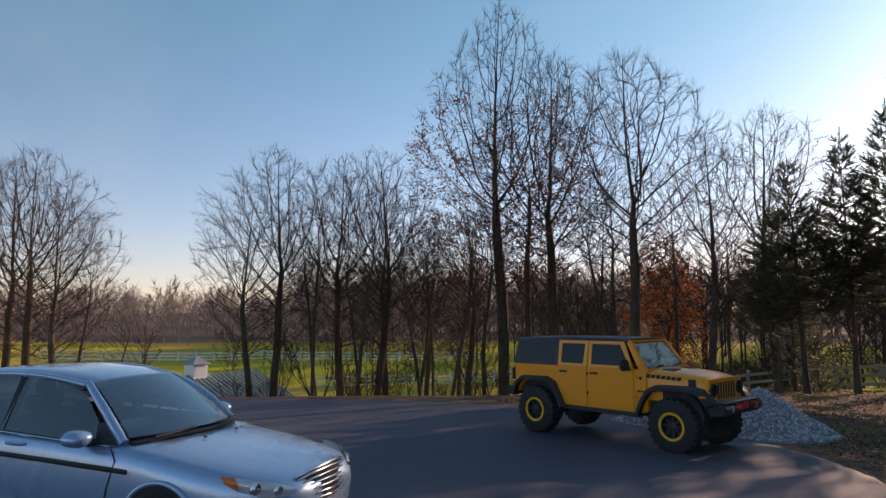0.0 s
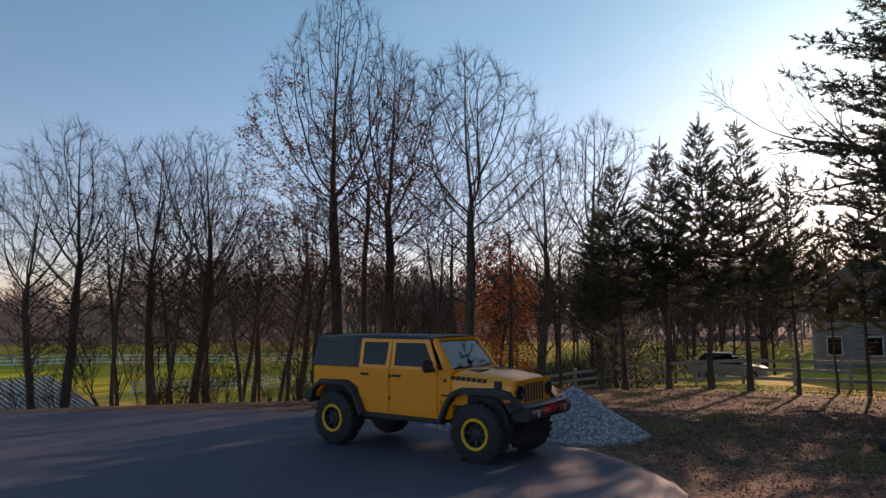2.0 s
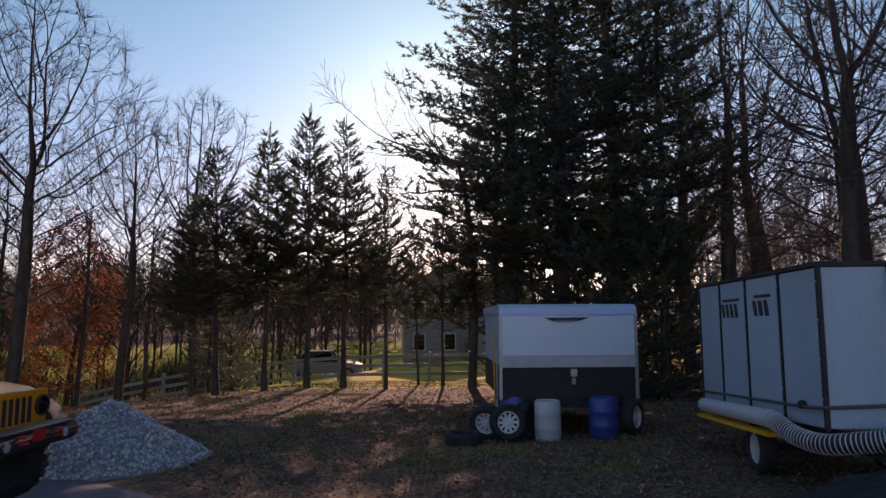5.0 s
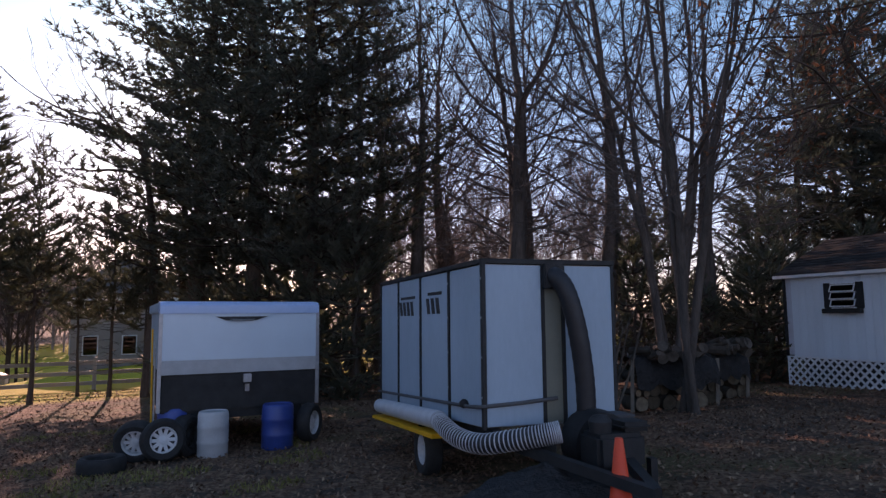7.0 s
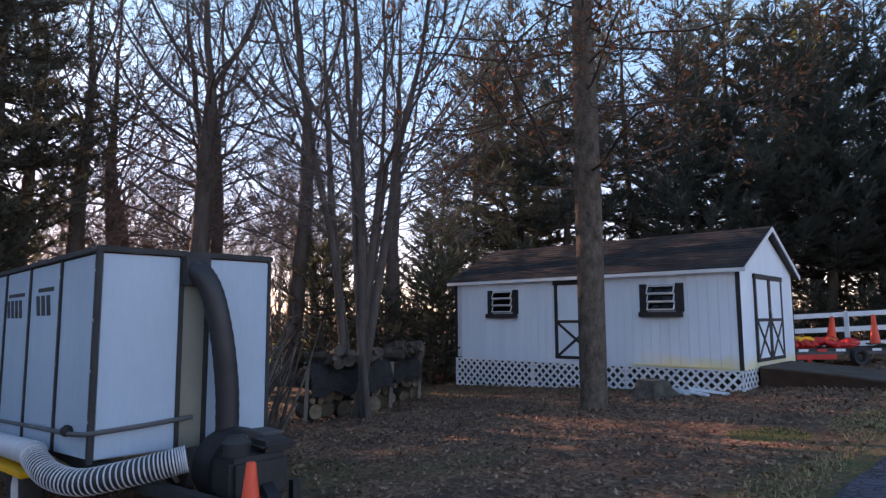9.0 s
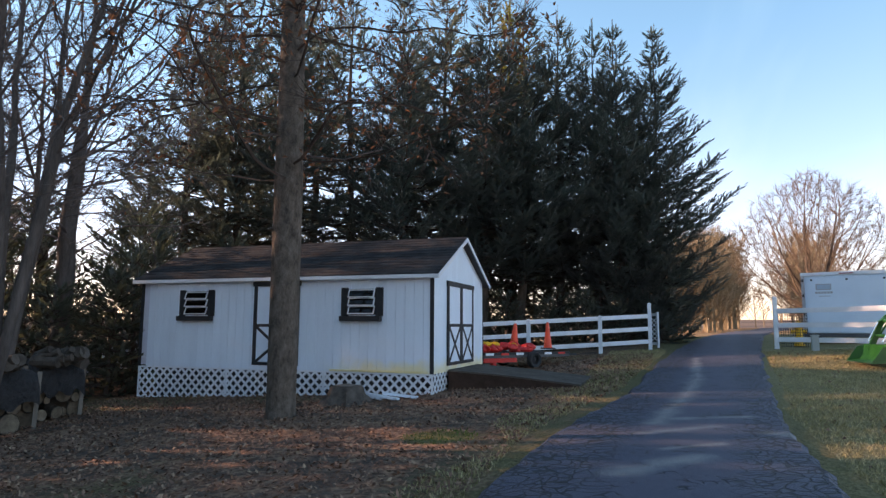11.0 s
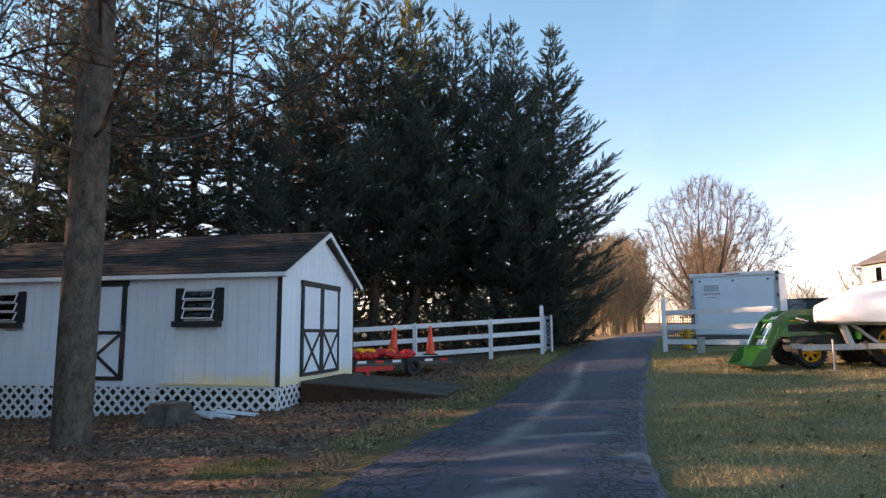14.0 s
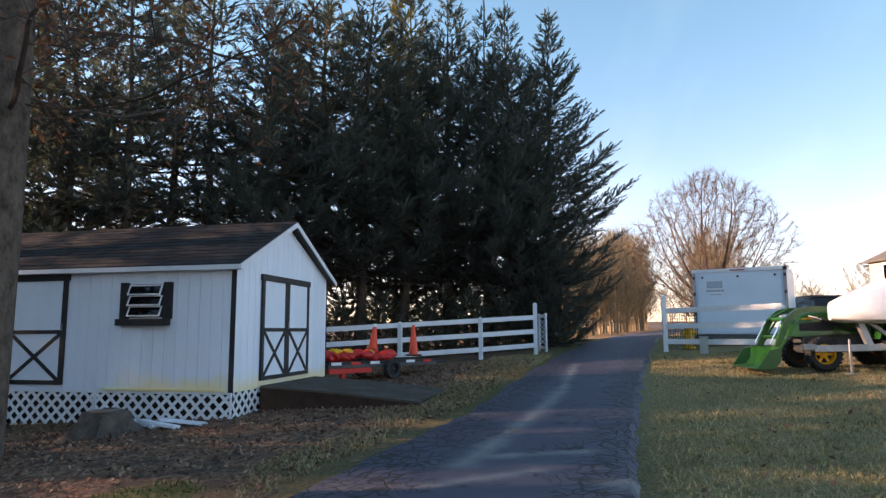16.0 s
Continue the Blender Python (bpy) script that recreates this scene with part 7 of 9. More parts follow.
def log_stack(x, y, turn, width, height, depth, cover, label, seed):
    rng = random.Random(seed)
    st = thing("firewood_stack", label, "firewood", pose(x, y, gz(x, y), 0, 0, turn), group="firewood stacks")
    z, row = 0.0, 0
    while z < height:
        u = 0.0
        top = 0
        while u < width:
            r = rng.choice((0.07, 0.10, 0.13, 0.16, 0.18)) * rng.uniform(0.9, 1.15)
            c = (u + r, rng.uniform(-0.14, 0.06), z + r * rng.uniform(0.8, 1.25))
            q = pose(c[0], c[1], c[2], 90 + rng.uniform(-9, 9), rng.uniform(-9, 9), 0)
            lg = part("log", Shape().turned([(r * 0.96, 0.0), (r, 0.015), (r * 0.97, -depth), (r * 0.9, -depth - 0.01)][0:2] + [(r * 0.97, -depth)], 10, q), M["log_bark"], st, smooth=50)
            part("cut_face", Shape().turned([(r * 0.93, 0.016), (r * 0.4, 0.02), (0.0, 0.018)], 10, q, close=False), M["wood_cut"], lg)
            u += 2 * r * 0.96
            top = max(top, r)
        z += top * 1.55
        row += 1
    if cover:
        s = Shape()
        n = 22
        rows = []
        for i in range(9):
            f = i / 8
            drop = (0.50, 0.24, 0.04)[i] if i < 3 else 0.0
            out = (-0.26, -0.25, -0.18)[i] if i < 3 else -0.10 + (depth + 0.3) * (f - 0.3)
            rows.append([(-0.06 + (width + 0.12) * k / n, out + 0.02 * math.sin(k * 1.1 + i), z + 0.12 + 0.16 * math.sin(math.pi * f) * (0.7 + 0.3 * math.sin(k * 0.8 + seed)) + rng.uniform(-0.02, 0.02) - drop * (1 + 0.12 * math.sin(k * 0.9 + seed))) for k in range(n + 1)])
        s.loft(rows, closed=False)
        part("cover", s, M["sheet_black"], st, "sagging black plastic cover", smooth=60)
    for u in (-0.1, width + 0.1):
        part("stake", Shape().bar((u, -0.1, -0.1), (u + 0.03, -0.12, z + 0.15), 0.07), M["wood_grey"], st)
    # loose pieces on top
    for k in range(20):
        r = rng.uniform(0.05, 0.12)
        q = pose(rng.uniform(0.1, width - 0.1), -0.25 + rng.uniform(-0.15, 0.2), z + 0.22 + rng.uniform(0, 0.16), 90 + rng.uniform(-25, 25), rng.uniform(-25, 25), rng.uniform(-40, 40))
        top_log = part("log", Shape().turned([(r, 0.22), (r, -0.22)], 9, q), M["log_bark"], st)
        part("cut_face", Shape().turned([(r * 0.95, -0.222), (0.0, -0.226)], 9, q, close=False), M["wood_cut"], top_log)
    return st


def build_gravel():
    rng = random.Random(4)
    cx, cy = -5.75, 14.75
    def top(x, y):
        d1 = math.hypot((x - cx) / 1.55, (y - cy) / 1.75)
        d2 = math.hypot((x - cx + 1.7) / 1.7, (y - cy + 0.75) / 1.2)
        h = max(1.02 * max(0, 1 - d1) ** 0.95, 0.62 * max(0, 1 - d2))
        return gz(x, y) - 0.05 + h + 0.05 * noise.noise((x * 2.3, y * 2.3, 1)) * (1 if h > 0 else 0)
    s = Shape()
    n = 70
    xs, ys = np.linspace(cx - 3.6, cx + 1.8, n), np.linspace(cy - 2.2, cy + 2.0, n)
    s.loft([[(x, y, top(x, y)) for y in ys] for x in xs], closed=False)
    heap = part("gravel_heap", s, M["gravel"], None, smooth=70)
    tagged(heap, "heap of grey crushed gravel at the drive's edge", "gravel", kind="stuff")
    st = Shape()
    for _ in range(15000):
        x, y = rng.uniform(cx - 3.6, cx + 1.9), rng.uniform(cy - 2.3, cy + 2.1)
        z = top(x, y)
        if z - gz(x, y) < (-0.03 if rng.random() < 0.12 else 0.01):
            continue
        r = rng.uniform(0.018, 0.045)
        c = [Vector((rng.gauss(0, 1), rng.gauss(0, 1), rng.gauss(0, 1))).normalized() * r * rng.uniform(0.7, 1.2) for _ in range(1)]
        ax = [Vector((1, 0, 0)), Vector((-1, 0, 0)), Vector((0, 1, 0)), Vector((0, -1, 0)), Vector((0, 0, 1)), Vector((0, 0, -1))]
        rot = Euler((rng.uniform(0, 6), rng.uniform(0, 6), rng.uniform(0, 6))).to_matrix()
        o = Vector((x, y, max(z, gz(x, y)) + r * 0.3))
        st.add([o + rot @ (a * r * rng.uniform(0.6, 1.15)) for a in ax], [(0, 2, 4), (2, 1, 4), (1, 3, 4), (3, 0, 4), (2, 0, 5), (1, 2, 5), (3, 1, 5), (0, 3, 5)])
    m, nt, b = nodes_of("gravel_stone", 0.85)
    geo = nt.nodes.new("ShaderNodeNewGeometry")
    nt.links.new(ramp(nt, geo.outputs["Random Per Island"], [(0.0, (0.20, 0.20, 0.22)), (0.5, (0.40, 0.41, 0.44)), (1.0, (0.66, 0.66, 0.70))]), b.inputs["Base Color"])
    stones = part("gravel_stone", st, m, heap, smooth=None)
    tagged(stones, kind="stuff")


build_leaf_vac()
cone_at(4.35, 10.10, gz(4.35, 10.1), 0.76, label="orange traffic cone beside the leaf vacuum")
build_trailer()
loose_wheel(0.30, 16.80, gz(0.3, 16.8) + 0.33, pose(0, 0, 0, 14, 0, -12), "white-rimmed spare wheel leaning against another")
loose_wheel(0.68, 16.62, gz(0.7, 16.6) + 0.33, pose(0, 0, 0, -8, 0, 10), "white-rimmed spare wheel standing by the trailer")
loose_wheel(1.02, 16.9, gz(1.0, 16.9) + 0.33, pose(0, 0, 0, -6, 0, 60), "dark spare wheel turned sideways by the trailer", "trim_plastic")
loose_wheel(-0.12, 16.30, gz(-0.1, 16.3) + 0.10, pose(0, 0, 0, 90, 0, 0), "worn tyre lying flat in the leaves", "trim_plastic")
barrel(1.42, 16.75, 0.72, 0.24, "white_barrel", "dirty white plastic barrel beside the trailer")
barrel(2.45, 16.85, 0.74, 0.26, "blue_barrel", "blue plastic barrel beside the trailer")
barrel(0.82, 17.35, 0.78, 0.26, "blue_barrel", "blue plastic barrel behind the wheels")
loose_wheel(3.02, 17.05, gz(3.0, 17.0) + 0.33, pose(0, 0, 0, 0, 0, 55), "pale-rimmed wheel standing at the trailer's corner")
log_stack(9.1, 15.95, -6, 1.75, 0.75, 0.5, True, "stacked round firewood under a black plastic cover", 12)
log_stack(11.25, 16.35, -4, 0.95, 0.65, 0.5, True, "short firewood stack with a dark cover", 13)
build_gravel()

# leaning sticks beside the firewood
brush = thing("brush_bundle", "bundle of grey sticks leaning beside the firewood", "sticks", pose(7.9, 15.6, gz(7.9, 15.6)))
srng = random.Random(17)
for k in range(26):
    a = (srng.uniform(-0.7, 0.3), srng.uniform(-0.3, 0.4), -0.05)
    b = (a[0] + srng.uniform(0.4, 1.5), a[1] + srng.uniform(-0.2, 0.7), srng.uniform(1.0, 2.3))
    mid_p = tuple((p + q) / 2 + srng.uniform(-0.1, 0.1) for p, q in zip(a, b))
    part("stick", Shape().tube(curve([a, mid_p, b], 5), [0.034, 0.030, 0.026, 0.020, 0.014, 0.008], 5), M["log_bark"], brush, smooth=60)

# stump and boards before the shed
stump = thing("tree_stump", "old grey tree stump among the leaves", "stump", pose(13.75, 11.35, gz(13.75, 11.35)))
rings = []
for z, r in ((-0.1, 0.58), (0.04, 0.44), (0.14, 0.33), (0.27, 0.29), (0.30, 0.25)):
    rings.append([(r * (1 + 0.16 * math.sin(5 * a + 1) + 0.08 * math.sin(9 * a)) * math.cos(a), r * (1 + 0.16 * math.sin(5 * a + 1)) * math.sin(a), z + 0.02 * math.sin(3 * a)) for a in np.linspace(0, 2 * math.pi, 25)[:-1]])
part("bole", Shape().loft(rings), M["log_bark"], stump, smooth=50)
part("cut_face", Shape().turned([(0.24, 0.305), (0.1, 0.31), (0.0, 0.31)], 20, close=False), M["wood_grey"], stump)
for k, (x, y, a) in enumerate(((14.1, 10.75, 80), (14.25, 10.45, 95), (14.2, 11.1, 70))):
    b = part("white_board", Shape().box((-0.35, -0.06, 0), (0.35, 0.06, 0.05)), M["white_board"], None, bevel=0.005)
    b.matrix_world = pose(x, y, gz(x, y) + 0.02, 4, -5, a)
    tagged(b, "short white board lying in the leaves", "board", "boards by the shed")


def rail_fence(name, label, posts, heights, mat, rails=3, post_w=0.12, rail_h=0.14, group="", skip=()):
    """Posts with straight rails between; posts: (x, y), heights over ground."""
    f = thing(name, label, "fence", group=group)
    for i, ((x, y), h) in enumerate(zip(posts, heights)):
        z = gz(x, y)
        p = part("post", Shape().box((x - post_w / 2, y - post_w / 2, z - 0.1), (x + post_w / 2, y + post_w / 2, z + h)), mat, f, bevel=0.006)
        w = post_w / 2 + 0.012
        part("post_cap", Shape().add([(x - w, y - w, z + h), (x + w, y - w, z + h), (x + w, y + w, z + h), (x - w, y + w, z + h), (x, y, z + h + 0.05)], [(3, 2, 1, 0), (0, 1, 4), (1, 2, 4), (2, 3, 4), (3, 0, 4)]), mat, p, smooth=None)
    for i, ((x0, y0), (x1, y1)) in enumerate(zip(posts[:-1], posts[1:])):
        if i in skip:
            continue
        for k in range(rails):
            zz = 0.22 + k * (0.86 / max(rails - 1, 1))
            part("rail", Shape().bar((x0, y0, gz(x0, y0) + zz + 0.06), (x1, y1, gz(x1, y1) + zz + 0.06), 0.045, rail_h), mat, f, bevel=0.004)
    return f


gate = [(25.92, 6.10), (24.87, 7.66), (23.82, 9.87), (22.9, 12.0), (22.0, 14.2), (21.1, 16.4), (20.2, 18.6)]
rail_fence("white_fence", "white vinyl three-rail fence behind the shed", gate, [1.55, 1.2, 1.2, 1.2, 1.2, 1.2, 1.2], M["white_plastic"], group="white fences by the lane")
# narrow gate folded back behind the end post
gp = thing("lattice_gate", "narrow white lattice gate folded back behind the end post", "gate", pose(27.3, 5.85, gz(27.3, 5.85), 0, 0, 24))
for u in (0.0, 0.62):
    part("stile", Shape().box((u - 0.05, -0.03, -0.05), (u + 0.05, 0.03, 1.25)), M["white_plastic"], gp, bevel=0.006)
for z in (0.12, 1.16):
    part("rail", Shape().box((0.05, -0.025, z - 0.05), (0.57, 0.025, z + 0.05)), M["white_plastic"], gp, bevel=0.006)
for k in range(5):
    for sl in (-1, 1):
        part("lattice_bar", Shape().bar((0.06, 0.012 * sl, 0.32 + 0.16 * k - 0.1 * sl), (0.56, 0.012 * sl, 0.32 + 0.16 * k + 0.1 * sl), 0.014, 0.03), M["white_plastic"], gp)


# ---- along the lane ----
rail_fence("white_fence", "white vinyl three-rail fence beside the lane", [(24.8, 2.4), (22.4, 0.0)], [1.55, 1.12], M["white_plastic"], group="white fences by the lane")
ped = thing("utility_pedestal", "pale green metal utility pedestal by the fence", "utility box", pose(23.6, 1.6, gz(23.6, 1.6)))
part("cabinet", Shape().box((-0.09, -0.09, -0.05), (0.09, 0.09, 0.40)), M["roof_rib"], ped, bevel=0.012)
part("cap", Shape().box((-0.105, -0.105, 0.40), (0.105, 0.105, 0.44)), M["roof_rib"], ped, bevel=0.01)
mesh_gate = thing("mesh_panel", "black wire mesh panel behind the white fence", "mesh panel", pose(25.2, 1.9, gz(25.2, 1.9), 0, 0, 60))
for k in range(14):
    part("wire", Shape().bar((-0.45 + 0.07 * k, 0, 0.0), (-0.45 + 0.07 * k, 0, 1.15), 0.012), M["black_paint"], mesh_gate, smooth=None)
for k in range(14):
    part("wire", Shape().bar((-0.47, 0, 0.03 + 0.085 * k), (0.48, 0, 0.03 + 0.085 * k), 0.012), M["black_paint"], mesh_gate, smooth=None)
hyd = thing("hydrant", "yellow hydrant behind the white fence", "hydrant", pose(25.85, 1.6, gz(25.85, 1.6)))
part("barrel", Shape().turned([(0.16, 0.0), (0.16, 0.06), (0.11, 0.08), (0.11, 0.55), (0.14, 0.58), (0.14, 0.64), (0.10, 0.72), (0.03, 0.78), (0.0, 0.80)], 20), M["yellow"], hyd, smooth=40)
for s_ in (-1, 1):
    part("nozzle", Shape().turned([(0.055, 0.0), (0.055, 0.17), (0.07, 0.18), (0.07, 0.22), (0.0, 0.23)], 14, pose(0, 0, 0.45, 90 * s_, 0, 0)), M["yellow"], hyd, smooth=40)


def build_cargo():
    t = thing("cargo_trailer", "white enclosed cargo trailer behind the fence", "trailer", pose(26.76, 1.28, gz(26.3, 0.1), 0, 0, -111))
    W, H, L = 2.6, 2.29, 2.4
    part("box", Shape().box((0, 0.02, 0.30), (W, L, H)), M["white_shiny"], t, bevel=0.03)
    part("rear_door", Shape().box((0.14, -0.02, 0.34), (W - 0.14, 0.02, H - 0.16)), M["white_shiny"], t, bevel=0.008)
    for x in (0.0, W - 0.09):
        p = part("corner_post", Shape().box((x, -0.03, 0.22), (x + 0.09, 0.03, H)), M["galv"], t, bevel=0.008)
        for z in (0.55, 0.9, 1.5, 2.0):
            part("hinge", Shape().box((x + 0.02, -0.055, z), (x + 0.08, -0.028, z + 0.09)), M["trim_plastic"], p, bevel=0.006)
    part("top_rail", Shape().box((-0.01, -0.035, H - 0.10), (W + 0.01, 0.03, H + 0.01)), M["white_plastic"], t, bevel=0.01)
    part("corner_cap", Shape().box((W - 0.10, -0.04, H - 0.12), (W + 0.015, 0.1, H + 0.015)), M["trim_plastic"], t, bevel=0.015)
    part("bar_light", Shape().box((1.1, -0.05, H - 0.065), (1.5, -0.034, H - 0.035)), M["red_lens"], t)
    for x in (0.3, 1.3, 2.3):
        part("marker_light", Shape().turned([(0.035, 0.0), (0.03, 0.02), (0.0, 0.025)], 12, pose(x, -0.022, H - 0.24, 90, 0, 0)), M["trim_plastic"], t)
    part("bumper", Shape().box((0, -0.06, 0.20), (W, 0.08, 0.32)), M["dark_panel"], t, bevel=0.01)
    lab = part("emblem_plate", Shape().box((0.42, -0.026, 1.72), (0.86, -0.021, 1.92)), M["grey_panel"], t)
    part("emblem_field", Shape().box((0.45, -0.030, 1.745), (0.83, -0.0265, 1.895)), M["shaded_white_panel"], lab)
    bars(t, lambda u, v, o: (0.40 + u, -0.021 - o, 1.60 + v), 6, 0.065, 0.07, 0.02, M["grey_panel"], 0.004)
    bars(t, lambda u, v, o: (0.50 + u, -0.021 - o, 1.51 + v), 1, 0.32, 0.022, 0.0, M["grey_panel"], 0.004)
    for x in (0.25, W - 0.25):
        wheel(t, pose(x, 1.2, 0.32, 0, 0, 90 if x > 1 else -90), 0.33, 0.2, 0.19, M["rim_white"], lugs=False)


def build_tractor():
    x, y = 18.9, -0.22
    t = thing("tractor", "green compact tractor with front loader and yellow rims", "tractor", pose(x, y, gz(x, y) - 0.03, 0, 0, 96) @ Matrix.Scale(0.9, 4))
    # local x forward
    hood = []
    for px, hw, z0, z1 in ((0.12, 0.30, 0.72, 1.30), (0.5, 0.30, 0.70, 1.27), (0.95, 0.28, 0.68, 1.19), (1.25, 0.25, 0.66, 1.10), (1.38, 0.19, 0.68, 1.0)):
        hood.append([(px, -hw, z0), (px, -hw, z1 - 0.14), (px, -hw * 0.8, z1 - 0.03), (px, 0, z1), (px, hw * 0.8, z1 - 0.03), (px, hw, z1 - 0.14), (px, hw, z0)])
    hd = part("hood", Shape().loft(hood), M["green_paint"], t, smooth=50)
    for s in (-1, 1):
        part("hood_stripe", flat(Shape(), [(0.15, s * 0.303, 1.10), (1.15, s * 0.268, 1.00), (1.15, s * 0.268, 1.035), (0.15, s * 0.303, 1.155)], 0.006, (0, s, 0)), M["yellow"], hd)
        part("side_grille", flat(Shape(), [(0.55, s * 0.298, 0.78), (1.2, s * 0.262, 0.78), (1.2, s * 0.262, 0.93), (0.55, s * 0.298, 0.98)], 0.006, (0, s, 0)), M["trim_plastic"], hd)
        # fenders
        ring = []
        for a in np.linspace(0.1, 2.2, 9):
            c = Vector((-0.72 + 0.68 * math.cos(a), 0, 0.56 + 0.66 * math.sin(a)))
            ring.append([c + Vector((0, s * 0.34, 0)), c + Vector((0, s * 0.80, 0)), c * 0.985 + Vector((0, s * 0.80, 0)), c * 0.985 + Vector((0, s * 0.34, 0))])
        part("fender", Shape().loft(ring), M["green_paint"], t, smooth=50)
        wheel(t, pose(0.92, s * 0.58, 0.33, 0, 0, 0 if s < 0 else 180), 0.33, 0.24, 0.20, M["yellow"], name="front_wheel", spokes=6, dish=0.06)
        wheel(t, pose(-0.72, s * 0.62, 0.55, 0, 0, 0 if s < 0 else 180), 0.55, 0.34, 0.32, M["yellow"], name="rear_wheel", spokes=6, dish=0.10)
        # loader arm and hydraulics
        arm = curve([(-0.05, s * 0.46, 1.10), (0.60, s * 0.46, 1.20), (1.22, s * 0.46, 1.19), (1.50, s * 0.46, 0.98), (1.66, s * 0.46, 0.62), (1.80, s * 0.46, 0.28)], 14)
        rings = []
        for i, p in enumerate(arm):
            d = (arm[min(i + 1, 14)] - arm[max(i - 1, 0)]).normalized()
            u = d.cross(Vector((0, 1, 0)))
            rings.append([p + u * 0.058 + Vector((0, 0.035, 0)), p + u * 0.058 - Vector((0, 0.035, 0)), p - u * 0.058 - Vector((0, 0.035, 0)), p - u * 0.058 + Vector((0, 0.035, 0))])
        la = part("loader_arm", Shape().loft(rings), M["green_paint"], t)
        part("loader_mast", Shape().bar((0.0, s * 0.40, 0.45), (-0.05, s * 0.42, 1.2), 0.12, 0.10), M["green_paint"], la)
        part("cylinder", Shape().tube([(0.1, s * 0.46, 0.75), (0.85, s * 0.46, 1.0)], 0.035, 10), M["black_paint"], la)
        part("piston", Shape().tube([(0.85, s * 0.46, 1.0), (1.1, s * 0.46, 1.08)], 0.018, 8), M["chrome"], la)
        part("cylinder", Shape().tube([(1.1, s * 0.40, 1.26), (1.60, s * 0.40, 0.98)], 0.03, 10), M["green_paint"], la)
        part("piston", Shape().tube([(1.60, s * 0.40, 0.98), (1.84, s * 0.40, 0.52)], 0.018, 8), M["chrome"], la)
        part("link", Shape().bar((1.30, s * 0.52, 1.05), (1.74, s * 0.52, 0.36), 0.04), M["green_paint"], la)
    part("cross_tube", Shape().tube([(1.46, -0.46, 1.02), (1.46, 0.46, 1.02)], 0.045, 10), M["green_paint"], t)
    part("cross_tube", Shape().tube([(1.64, -0.46, 0.66), (1.64, 0.46, 0.66)], 0.035, 10), M["green_paint"], t)
    bk = [(1.74, 0.46), (1.78, 0.18), (1.90, 0.05), (2.22, 0.03), (2.25, 0.05), (1.95, 0.09), (1.86, 0.2), (1.82, 0.46)]
    b = part("bucket", Shape().extrude(bk, -0.72, 0.72, "y"), M["green_paint"], t)
    for s in (-1, 1):
        part("bucket_side", Shape().extrude([(1.76, 0.46), (1.80, 0.16), (1.91, 0.05), (2.23, 0.04), (1.98, 0.40)], s * 0.72 - 0.012, s * 0.72 + 0.012, "y"), M["green_paint"], b)
    part("engine_block", Shape().box((-0.6, -0.22, 0.35), (1.15, 0.22, 0.75)), M["dark_panel"], t, bevel=0.03)
    part("axle", Shape().tube([(0.92, -0.5, 0.36), (0.92, 0.5, 0.36)], 0.05, 8), M["dark_panel"], t)
    part("rear_axle", Shape().tube([(-0.72, -0.55, 0.55), (-0.72, 0.55, 0.55)], 0.10, 10), M["green_paint"], t)
    seat = part("seat", Shape().box((-0.85, -0.22, 0.95), (-0.45, 0.22, 1.05)).box((-0.92, -0.22, 1.05), (-0.82, 0.22, 1.40)), M["yellow"], t, bevel=0.03)
    part("steering_wheel", Shape().turned([(0.16, -0.012), (0.18, 0.0), (0.16, 0.012)], 20, pose(-0.1, 0, 1.38, 0, -25, 0), close=False), M["trim_plastic"], t)
    part("steering_column", Shape().bar((-0.1, 0, 1.36), (0.05, 0, 1.1), 0.05), M["trim_plastic"], t)
    for s in (-1, 1):
        part("roll_bar", Shape().bar((-1.0, s * 0.38, 0.8), (-1.02, s * 0.38, 1.9), 0.06), M["dark_panel"], t)
    part("roll_bar", Shape().bar((-1.02, -0.40, 1.9), (-1.02, 0.40, 1.9), 0.06), M["dark_panel"], t)


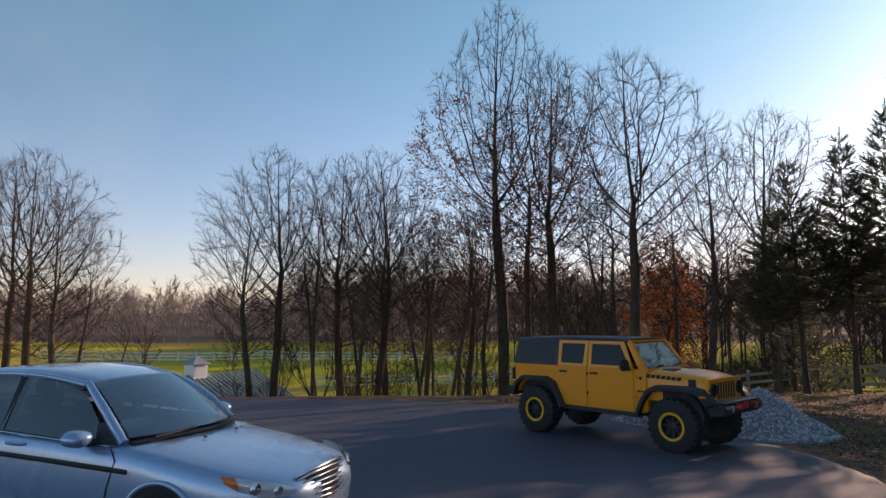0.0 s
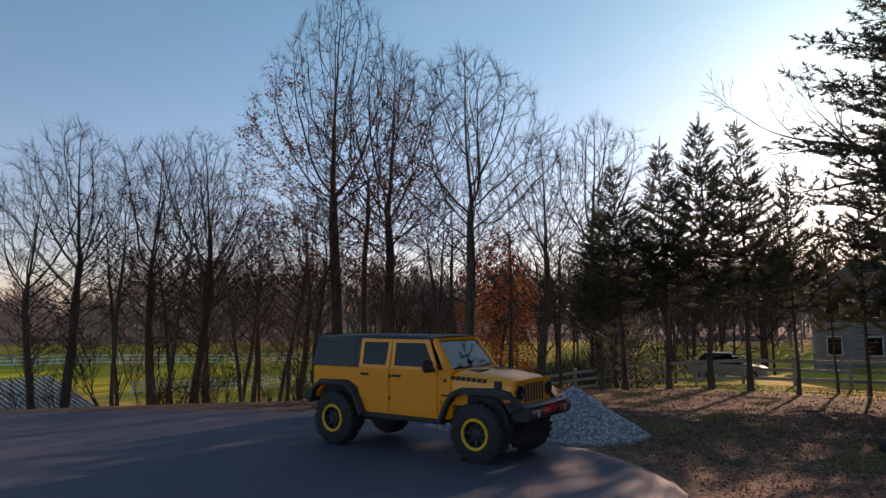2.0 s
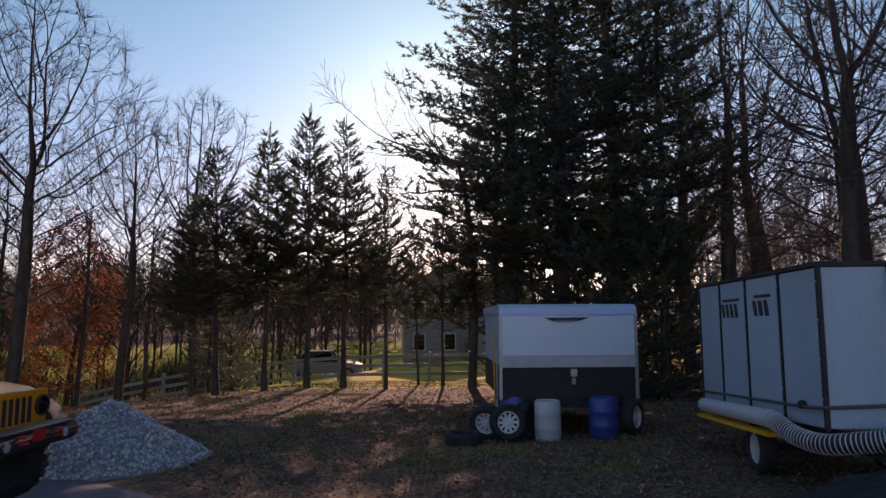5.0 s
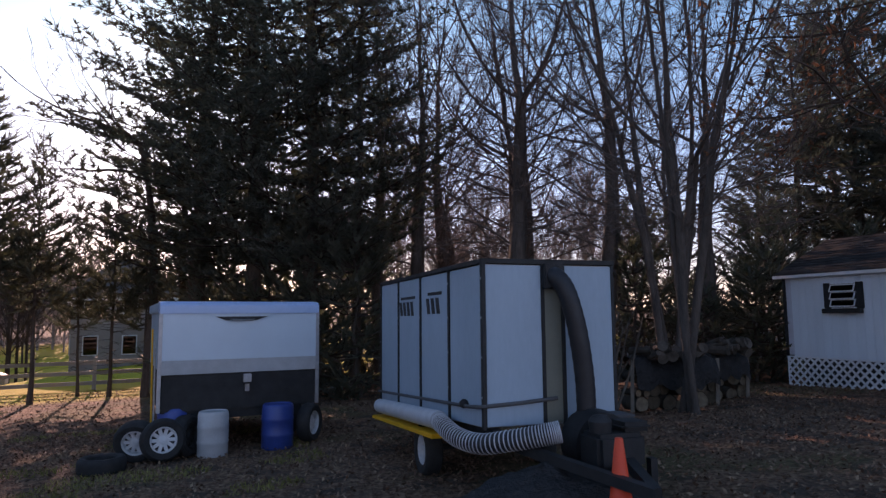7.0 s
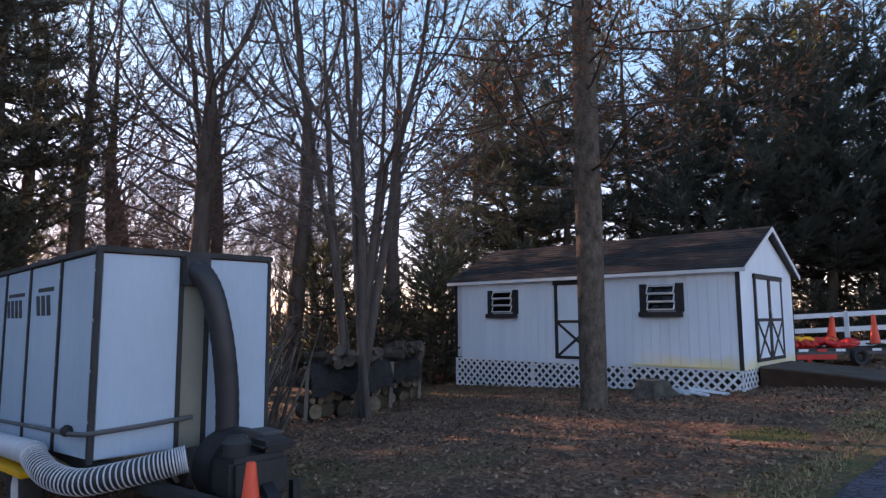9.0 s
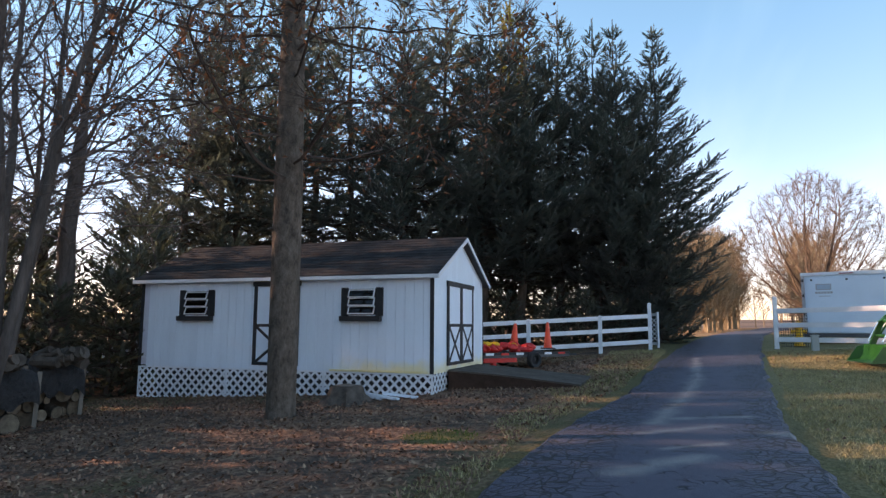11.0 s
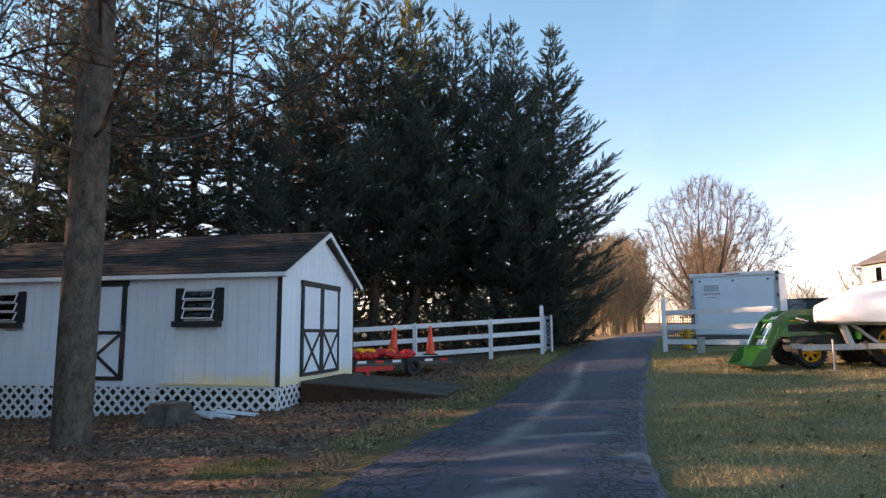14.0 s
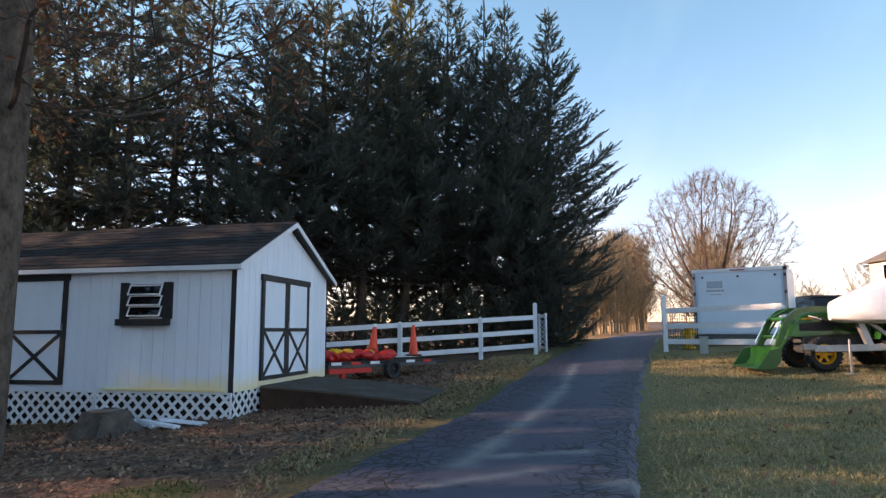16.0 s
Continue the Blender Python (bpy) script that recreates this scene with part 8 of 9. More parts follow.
def build_boat():
    x, y = 18.0, 0.80
    t = thing("boat_trailer", "boat under white shrink wrap on a galvanised trailer", "boat trailer", pose(x, y, gz(x, y) - 0.02, 0, 0, -82))
    # local x runs back from the coupler
    part("tongue", Shape().bar((0.0, 0, 0.46), (2.2, 0, 0.50), 0.11), M["galv"], t, bevel=0.008)
    part("coupler", Shape().box((-0.20, -0.06, 0.44), (0.06, 0.06, 0.54)), M["steel"], t, bevel=0.02)
    part("jack", Shape().tube([(0.55, -0.12, 0.06), (0.55, -0.12, 0.62)], 0.018, 10), M["galv"], t)
    part("jack_foot", Shape().box((0.47, -0.20, 0.0), (0.63, -0.04, 0.05)), M["galv"], t, bevel=0.01)
    for s in (-1, 1):
        part("frame_rail", Shape().bar((1.2, s * 0.1, 0.49), (2.4, s * 0.75, 0.50), 0.10), M["galv"], t)
        part("frame_rail", Shape().bar((2.4, s * 0.75, 0.50), (6.2, s * 0.78, 0.50), 0.10, 0.14), M["galv"], t)
        wheel(t, pose(4.6, s * 0.98, 0.33, 0, 0, 0 if s < 0 else 180), 0.33, 0.2, 0.19, M["rim_white"], lugs=False)
        part("fender", Shape().box((4.15, s * 0.98 - 0.13, 0.70), (5.05, s * 0.98 + 0.13, 0.74)), M["galv"], t, bevel=0.01)
    part("winch_post", Shape().bar((0.95, 0, 0.5), (0.72, 0, 1.15), 0.10), M["galv"], t)
    part("winch_brace", Shape().bar((1.5, 0, 0.5), (0.85, 0, 1.0), 0.06), M["galv"], t)
    part("axle", Shape().tube([(4.6, -0.9, 0.36), (4.6, 0.9, 0.36)], 0.045, 8), M["galv"], t)
    # hull under wrap
    rings = []
    for px, hw, z0, zs, zt in ((0.30, 0.06, 1.10, 1.24, 1.36), (0.62, 0.36, 1.06, 1.22, 1.52), (1.15, 0.68, 1.04, 1.20, 1.74), (2.0, 0.94, 1.02, 1.18, 1.90), (3.2, 1.06, 1.0, 1.16, 2.0), (4.8, 1.10, 1.0, 1.14, 2.0), (6.3, 1.08, 1.0, 1.12, 1.85)):
        h = [(-hw * 0.5, z0 - 0.05), (-hw, z0), (-hw * 1.03, zs), (-hw * 0.72, zs + (zt - zs) * 0.62), (-hw * 0.3, zt - 0.03), (0, zt)]
        h = h + [(-a, b) for a, b in reversed(h[:-1])]
        rings.append([(px, a, b) for a, b in h])
    bt = thing("boat", "boat tightly covered in white shrink wrap", "boat", t.matrix_world @ Matrix.Translation((0.02, 0, -0.10)))
    part("wrap", Shape().loft(rings), M["tarp"], bt, smooth=60)


def build_house(name, label, m, w, d, wall_h, roof_h, wall, roof, rows, cols, over=0.35, hip=0.0):
    """A gabled house; the long side faces -y."""
    h = thing(name, label, "house", m)
    gable = [(-d / 2, -1.2), (d / 2, -1.2), (d / 2, wall_h)] + ([] if hip else [(0, wall_h + roof_h)]) + [(-d / 2, wall_h)]
    body = Shape().extrude(gable, -w / 2, w / 2, "x")
    part("wall", body, M[wall], h)
    sl = roof_h / (d / 2)
    for s in (-1, 1):
        e = d / 2 + over
        r = Shape().extrude([(0, wall_h + roof_h + 0.05), (s * e, wall_h - sl * over + 0.05), (s * e, wall_h - sl * over + 0.22), (0, wall_h + roof_h + 0.24)], -w / 2 - over, w / 2 + over, "x")
        if not hip:
            part("roof", r, M[roof], h)
        part("fascia", Shape().box((-w / 2 - over, s * e - 0.03, wall_h - sl * over - 0.12), (w / 2 + over, s * e + 0.03, wall_h - sl * over + 0.08)), M["white_plastic"], h)
    if hip:
        a, b, z0, z1 = w / 2 + over, d / 2 + over, wall_h - 0.05, wall_h + roof_h
        rv = [(-a, -b, z0), (a, -b, z0), (a, b, z0), (-a, b, z0), (-a, -b, z0 + 0.15), (a, -b, z0 + 0.15), (a, b, z0 + 0.15), (-a, b, z0 + 0.15), (-a + hip, 0, z1), (a - hip, 0, z1)]
        part("roof", Shape().add(rv, [(3, 2, 1, 0), (0, 1, 5, 4), (1, 2, 6, 5), (2, 3, 7, 6), (3, 0, 4, 7), (4, 5, 9, 8), (6, 7, 8, 9), (5, 6, 9), (7, 4, 8)]), M[roof], h, smooth=None)
    for r in range(rows):
        for c in range(cols):
            cx = -w / 2 + w * (c + 0.5) / cols
            cz = 1.0 + 2.7 * r
            for face in (-1, 1):
                wd = part("window", Shape().box((cx - 0.5, face * (d / 2) - 0.05, cz), (cx + 0.5, face * (d / 2) + 0.05, cz + 1.4)), M["white_plastic"], h)
                part("pane", Shape().box((cx - 0.42, face * (d / 2) - 0.06, cz + 0.08), (cx + 0.42, face * (d / 2) + 0.06, cz + 1.32)), M["glass_dark"], wd)
    for s in (-1, 1):
        for k in (-1, 1):
            for r in range(rows):
                cz = 1.0 + 2.7 * r
                wd = part("window", Shape().box((s * w / 2 - 0.05, k * d / 4 - 0.45, cz), (s * w / 2 + 0.05, k * d / 4 + 0.45, cz + 1.4)), M["white_plastic"], h)
                part("pane", Shape().box((s * w / 2 - 0.06, k * d / 4 - 0.37, cz + 0.08), (s * w / 2 + 0.06, k * d / 4 + 0.37, cz + 1.32)), M["glass_dark"], wd)
    return h


def simple_car(name, label, m, paint, tall=1.5):
    """A parked car seen far off."""
    c = thing(name, label, "car", m)
    rings = []
    for x, w, z in ((2.2, 0.6, 0.70), (1.9, 0.82, 0.85), (0.9, 0.88, 0.98), (-1.9, 0.88, 1.0), (-2.25, 0.75, 0.9)):
        rings.append([(x, -w, 0.3), (x, -w - 0.02, 0.6), (x, -w * 0.95, z), (x, w * 0.95, z), (x, w + 0.02, 0.6), (x, w, 0.3)])
    part("body", Shape().loft(rings), M[paint], c, smooth=40)
    part("cabin", Shape().loft([[(0.85, -0.78, 0.97), (0.85, 0.78, 0.97), (0.15, 0.62, tall), (0.15, -0.62, tall)], [(-1.8, -0.78, 0.97), (-1.8, 0.78, 0.97), (-1.3, 0.6, tall), (-1.3, -0.6, tall)]]), M["glass_dark"], c)
    part("roof", Shape().box((-1.35, -0.62, tall - 0.02), (0.18, 0.62, tall + 0.04)), M[paint], c, bevel=0.02)
    for x in (1.4, -1.4):
        for s in (-1, 1):
            wheel(c, pose(x, s * 0.80, 0.32, 0, 0, 0 if s < 0 else 180), 0.32, 0.2, 0.2, M["galv"], lugs=False, spokes=6)
    return c


build_cargo()
build_tractor()
build_boat()
build_house("house", "pale cream two-storey house with grey roof", pose(62.0, -25.8, gz(62.0, -25.8), 0, 0, 100), 12, 9, 5.4, 3.0, "siding_cream", "roof_grey", 2, 4, hip=4.4)
simple_car("parked_car", "dark parked car behind the tractor", pose(34.0, -4.3, gz(34, -4.3) - 0.12, 0, 0, 12), "hardtop", 1.5)

# low trailer with red and yellow bundles beside the shed
lt = thing("low_trailer", "low dark equipment trailer with red frame and reflective tape", "trailer", pose(20.3, 9.55, gz(20.3, 9.55), 0, 0, -38))
part("deck", Shape().box((-1.5, -0.55, 0.28), (1.5, 0.55, 0.36)), M["dark_panel"], lt, bevel=0.01)
part("frame", Shape().box((-1.45, -0.5, 0.16), (-0.35, 0.5, 0.275)).box((-1.1, -0.42, 0.02), (-0.98, -0.30, 0.16)).box((-1.16, -0.46, -0.04), (-0.92, -0.26, 0.02)), M["red"], lt, "red steel frame with a jack foot", bevel=0.01)
for s in (-1, 1):
    part("side_rail", Shape().box((-1.5, s * 0.55 - 0.03, 0.36), (1.5, s * 0.55 + 0.03, 0.42)), M["black_paint"], lt)
    wheel(lt, pose(0.1, s * 0.66, 0.22, 0, 0, 0 if s < 0 else 180), 0.22, 0.15, 0.12, M["trim_plastic"], lugs=False)
for k in range(6):
    part("tape", Shape().box((-1.45 + 0.5 * k, -0.592, 0.35), (-1.2 + 0.5 * k, -0.582, 0.41)), M["red"] if k % 2 else M["white_plastic"], lt)
part("tongue", Shape().bar((1.5, 0, 0.32), (2.3, 0, 0.30), 0.07), M["black_paint"], lt)


def lump(name, label, category, x, y, z, r, squash, mat, seed, group=""):
    """A soft, creased bundle."""
    rng = random.Random(seed)
    s = Shape()
    rings = []
    ph = [rng.uniform(0, 6) for _ in range(4)]
    for i in range(9):
        f = i / 8
        rr = r * math.sin(math.pi * (0.06 + 0.9 * f)) ** 0.6
        rings.append([(rr * squash[0] * (1 + 0.22 * math.sin(3 * a + ph[0] + 4 * f) + 0.12 * math.sin(7 * a + ph[1] + 5 * f)) * math.cos(a), rr * squash[1] * (1 + 0.14 * math.sin(2 * a + ph[2]) + 0.06 * math.sin(8 * a + ph[3])) * math.sin(a), r * squash[2] * f * (1 + 0.08 * math.sin(4 * a + ph[1]))) for a in np.linspace(0, 2 * math.pi, 25)[:-1]])
    s.loft(rings)
    ob = part(name, s, M[mat], None, smooth=60)
    ob.matrix_world = pose(x, y, z, 0, 0, rng.uniform(0, 360))
    return tagged(ob, label, category, group)


ltz = gz(20.3, 9.55) + 0.36
brng = random.Random(61)
for k in range(15):
    mt = "yellow" if k % 4 == 2 and k < 12 else "red"
    dx, dy = -1.28 + 0.115 * k, brng.uniform(-0.3, 0.3)
    p = lt.matrix_world @ Vector((dx, dy, 0))
    high = brng.uniform(0.14, 0.24) if mt == "yellow" else brng.uniform(0.0, 0.12)
    lump("plastic_sack", "crumpled red plastic bundle on the low trailer" if mt == "red" else "crumpled yellow plastic bundle on the low trailer", "plastic sack", p.x, p.y, ltz + high, brng.uniform(0.16, 0.24) * (0.8 if mt == "yellow" else 1.0), (1.15, 0.85, 1.0), mt, 40 + k, "bundles on the low trailer")
cone_at(21.36, 8.83, 1.30, 0.76, label="orange traffic cone standing on the low trailer")
cone_at(20.68, 9.67, ltz + 0.20, 0.70, True, (4, -5), label="orange traffic cone with white tip on the low trailer")

# ---- valley and houses far off ----
barn = thing("barn", "low barn with green ribbed metal roof and cupola", "barn", pose(-37.44, 17.38, -0.80, 0, 0, -73.3))
# origin: the ridge's north end; the ridge runs along +x, the slope that faces the drive falls towards +y
part("wall", Shape().box((0.3, -2.9, -4.6), (15.5, 2.9, -1.5)), M["siding_grey"], barn)
rf = part("roof", Shape().extrude([(-3.3, -1.55), (0, -0.12), (3.3, -1.55), (3.3, -1.42), (0, 0.0), (-3.3, -1.42)], 0, 16, "x"), M["roof_green"], barn)
for k in range(53):
    xx = 0.04 + 0.303 * k
    for s in (-1, 1):
        part("roof_rib", Shape().bar((xx, 0, 0.025), (xx, s * 3.3, -1.395), 0.05, 0.06), M["roof_rib"], rf, smooth=None)
cup = part("cupola", Shape().box((3.95, -0.42, -0.3), (4.85, 0.42, 0.62)), M["white_board"], barn)
part("cupola_roof", Shape().add([(3.8, -0.56, 0.62), (5.0, -0.56, 0.62), (5.0, 0.56, 0.62), (3.8, 0.56, 0.62), (4.4, 0, 1.1)], [(3, 2, 1, 0), (0, 1, 4), (1, 2, 4), (2, 3, 4), (3, 0, 4)]), M["galv"], cup, smooth=None)
for k in range(4):
    part("louver", Shape().box((4.05, 0.42, 0.0 + 0.14 * k), (4.75, 0.44, 0.08 + 0.14 * k)), M["white_plastic"], cup)


def far_fence(label, a, b, n, mat, rails=3):
    ps = [(a[0] + (b[0] - a[0]) * k / n, a[1] + (b[1] - a[1]) * k / n) for k in range(n + 1)]
    return rail_fence("field_fence", label, ps, [1.35] * (n + 1), M[mat], rails, 0.14, 0.16, group="field fences")


far_fence("white rail fence across the valley field", (-92, 14), (-85, 40), 12, "white_plastic")
far_fence("white rail fence across the valley field", (-85, 40), (-66, 64), 13, "white_plastic")
far_fence("white rail fence down the valley slope", (-64, 36), (-52, 56), 9, "white_plastic")
far_fence("weathered grey rail fence behind the spruces", (-21, 37.5), (9, 37.0), 13, "siding_grey")
far_fence("pale rail fence deep in the wood", (9, 37.0), (34, 33.0), 10, "siding_cream")
build_house("house", "pale two-storey house half hidden behind the spruces", pose(-3.2, 61.5, gz(-3.2, 61.5), 0, 0, 8), 7.4, 9, 5.2, 3.0, "siding_grey", "roof_grey", 2, 3, hip=3.3)
build_house("house", "low pale garage wing beside the half-hidden house", pose(2.2, 59.5, gz(2.2, 59.5), 0, 0, 8), 6, 6, 2.7, 1.4, "siding_grey", "roof_pale", 1, 2)
simple_car("parked_car", "grey parked car beyond the grey fence", pose(-9.6, 45, gz(-9.6, 45), 0, 0, 4), "siding_grey", 1.6)
shelter = build_house("field_shelter", "low white field shelter in the valley", pose(-66, 14.5, gz(-66, 14.5), 0, 0, 60), 5, 3, 2.0, 0.8, "siding_grey", "galv", 1, 2, 0.2)

# white picket fence deep in the wood
pk = thing("picket_fence", "white picket fence glimpsed through the wood", "fence")
pa, pb = Vector((14.0, 29.6, 0)), Vector((23.0, 23.6, 0))
pmesh = Shape().extrude([(-0.04, 0.0), (0.04, 0.0), (0.04, 0.98), (0.0, 1.06), (-0.04, 0.98)], -0.01, 0.01, "y").mesh("picket", M["white_board"])
turn_p = math.atan2(pb.y - pa.y, pb.x - pa.x)
for k in range(72):
    p = pa.lerp(pb, k / 71)
    o = part("picket", pmesh, None, pk)
    o.matrix_world = pose(p.x, p.y, gz(p.x, p.y) + 0.06, 0, 0, math.degrees(turn_p))
for zz in (0.3, 0.8):
    part("rail", Shape().bar((pa.x, pa.y + 0.03, gz(pa.x, pa.y) + zz), (pb.x, pb.y + 0.03, gz(pb.x, pb.y) + zz), 0.03, 0.08), M["white_board"], pk)


# ---- undergrowth, leaves, grass ----
def thicket(name, label, spots, seed, mat, height=2.2, stems=9):
    """Leafless shrubs joined into one mesh."""
    rng = random.Random(seed)
    kinds = []
    for k in range(4):
        s = Shape()
        for j in range(stems):
            a = rng.uniform(0, 6.28)
            limb(s, [], Vector((0.25 * math.cos(a), 0.25 * math.sin(a), -0.1)), Vector((math.cos(a) * 0.5, math.sin(a) * 0.5, 1)).normalized(), height * rng.uniform(0.6, 1.1), 0.02, 2, 4, rng, 0.02, 0.6, (0, 0, 7, 4), (3, 3, 3, 2, 2))
        kinds.append((np.array(s.v), s.f))
    V, F, off = [], [], 0
    for x, y, h in spots:
        v, f = kinds[rng.randrange(4)]
        a, sc = rng.uniform(0, 6.28), h / height
        c, d = math.cos(a) * sc, math.sin(a) * sc
        V += np.stack([v[:, 0] * c - v[:, 1] * d + x, v[:, 0] * d + v[:, 1] * c + y, v[:, 2] * sc + gz(x, y)], -1).tolist()
        F += [tuple(i + off for i in q) for q in f]
        off += len(v)
    me = bpy.data.meshes.new(name)
    me.from_pydata(V, [], F)
    me.materials.append(M[mat])
    return tagged(new(name, me), label, "shrubs", kind="stuff")


ur = random.Random(23)
spots = [(ur.uniform(-36, -16), 0, ur.uniform(1.0, 2.6)) for _ in range(60)]
spots = [(x, 11 + (-x - 16) * 0.15 + ur.uniform(-3, 34), h) for x, _, h in spots]
spots = [(x, y, h) for x, y, h in spots if -0.93 * (x + 17) + 0.37 * (y - 11) > 4 and not (-22 < x < -10 and y < 30)]
thicket("slope_thicket", "leafless brush under the trees on the slope", spots, 31, "twig")
spots = [(ur.uniform(6, 24), ur.uniform(19, 42), ur.uniform(1.0, 3.0)) for _ in range(42)]
spots = [(x, y, h) for x, y, h in spots if not (x > 13.5 and y < 19) and not (x < 8 and y < 24)]
thicket("wood_thicket", "leafless brush in the shaded wood", spots, 32, "twig")
spots = [(ur.uniform(-44, -13), ur.uniform(46, 60), ur.uniform(2.0, 4.0)) for _ in range(40)]
thicket("field_thicket", "leafless hedge beyond the grey fence", spots, 33, "twig")

# low evergreen shrubs between the trunks of the wood
shrub = evergreen_set("low dark evergreen shrub in the wood", "evergreen shrubs", "evergreen_shrub", (75,), 3.0, cypress, width=1.3, first=0.02, levels=9, per=7, leaf=0.2, power=0.6, rise=(0.3, 1.0), girth=0.05)
place_set(shrub, [(13.9, 19.0, 2.6, 1.3), (15.1, 18.4, 3.0, 1.2), (16.4, 19.0, 3.6), (14.5, 22.5, 4.4), (18.4, 20.6, 4.6), (21.2, 19.6, 4.4), (20.0, 22.4, 5.6), (16.3, 24.4, 5.4), (18.2, 25.2, 5.6), (27.6, 8.4, 2.1), (27.0, 9.8, 1.9), (26.4, 11.2, 2.2), (25.8, 12.6, 2.0), (25.2, 14.0, 2.2), (28.6, 7.2, 1.9), (24.4, 15.6, 2.1), (28.6, 9.6, 2.4), (9.2, 34.0, 4.2), (13.4, 36.4, 4.6), (17.2, 35.0, 4.4), (22.3, 28.6, 4.0), (-11.6, 34.4, 3.0), (-13.4, 36.0, 3.2), (2.2, 40.4, 4.6), (5.4, 41.0, 4.4), (28.8, 16.2, 4.0), (30.2, 14.0, 4.4), (31.2, 12.2, 3.8), (32.0, 10.6, 4.2), (32.6, 9.0, 3.6), (33.2, 7.4, 4.0), (32.4, 6.0, 3.4), (25.6, 16.6, 3.2), (3.6, 27.4, 6.2), (4.9, 25.9, 5.8), (5.9, 24.9, 5.2), (2.2, 29.4, 6.0), (5.6, 30.2, 6.4), (8.2, 33.4, 6.6), (4.2, 34.4, 6.6), (6.8, 36.8, 7.0), (34.4, 7.0, 5.0), (35.0, 8.6, 5.6), (34.6, 10.2, 5.2), (35.4, 11.8, 6.0), (34.8, 14.0, 5.4), (35.6, 16.0, 6.0), (33.4, 18.6, 5.4), (34.0, 20.8, 6.0), (36.6, 5.6, 4.8)], 3.0)


def scatter_leaves(name, label, boxes, seed, mat, size, per_m2):
    """Curled fallen leaves lying on the ground, in one mesh."""
    rng = np.random.default_rng(seed)
    V, F, off = [], [], 0
    for x0, y0, x1, y1, test in boxes:
        n = int((x1 - x0) * (y1 - y0) * per_m2)
        P = np.stack([rng.uniform(x0, x1, n), rng.uniform(y0, y1, n)], -1)
        P = P[[test(x, y) for x, y in P]]
        n = len(P)
        z = ground_z(P[:, 0], P[:, 1]) + rng.uniform(-0.012, 0.03, n)
        a = rng.uniform(0, 6.28, n)
        s = size * rng.uniform(0.6, 1.4, n)
        t = rng.normal(0, 0.45, (n, 2))
        ux, uy = np.cos(a), np.sin(a)
        def pt(l, w, lift):
            return np.stack([P[:, 0] + (ux * l - uy * w) * s, P[:, 1] + (uy * l + ux * w) * s, z + s * (lift + t[:, 0] * l + t[:, 1] * w)], -1)
        quad = np.stack([pt(-1, 0, 0.15), pt(0, -0.55, 0.0), pt(1, 0, 0.25), pt(0, 0.55, 0.1)], 1).reshape(-1, 3)
        V.append(quad)
        idx = np.arange(n)[:, None] * 4 + off
        F.append(np.concatenate([idx + np.array([[0, 1, 2]]), idx + np.array([[0, 2, 3]])]))
        off += 4 * n
    me = bpy.data.meshes.new(name)
    me.from_pydata(np.concatenate(V).tolist(), [], np.concatenate(F).tolist())
    m, nt, b = nodes_of(name, 0.8)
    geo = nt.nodes.new("ShaderNodeNewGeometry")
    nt.links.new(ramp(nt, geo.outputs["Random Per Island"], mat), b.inputs["Base Color"])
    me.materials.append(m)
    return tagged(new(name, me), label, "leaves", kind="stuff")


def off_road(x, y):
    edge = 7.2 if x < 11 else 7.2 - 0.20 * (x - 11) if x < 16 else 6.3 - 0.1 * (x - 16)
    return y > edge + 0.15 and not (x < 0.6 and y < 7.4 + 1.3 * max(0.0, 0.6 - x) and y < 14.5) and not (14.7 < x < 18.7 and y > 9.9) and not (15.5 < x < 17.8 and 7.2 < y < 10)


leaf_tones = [(0.0, (0.085, 0.046, 0.034)), (0.35, (0.17, 0.090, 0.062)), (0.8, (0.26, 0.145, 0.098)), (1.0, (0.38, 0.245, 0.16))]
scatter_leaves("fallen_leaves", "dry brown leaves covering the ground by the shed", [(4, 6.5, 15.5, 17.5, lambda x, y: off_road(x, y) and math.hypot(x - 10.7, y - 8.45) > 0.6), (-4.5, 7, 4, 22, off_road), (15, 6, 24, 10.5, off_road)], 5, leaf_tones, 0.025, 240)
scatter_leaves("fallen_leaves", "dry brown leaves under the pines and spruces", [(-16, 14.5, 12, 36, lambda x, y: y > 17.5 or x < -3.5)], 6, leaf_tones, 0.036, 50)
scatter_leaves("fallen_leaves", "scattered dry leaves on the lawn", [(6, -8, 24, 4.2, lambda x, y: y < 4.0 and (x > 9 or y < 3))], 7, leaf_tones, 0.03, 8)


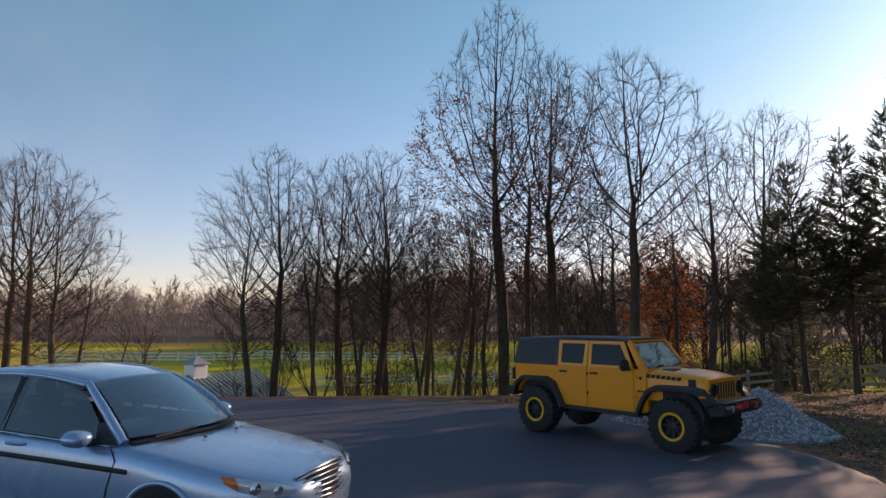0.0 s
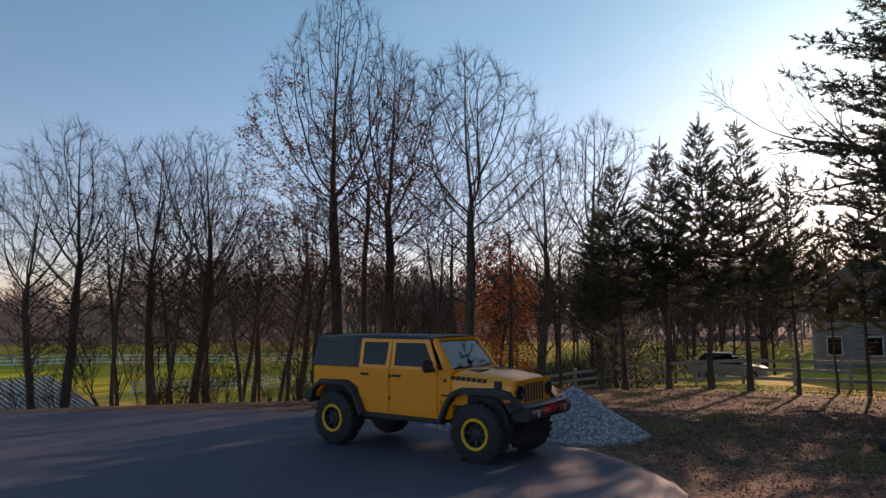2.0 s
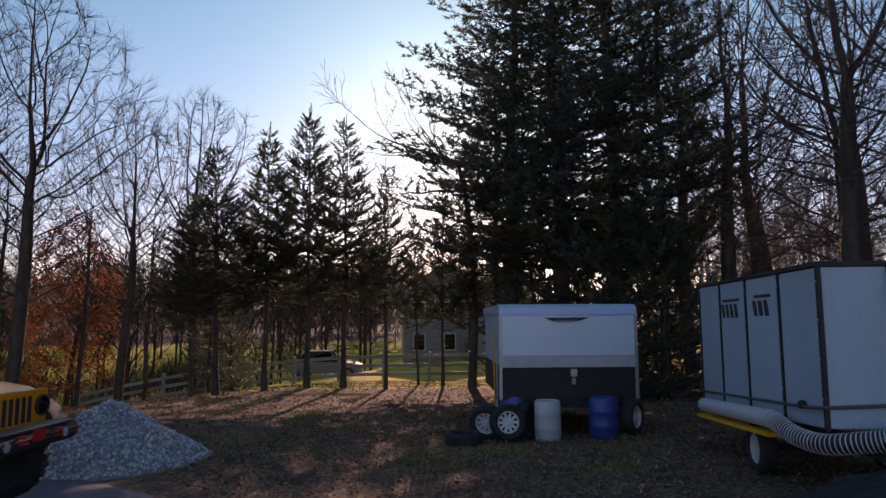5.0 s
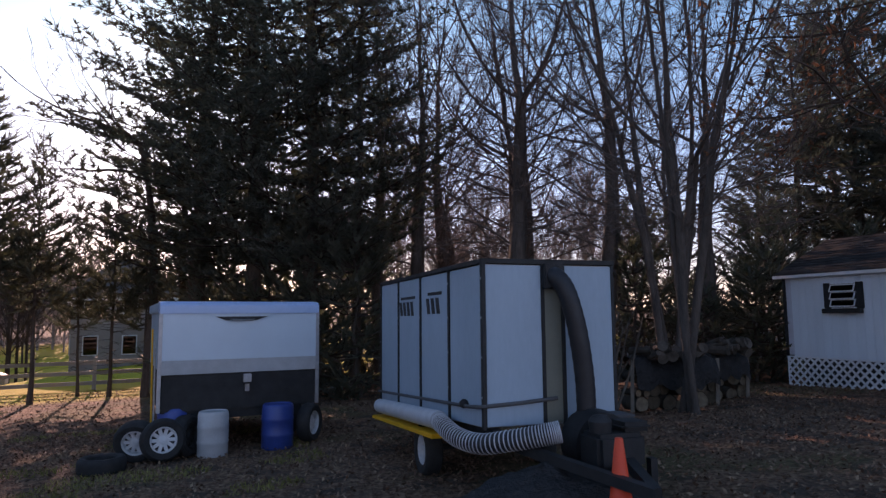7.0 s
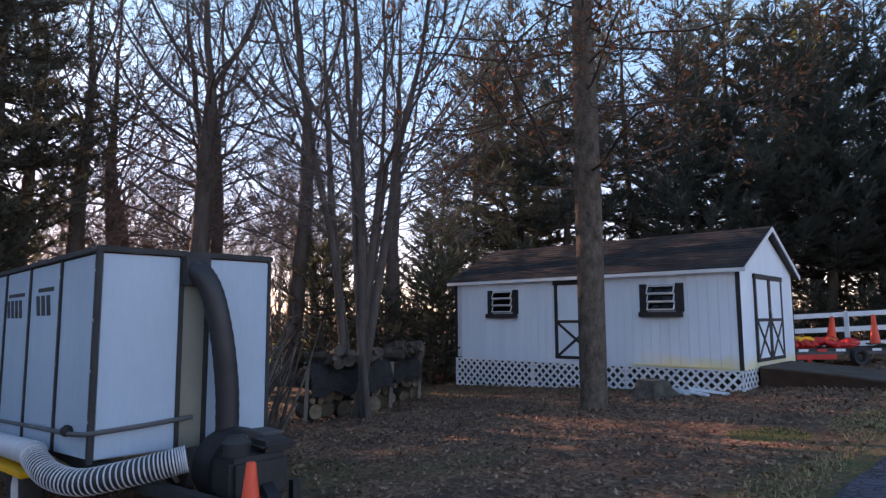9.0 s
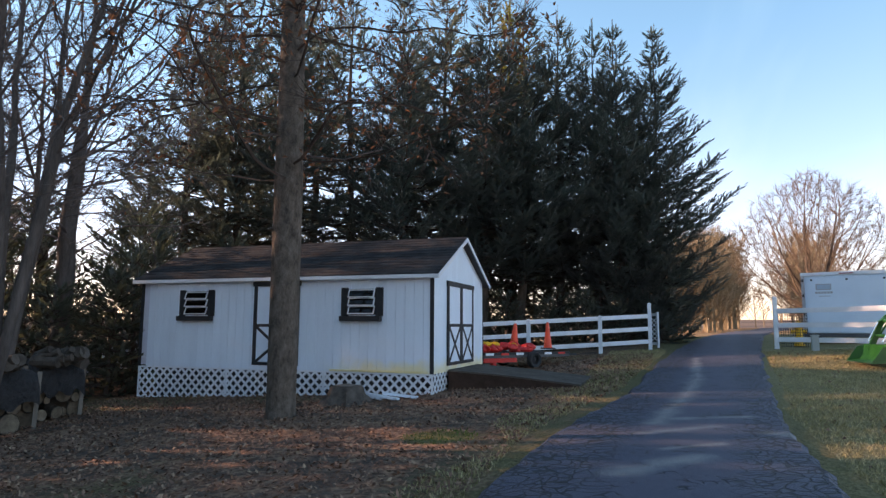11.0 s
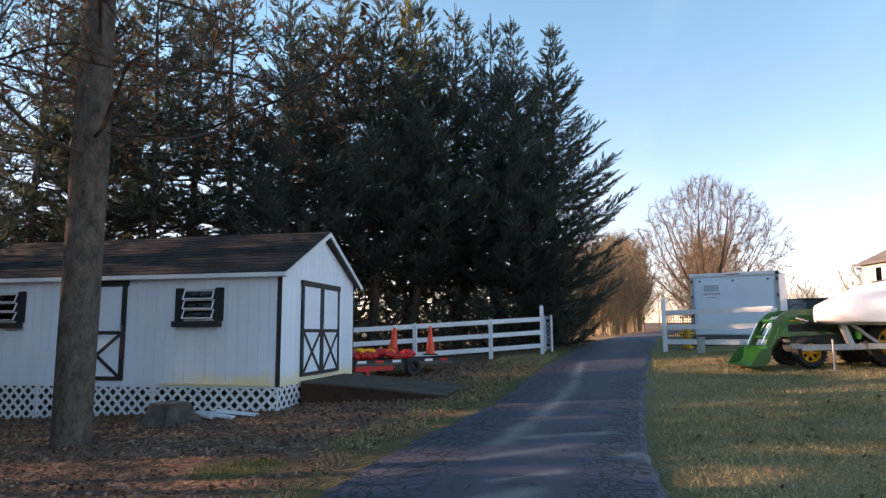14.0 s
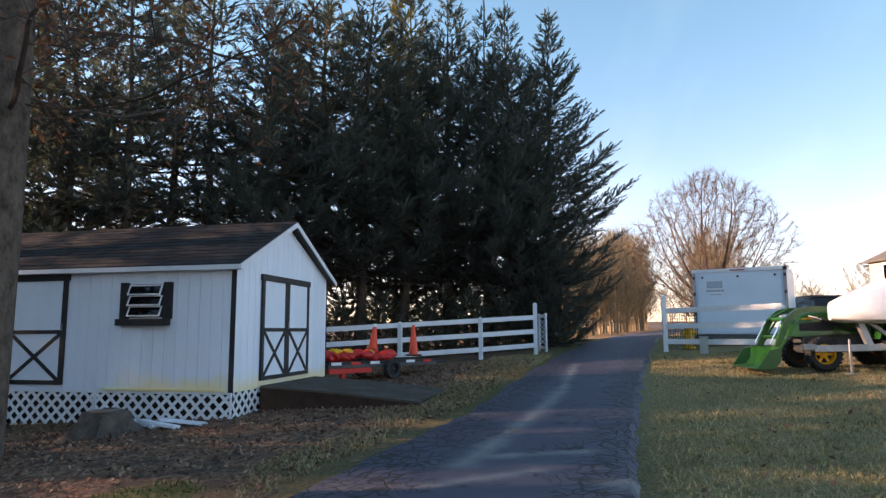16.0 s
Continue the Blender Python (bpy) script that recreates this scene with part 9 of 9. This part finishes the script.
def grass_tufts(name, label, boxes, seed, per_m2, height, tones):
    rng = np.random.default_rng(seed)
    V, F, off = [], [], 0
    for x0, y0, x1, y1, test in boxes:
        n = int((x1 - x0) * (y1 - y0) * per_m2)
        P = np.stack([rng.uniform(x0, x1, n), rng.uniform(y0, y1, n)], -1)
        P = P[[test(x, y) for x, y in P]]
        n = len(P)
        z = ground_z(P[:, 0], P[:, 1]) - 0.02
        a = rng.uniform(0, 6.28, n)
        h = height * rng.uniform(0.5, 1.5, n)
        w = 0.007 * rng.uniform(0.7, 1.5, n)
        lean = rng.normal(0, 0.5, (n, 2)) * h[:, None]
        c, s = np.cos(a) * w, np.sin(a) * w
        A = np.stack([P[:, 0] - c, P[:, 1] - s, z], -1)
        B = np.stack([P[:, 0] + c, P[:, 1] + s, z], -1)
        C = np.stack([P[:, 0] + lean[:, 0], P[:, 1] + lean[:, 1], z + h], -1)
        V.append(np.stack([A, B, C], 1).reshape(-1, 3))
        F.append(np.arange(3 * n).reshape(-1, 3) + off)
        off += 3 * n
    me = bpy.data.meshes.new(name)
    me.from_pydata(np.concatenate(V).tolist(), [], np.concatenate(F).tolist())
    m, nt, b = nodes_of(name, 0.85)
    geo = nt.nodes.new("ShaderNodeNewGeometry")
    pos = noise_tex(nt, 0.6, 4, 0.6, geo.outputs["Position"])
    f = calc(nt, "ADD", calc(nt, "MULTIPLY", geo.outputs["Random Per Island"], 0.5), calc(nt, "MULTIPLY", calc(nt, "SUBTRACT", pos, 0.25), 0.9))
    nt.links.new(ramp(nt, f, tones), b.inputs["Base Color"])
    me.materials.append(m)
    return tagged(new(name, me), label, "grass", kind="stuff")


lawn_tones = [(0.12, (0.11, 0.11, 0.04)), (0.40, (0.29, 0.235, 0.115)), (0.85, (0.52, 0.41, 0.23))]
grass_tufts("lawn_grass", "short dry grass on the lawn beside the lane", [(6.5, -3, 13, 4.2, lambda x, y: y < 4.15), (13, -7, 24, 4.0, lambda x, y: y < 4.0 - 0.1 * (x - 13))], 8, 900, 0.036, lawn_tones)
grass_tufts("verge_grass", "thin dry grass along the north edge of the lane", [(4, 6.9, 15.5, 10.0, lambda x, y: off_road(x, y) and y < 7.75 + 0.25 * math.sin(x * 1.7)), (15, 5.6, 26, 7.4, off_road)], 9, 500, 0.05, lawn_tones)
yard_tones = [(0.15, (0.12, 0.12, 0.03)), (0.45, (0.24, 0.21, 0.06)), (0.85, (0.40, 0.33, 0.13))]
grass_tufts("yard_grass", "thin yellow-green grass in patches on the yard", [(-5, 13.6, 3.0, 22, lambda x, y: noise.noise((x * 0.8, y * 0.8, 7)) > 0.16), (-12, 17, -4, 30, lambda x, y: noise.noise((x * 0.6, y * 0.6, 2)) > 0.2)], 10, 420, 0.06, yard_tones)
grass_tufts("green_patch", "small patch of green grass in the brown leaves", [(9.8, 7.6, 11.6, 9.3, lambda x, y: math.hypot(x - 10.7, y - 8.45) < 0.5)], 11, 420, 0.045, [(0.1, (0.035, 0.065, 0.016)), (0.8, (0.09, 0.13, 0.035))])
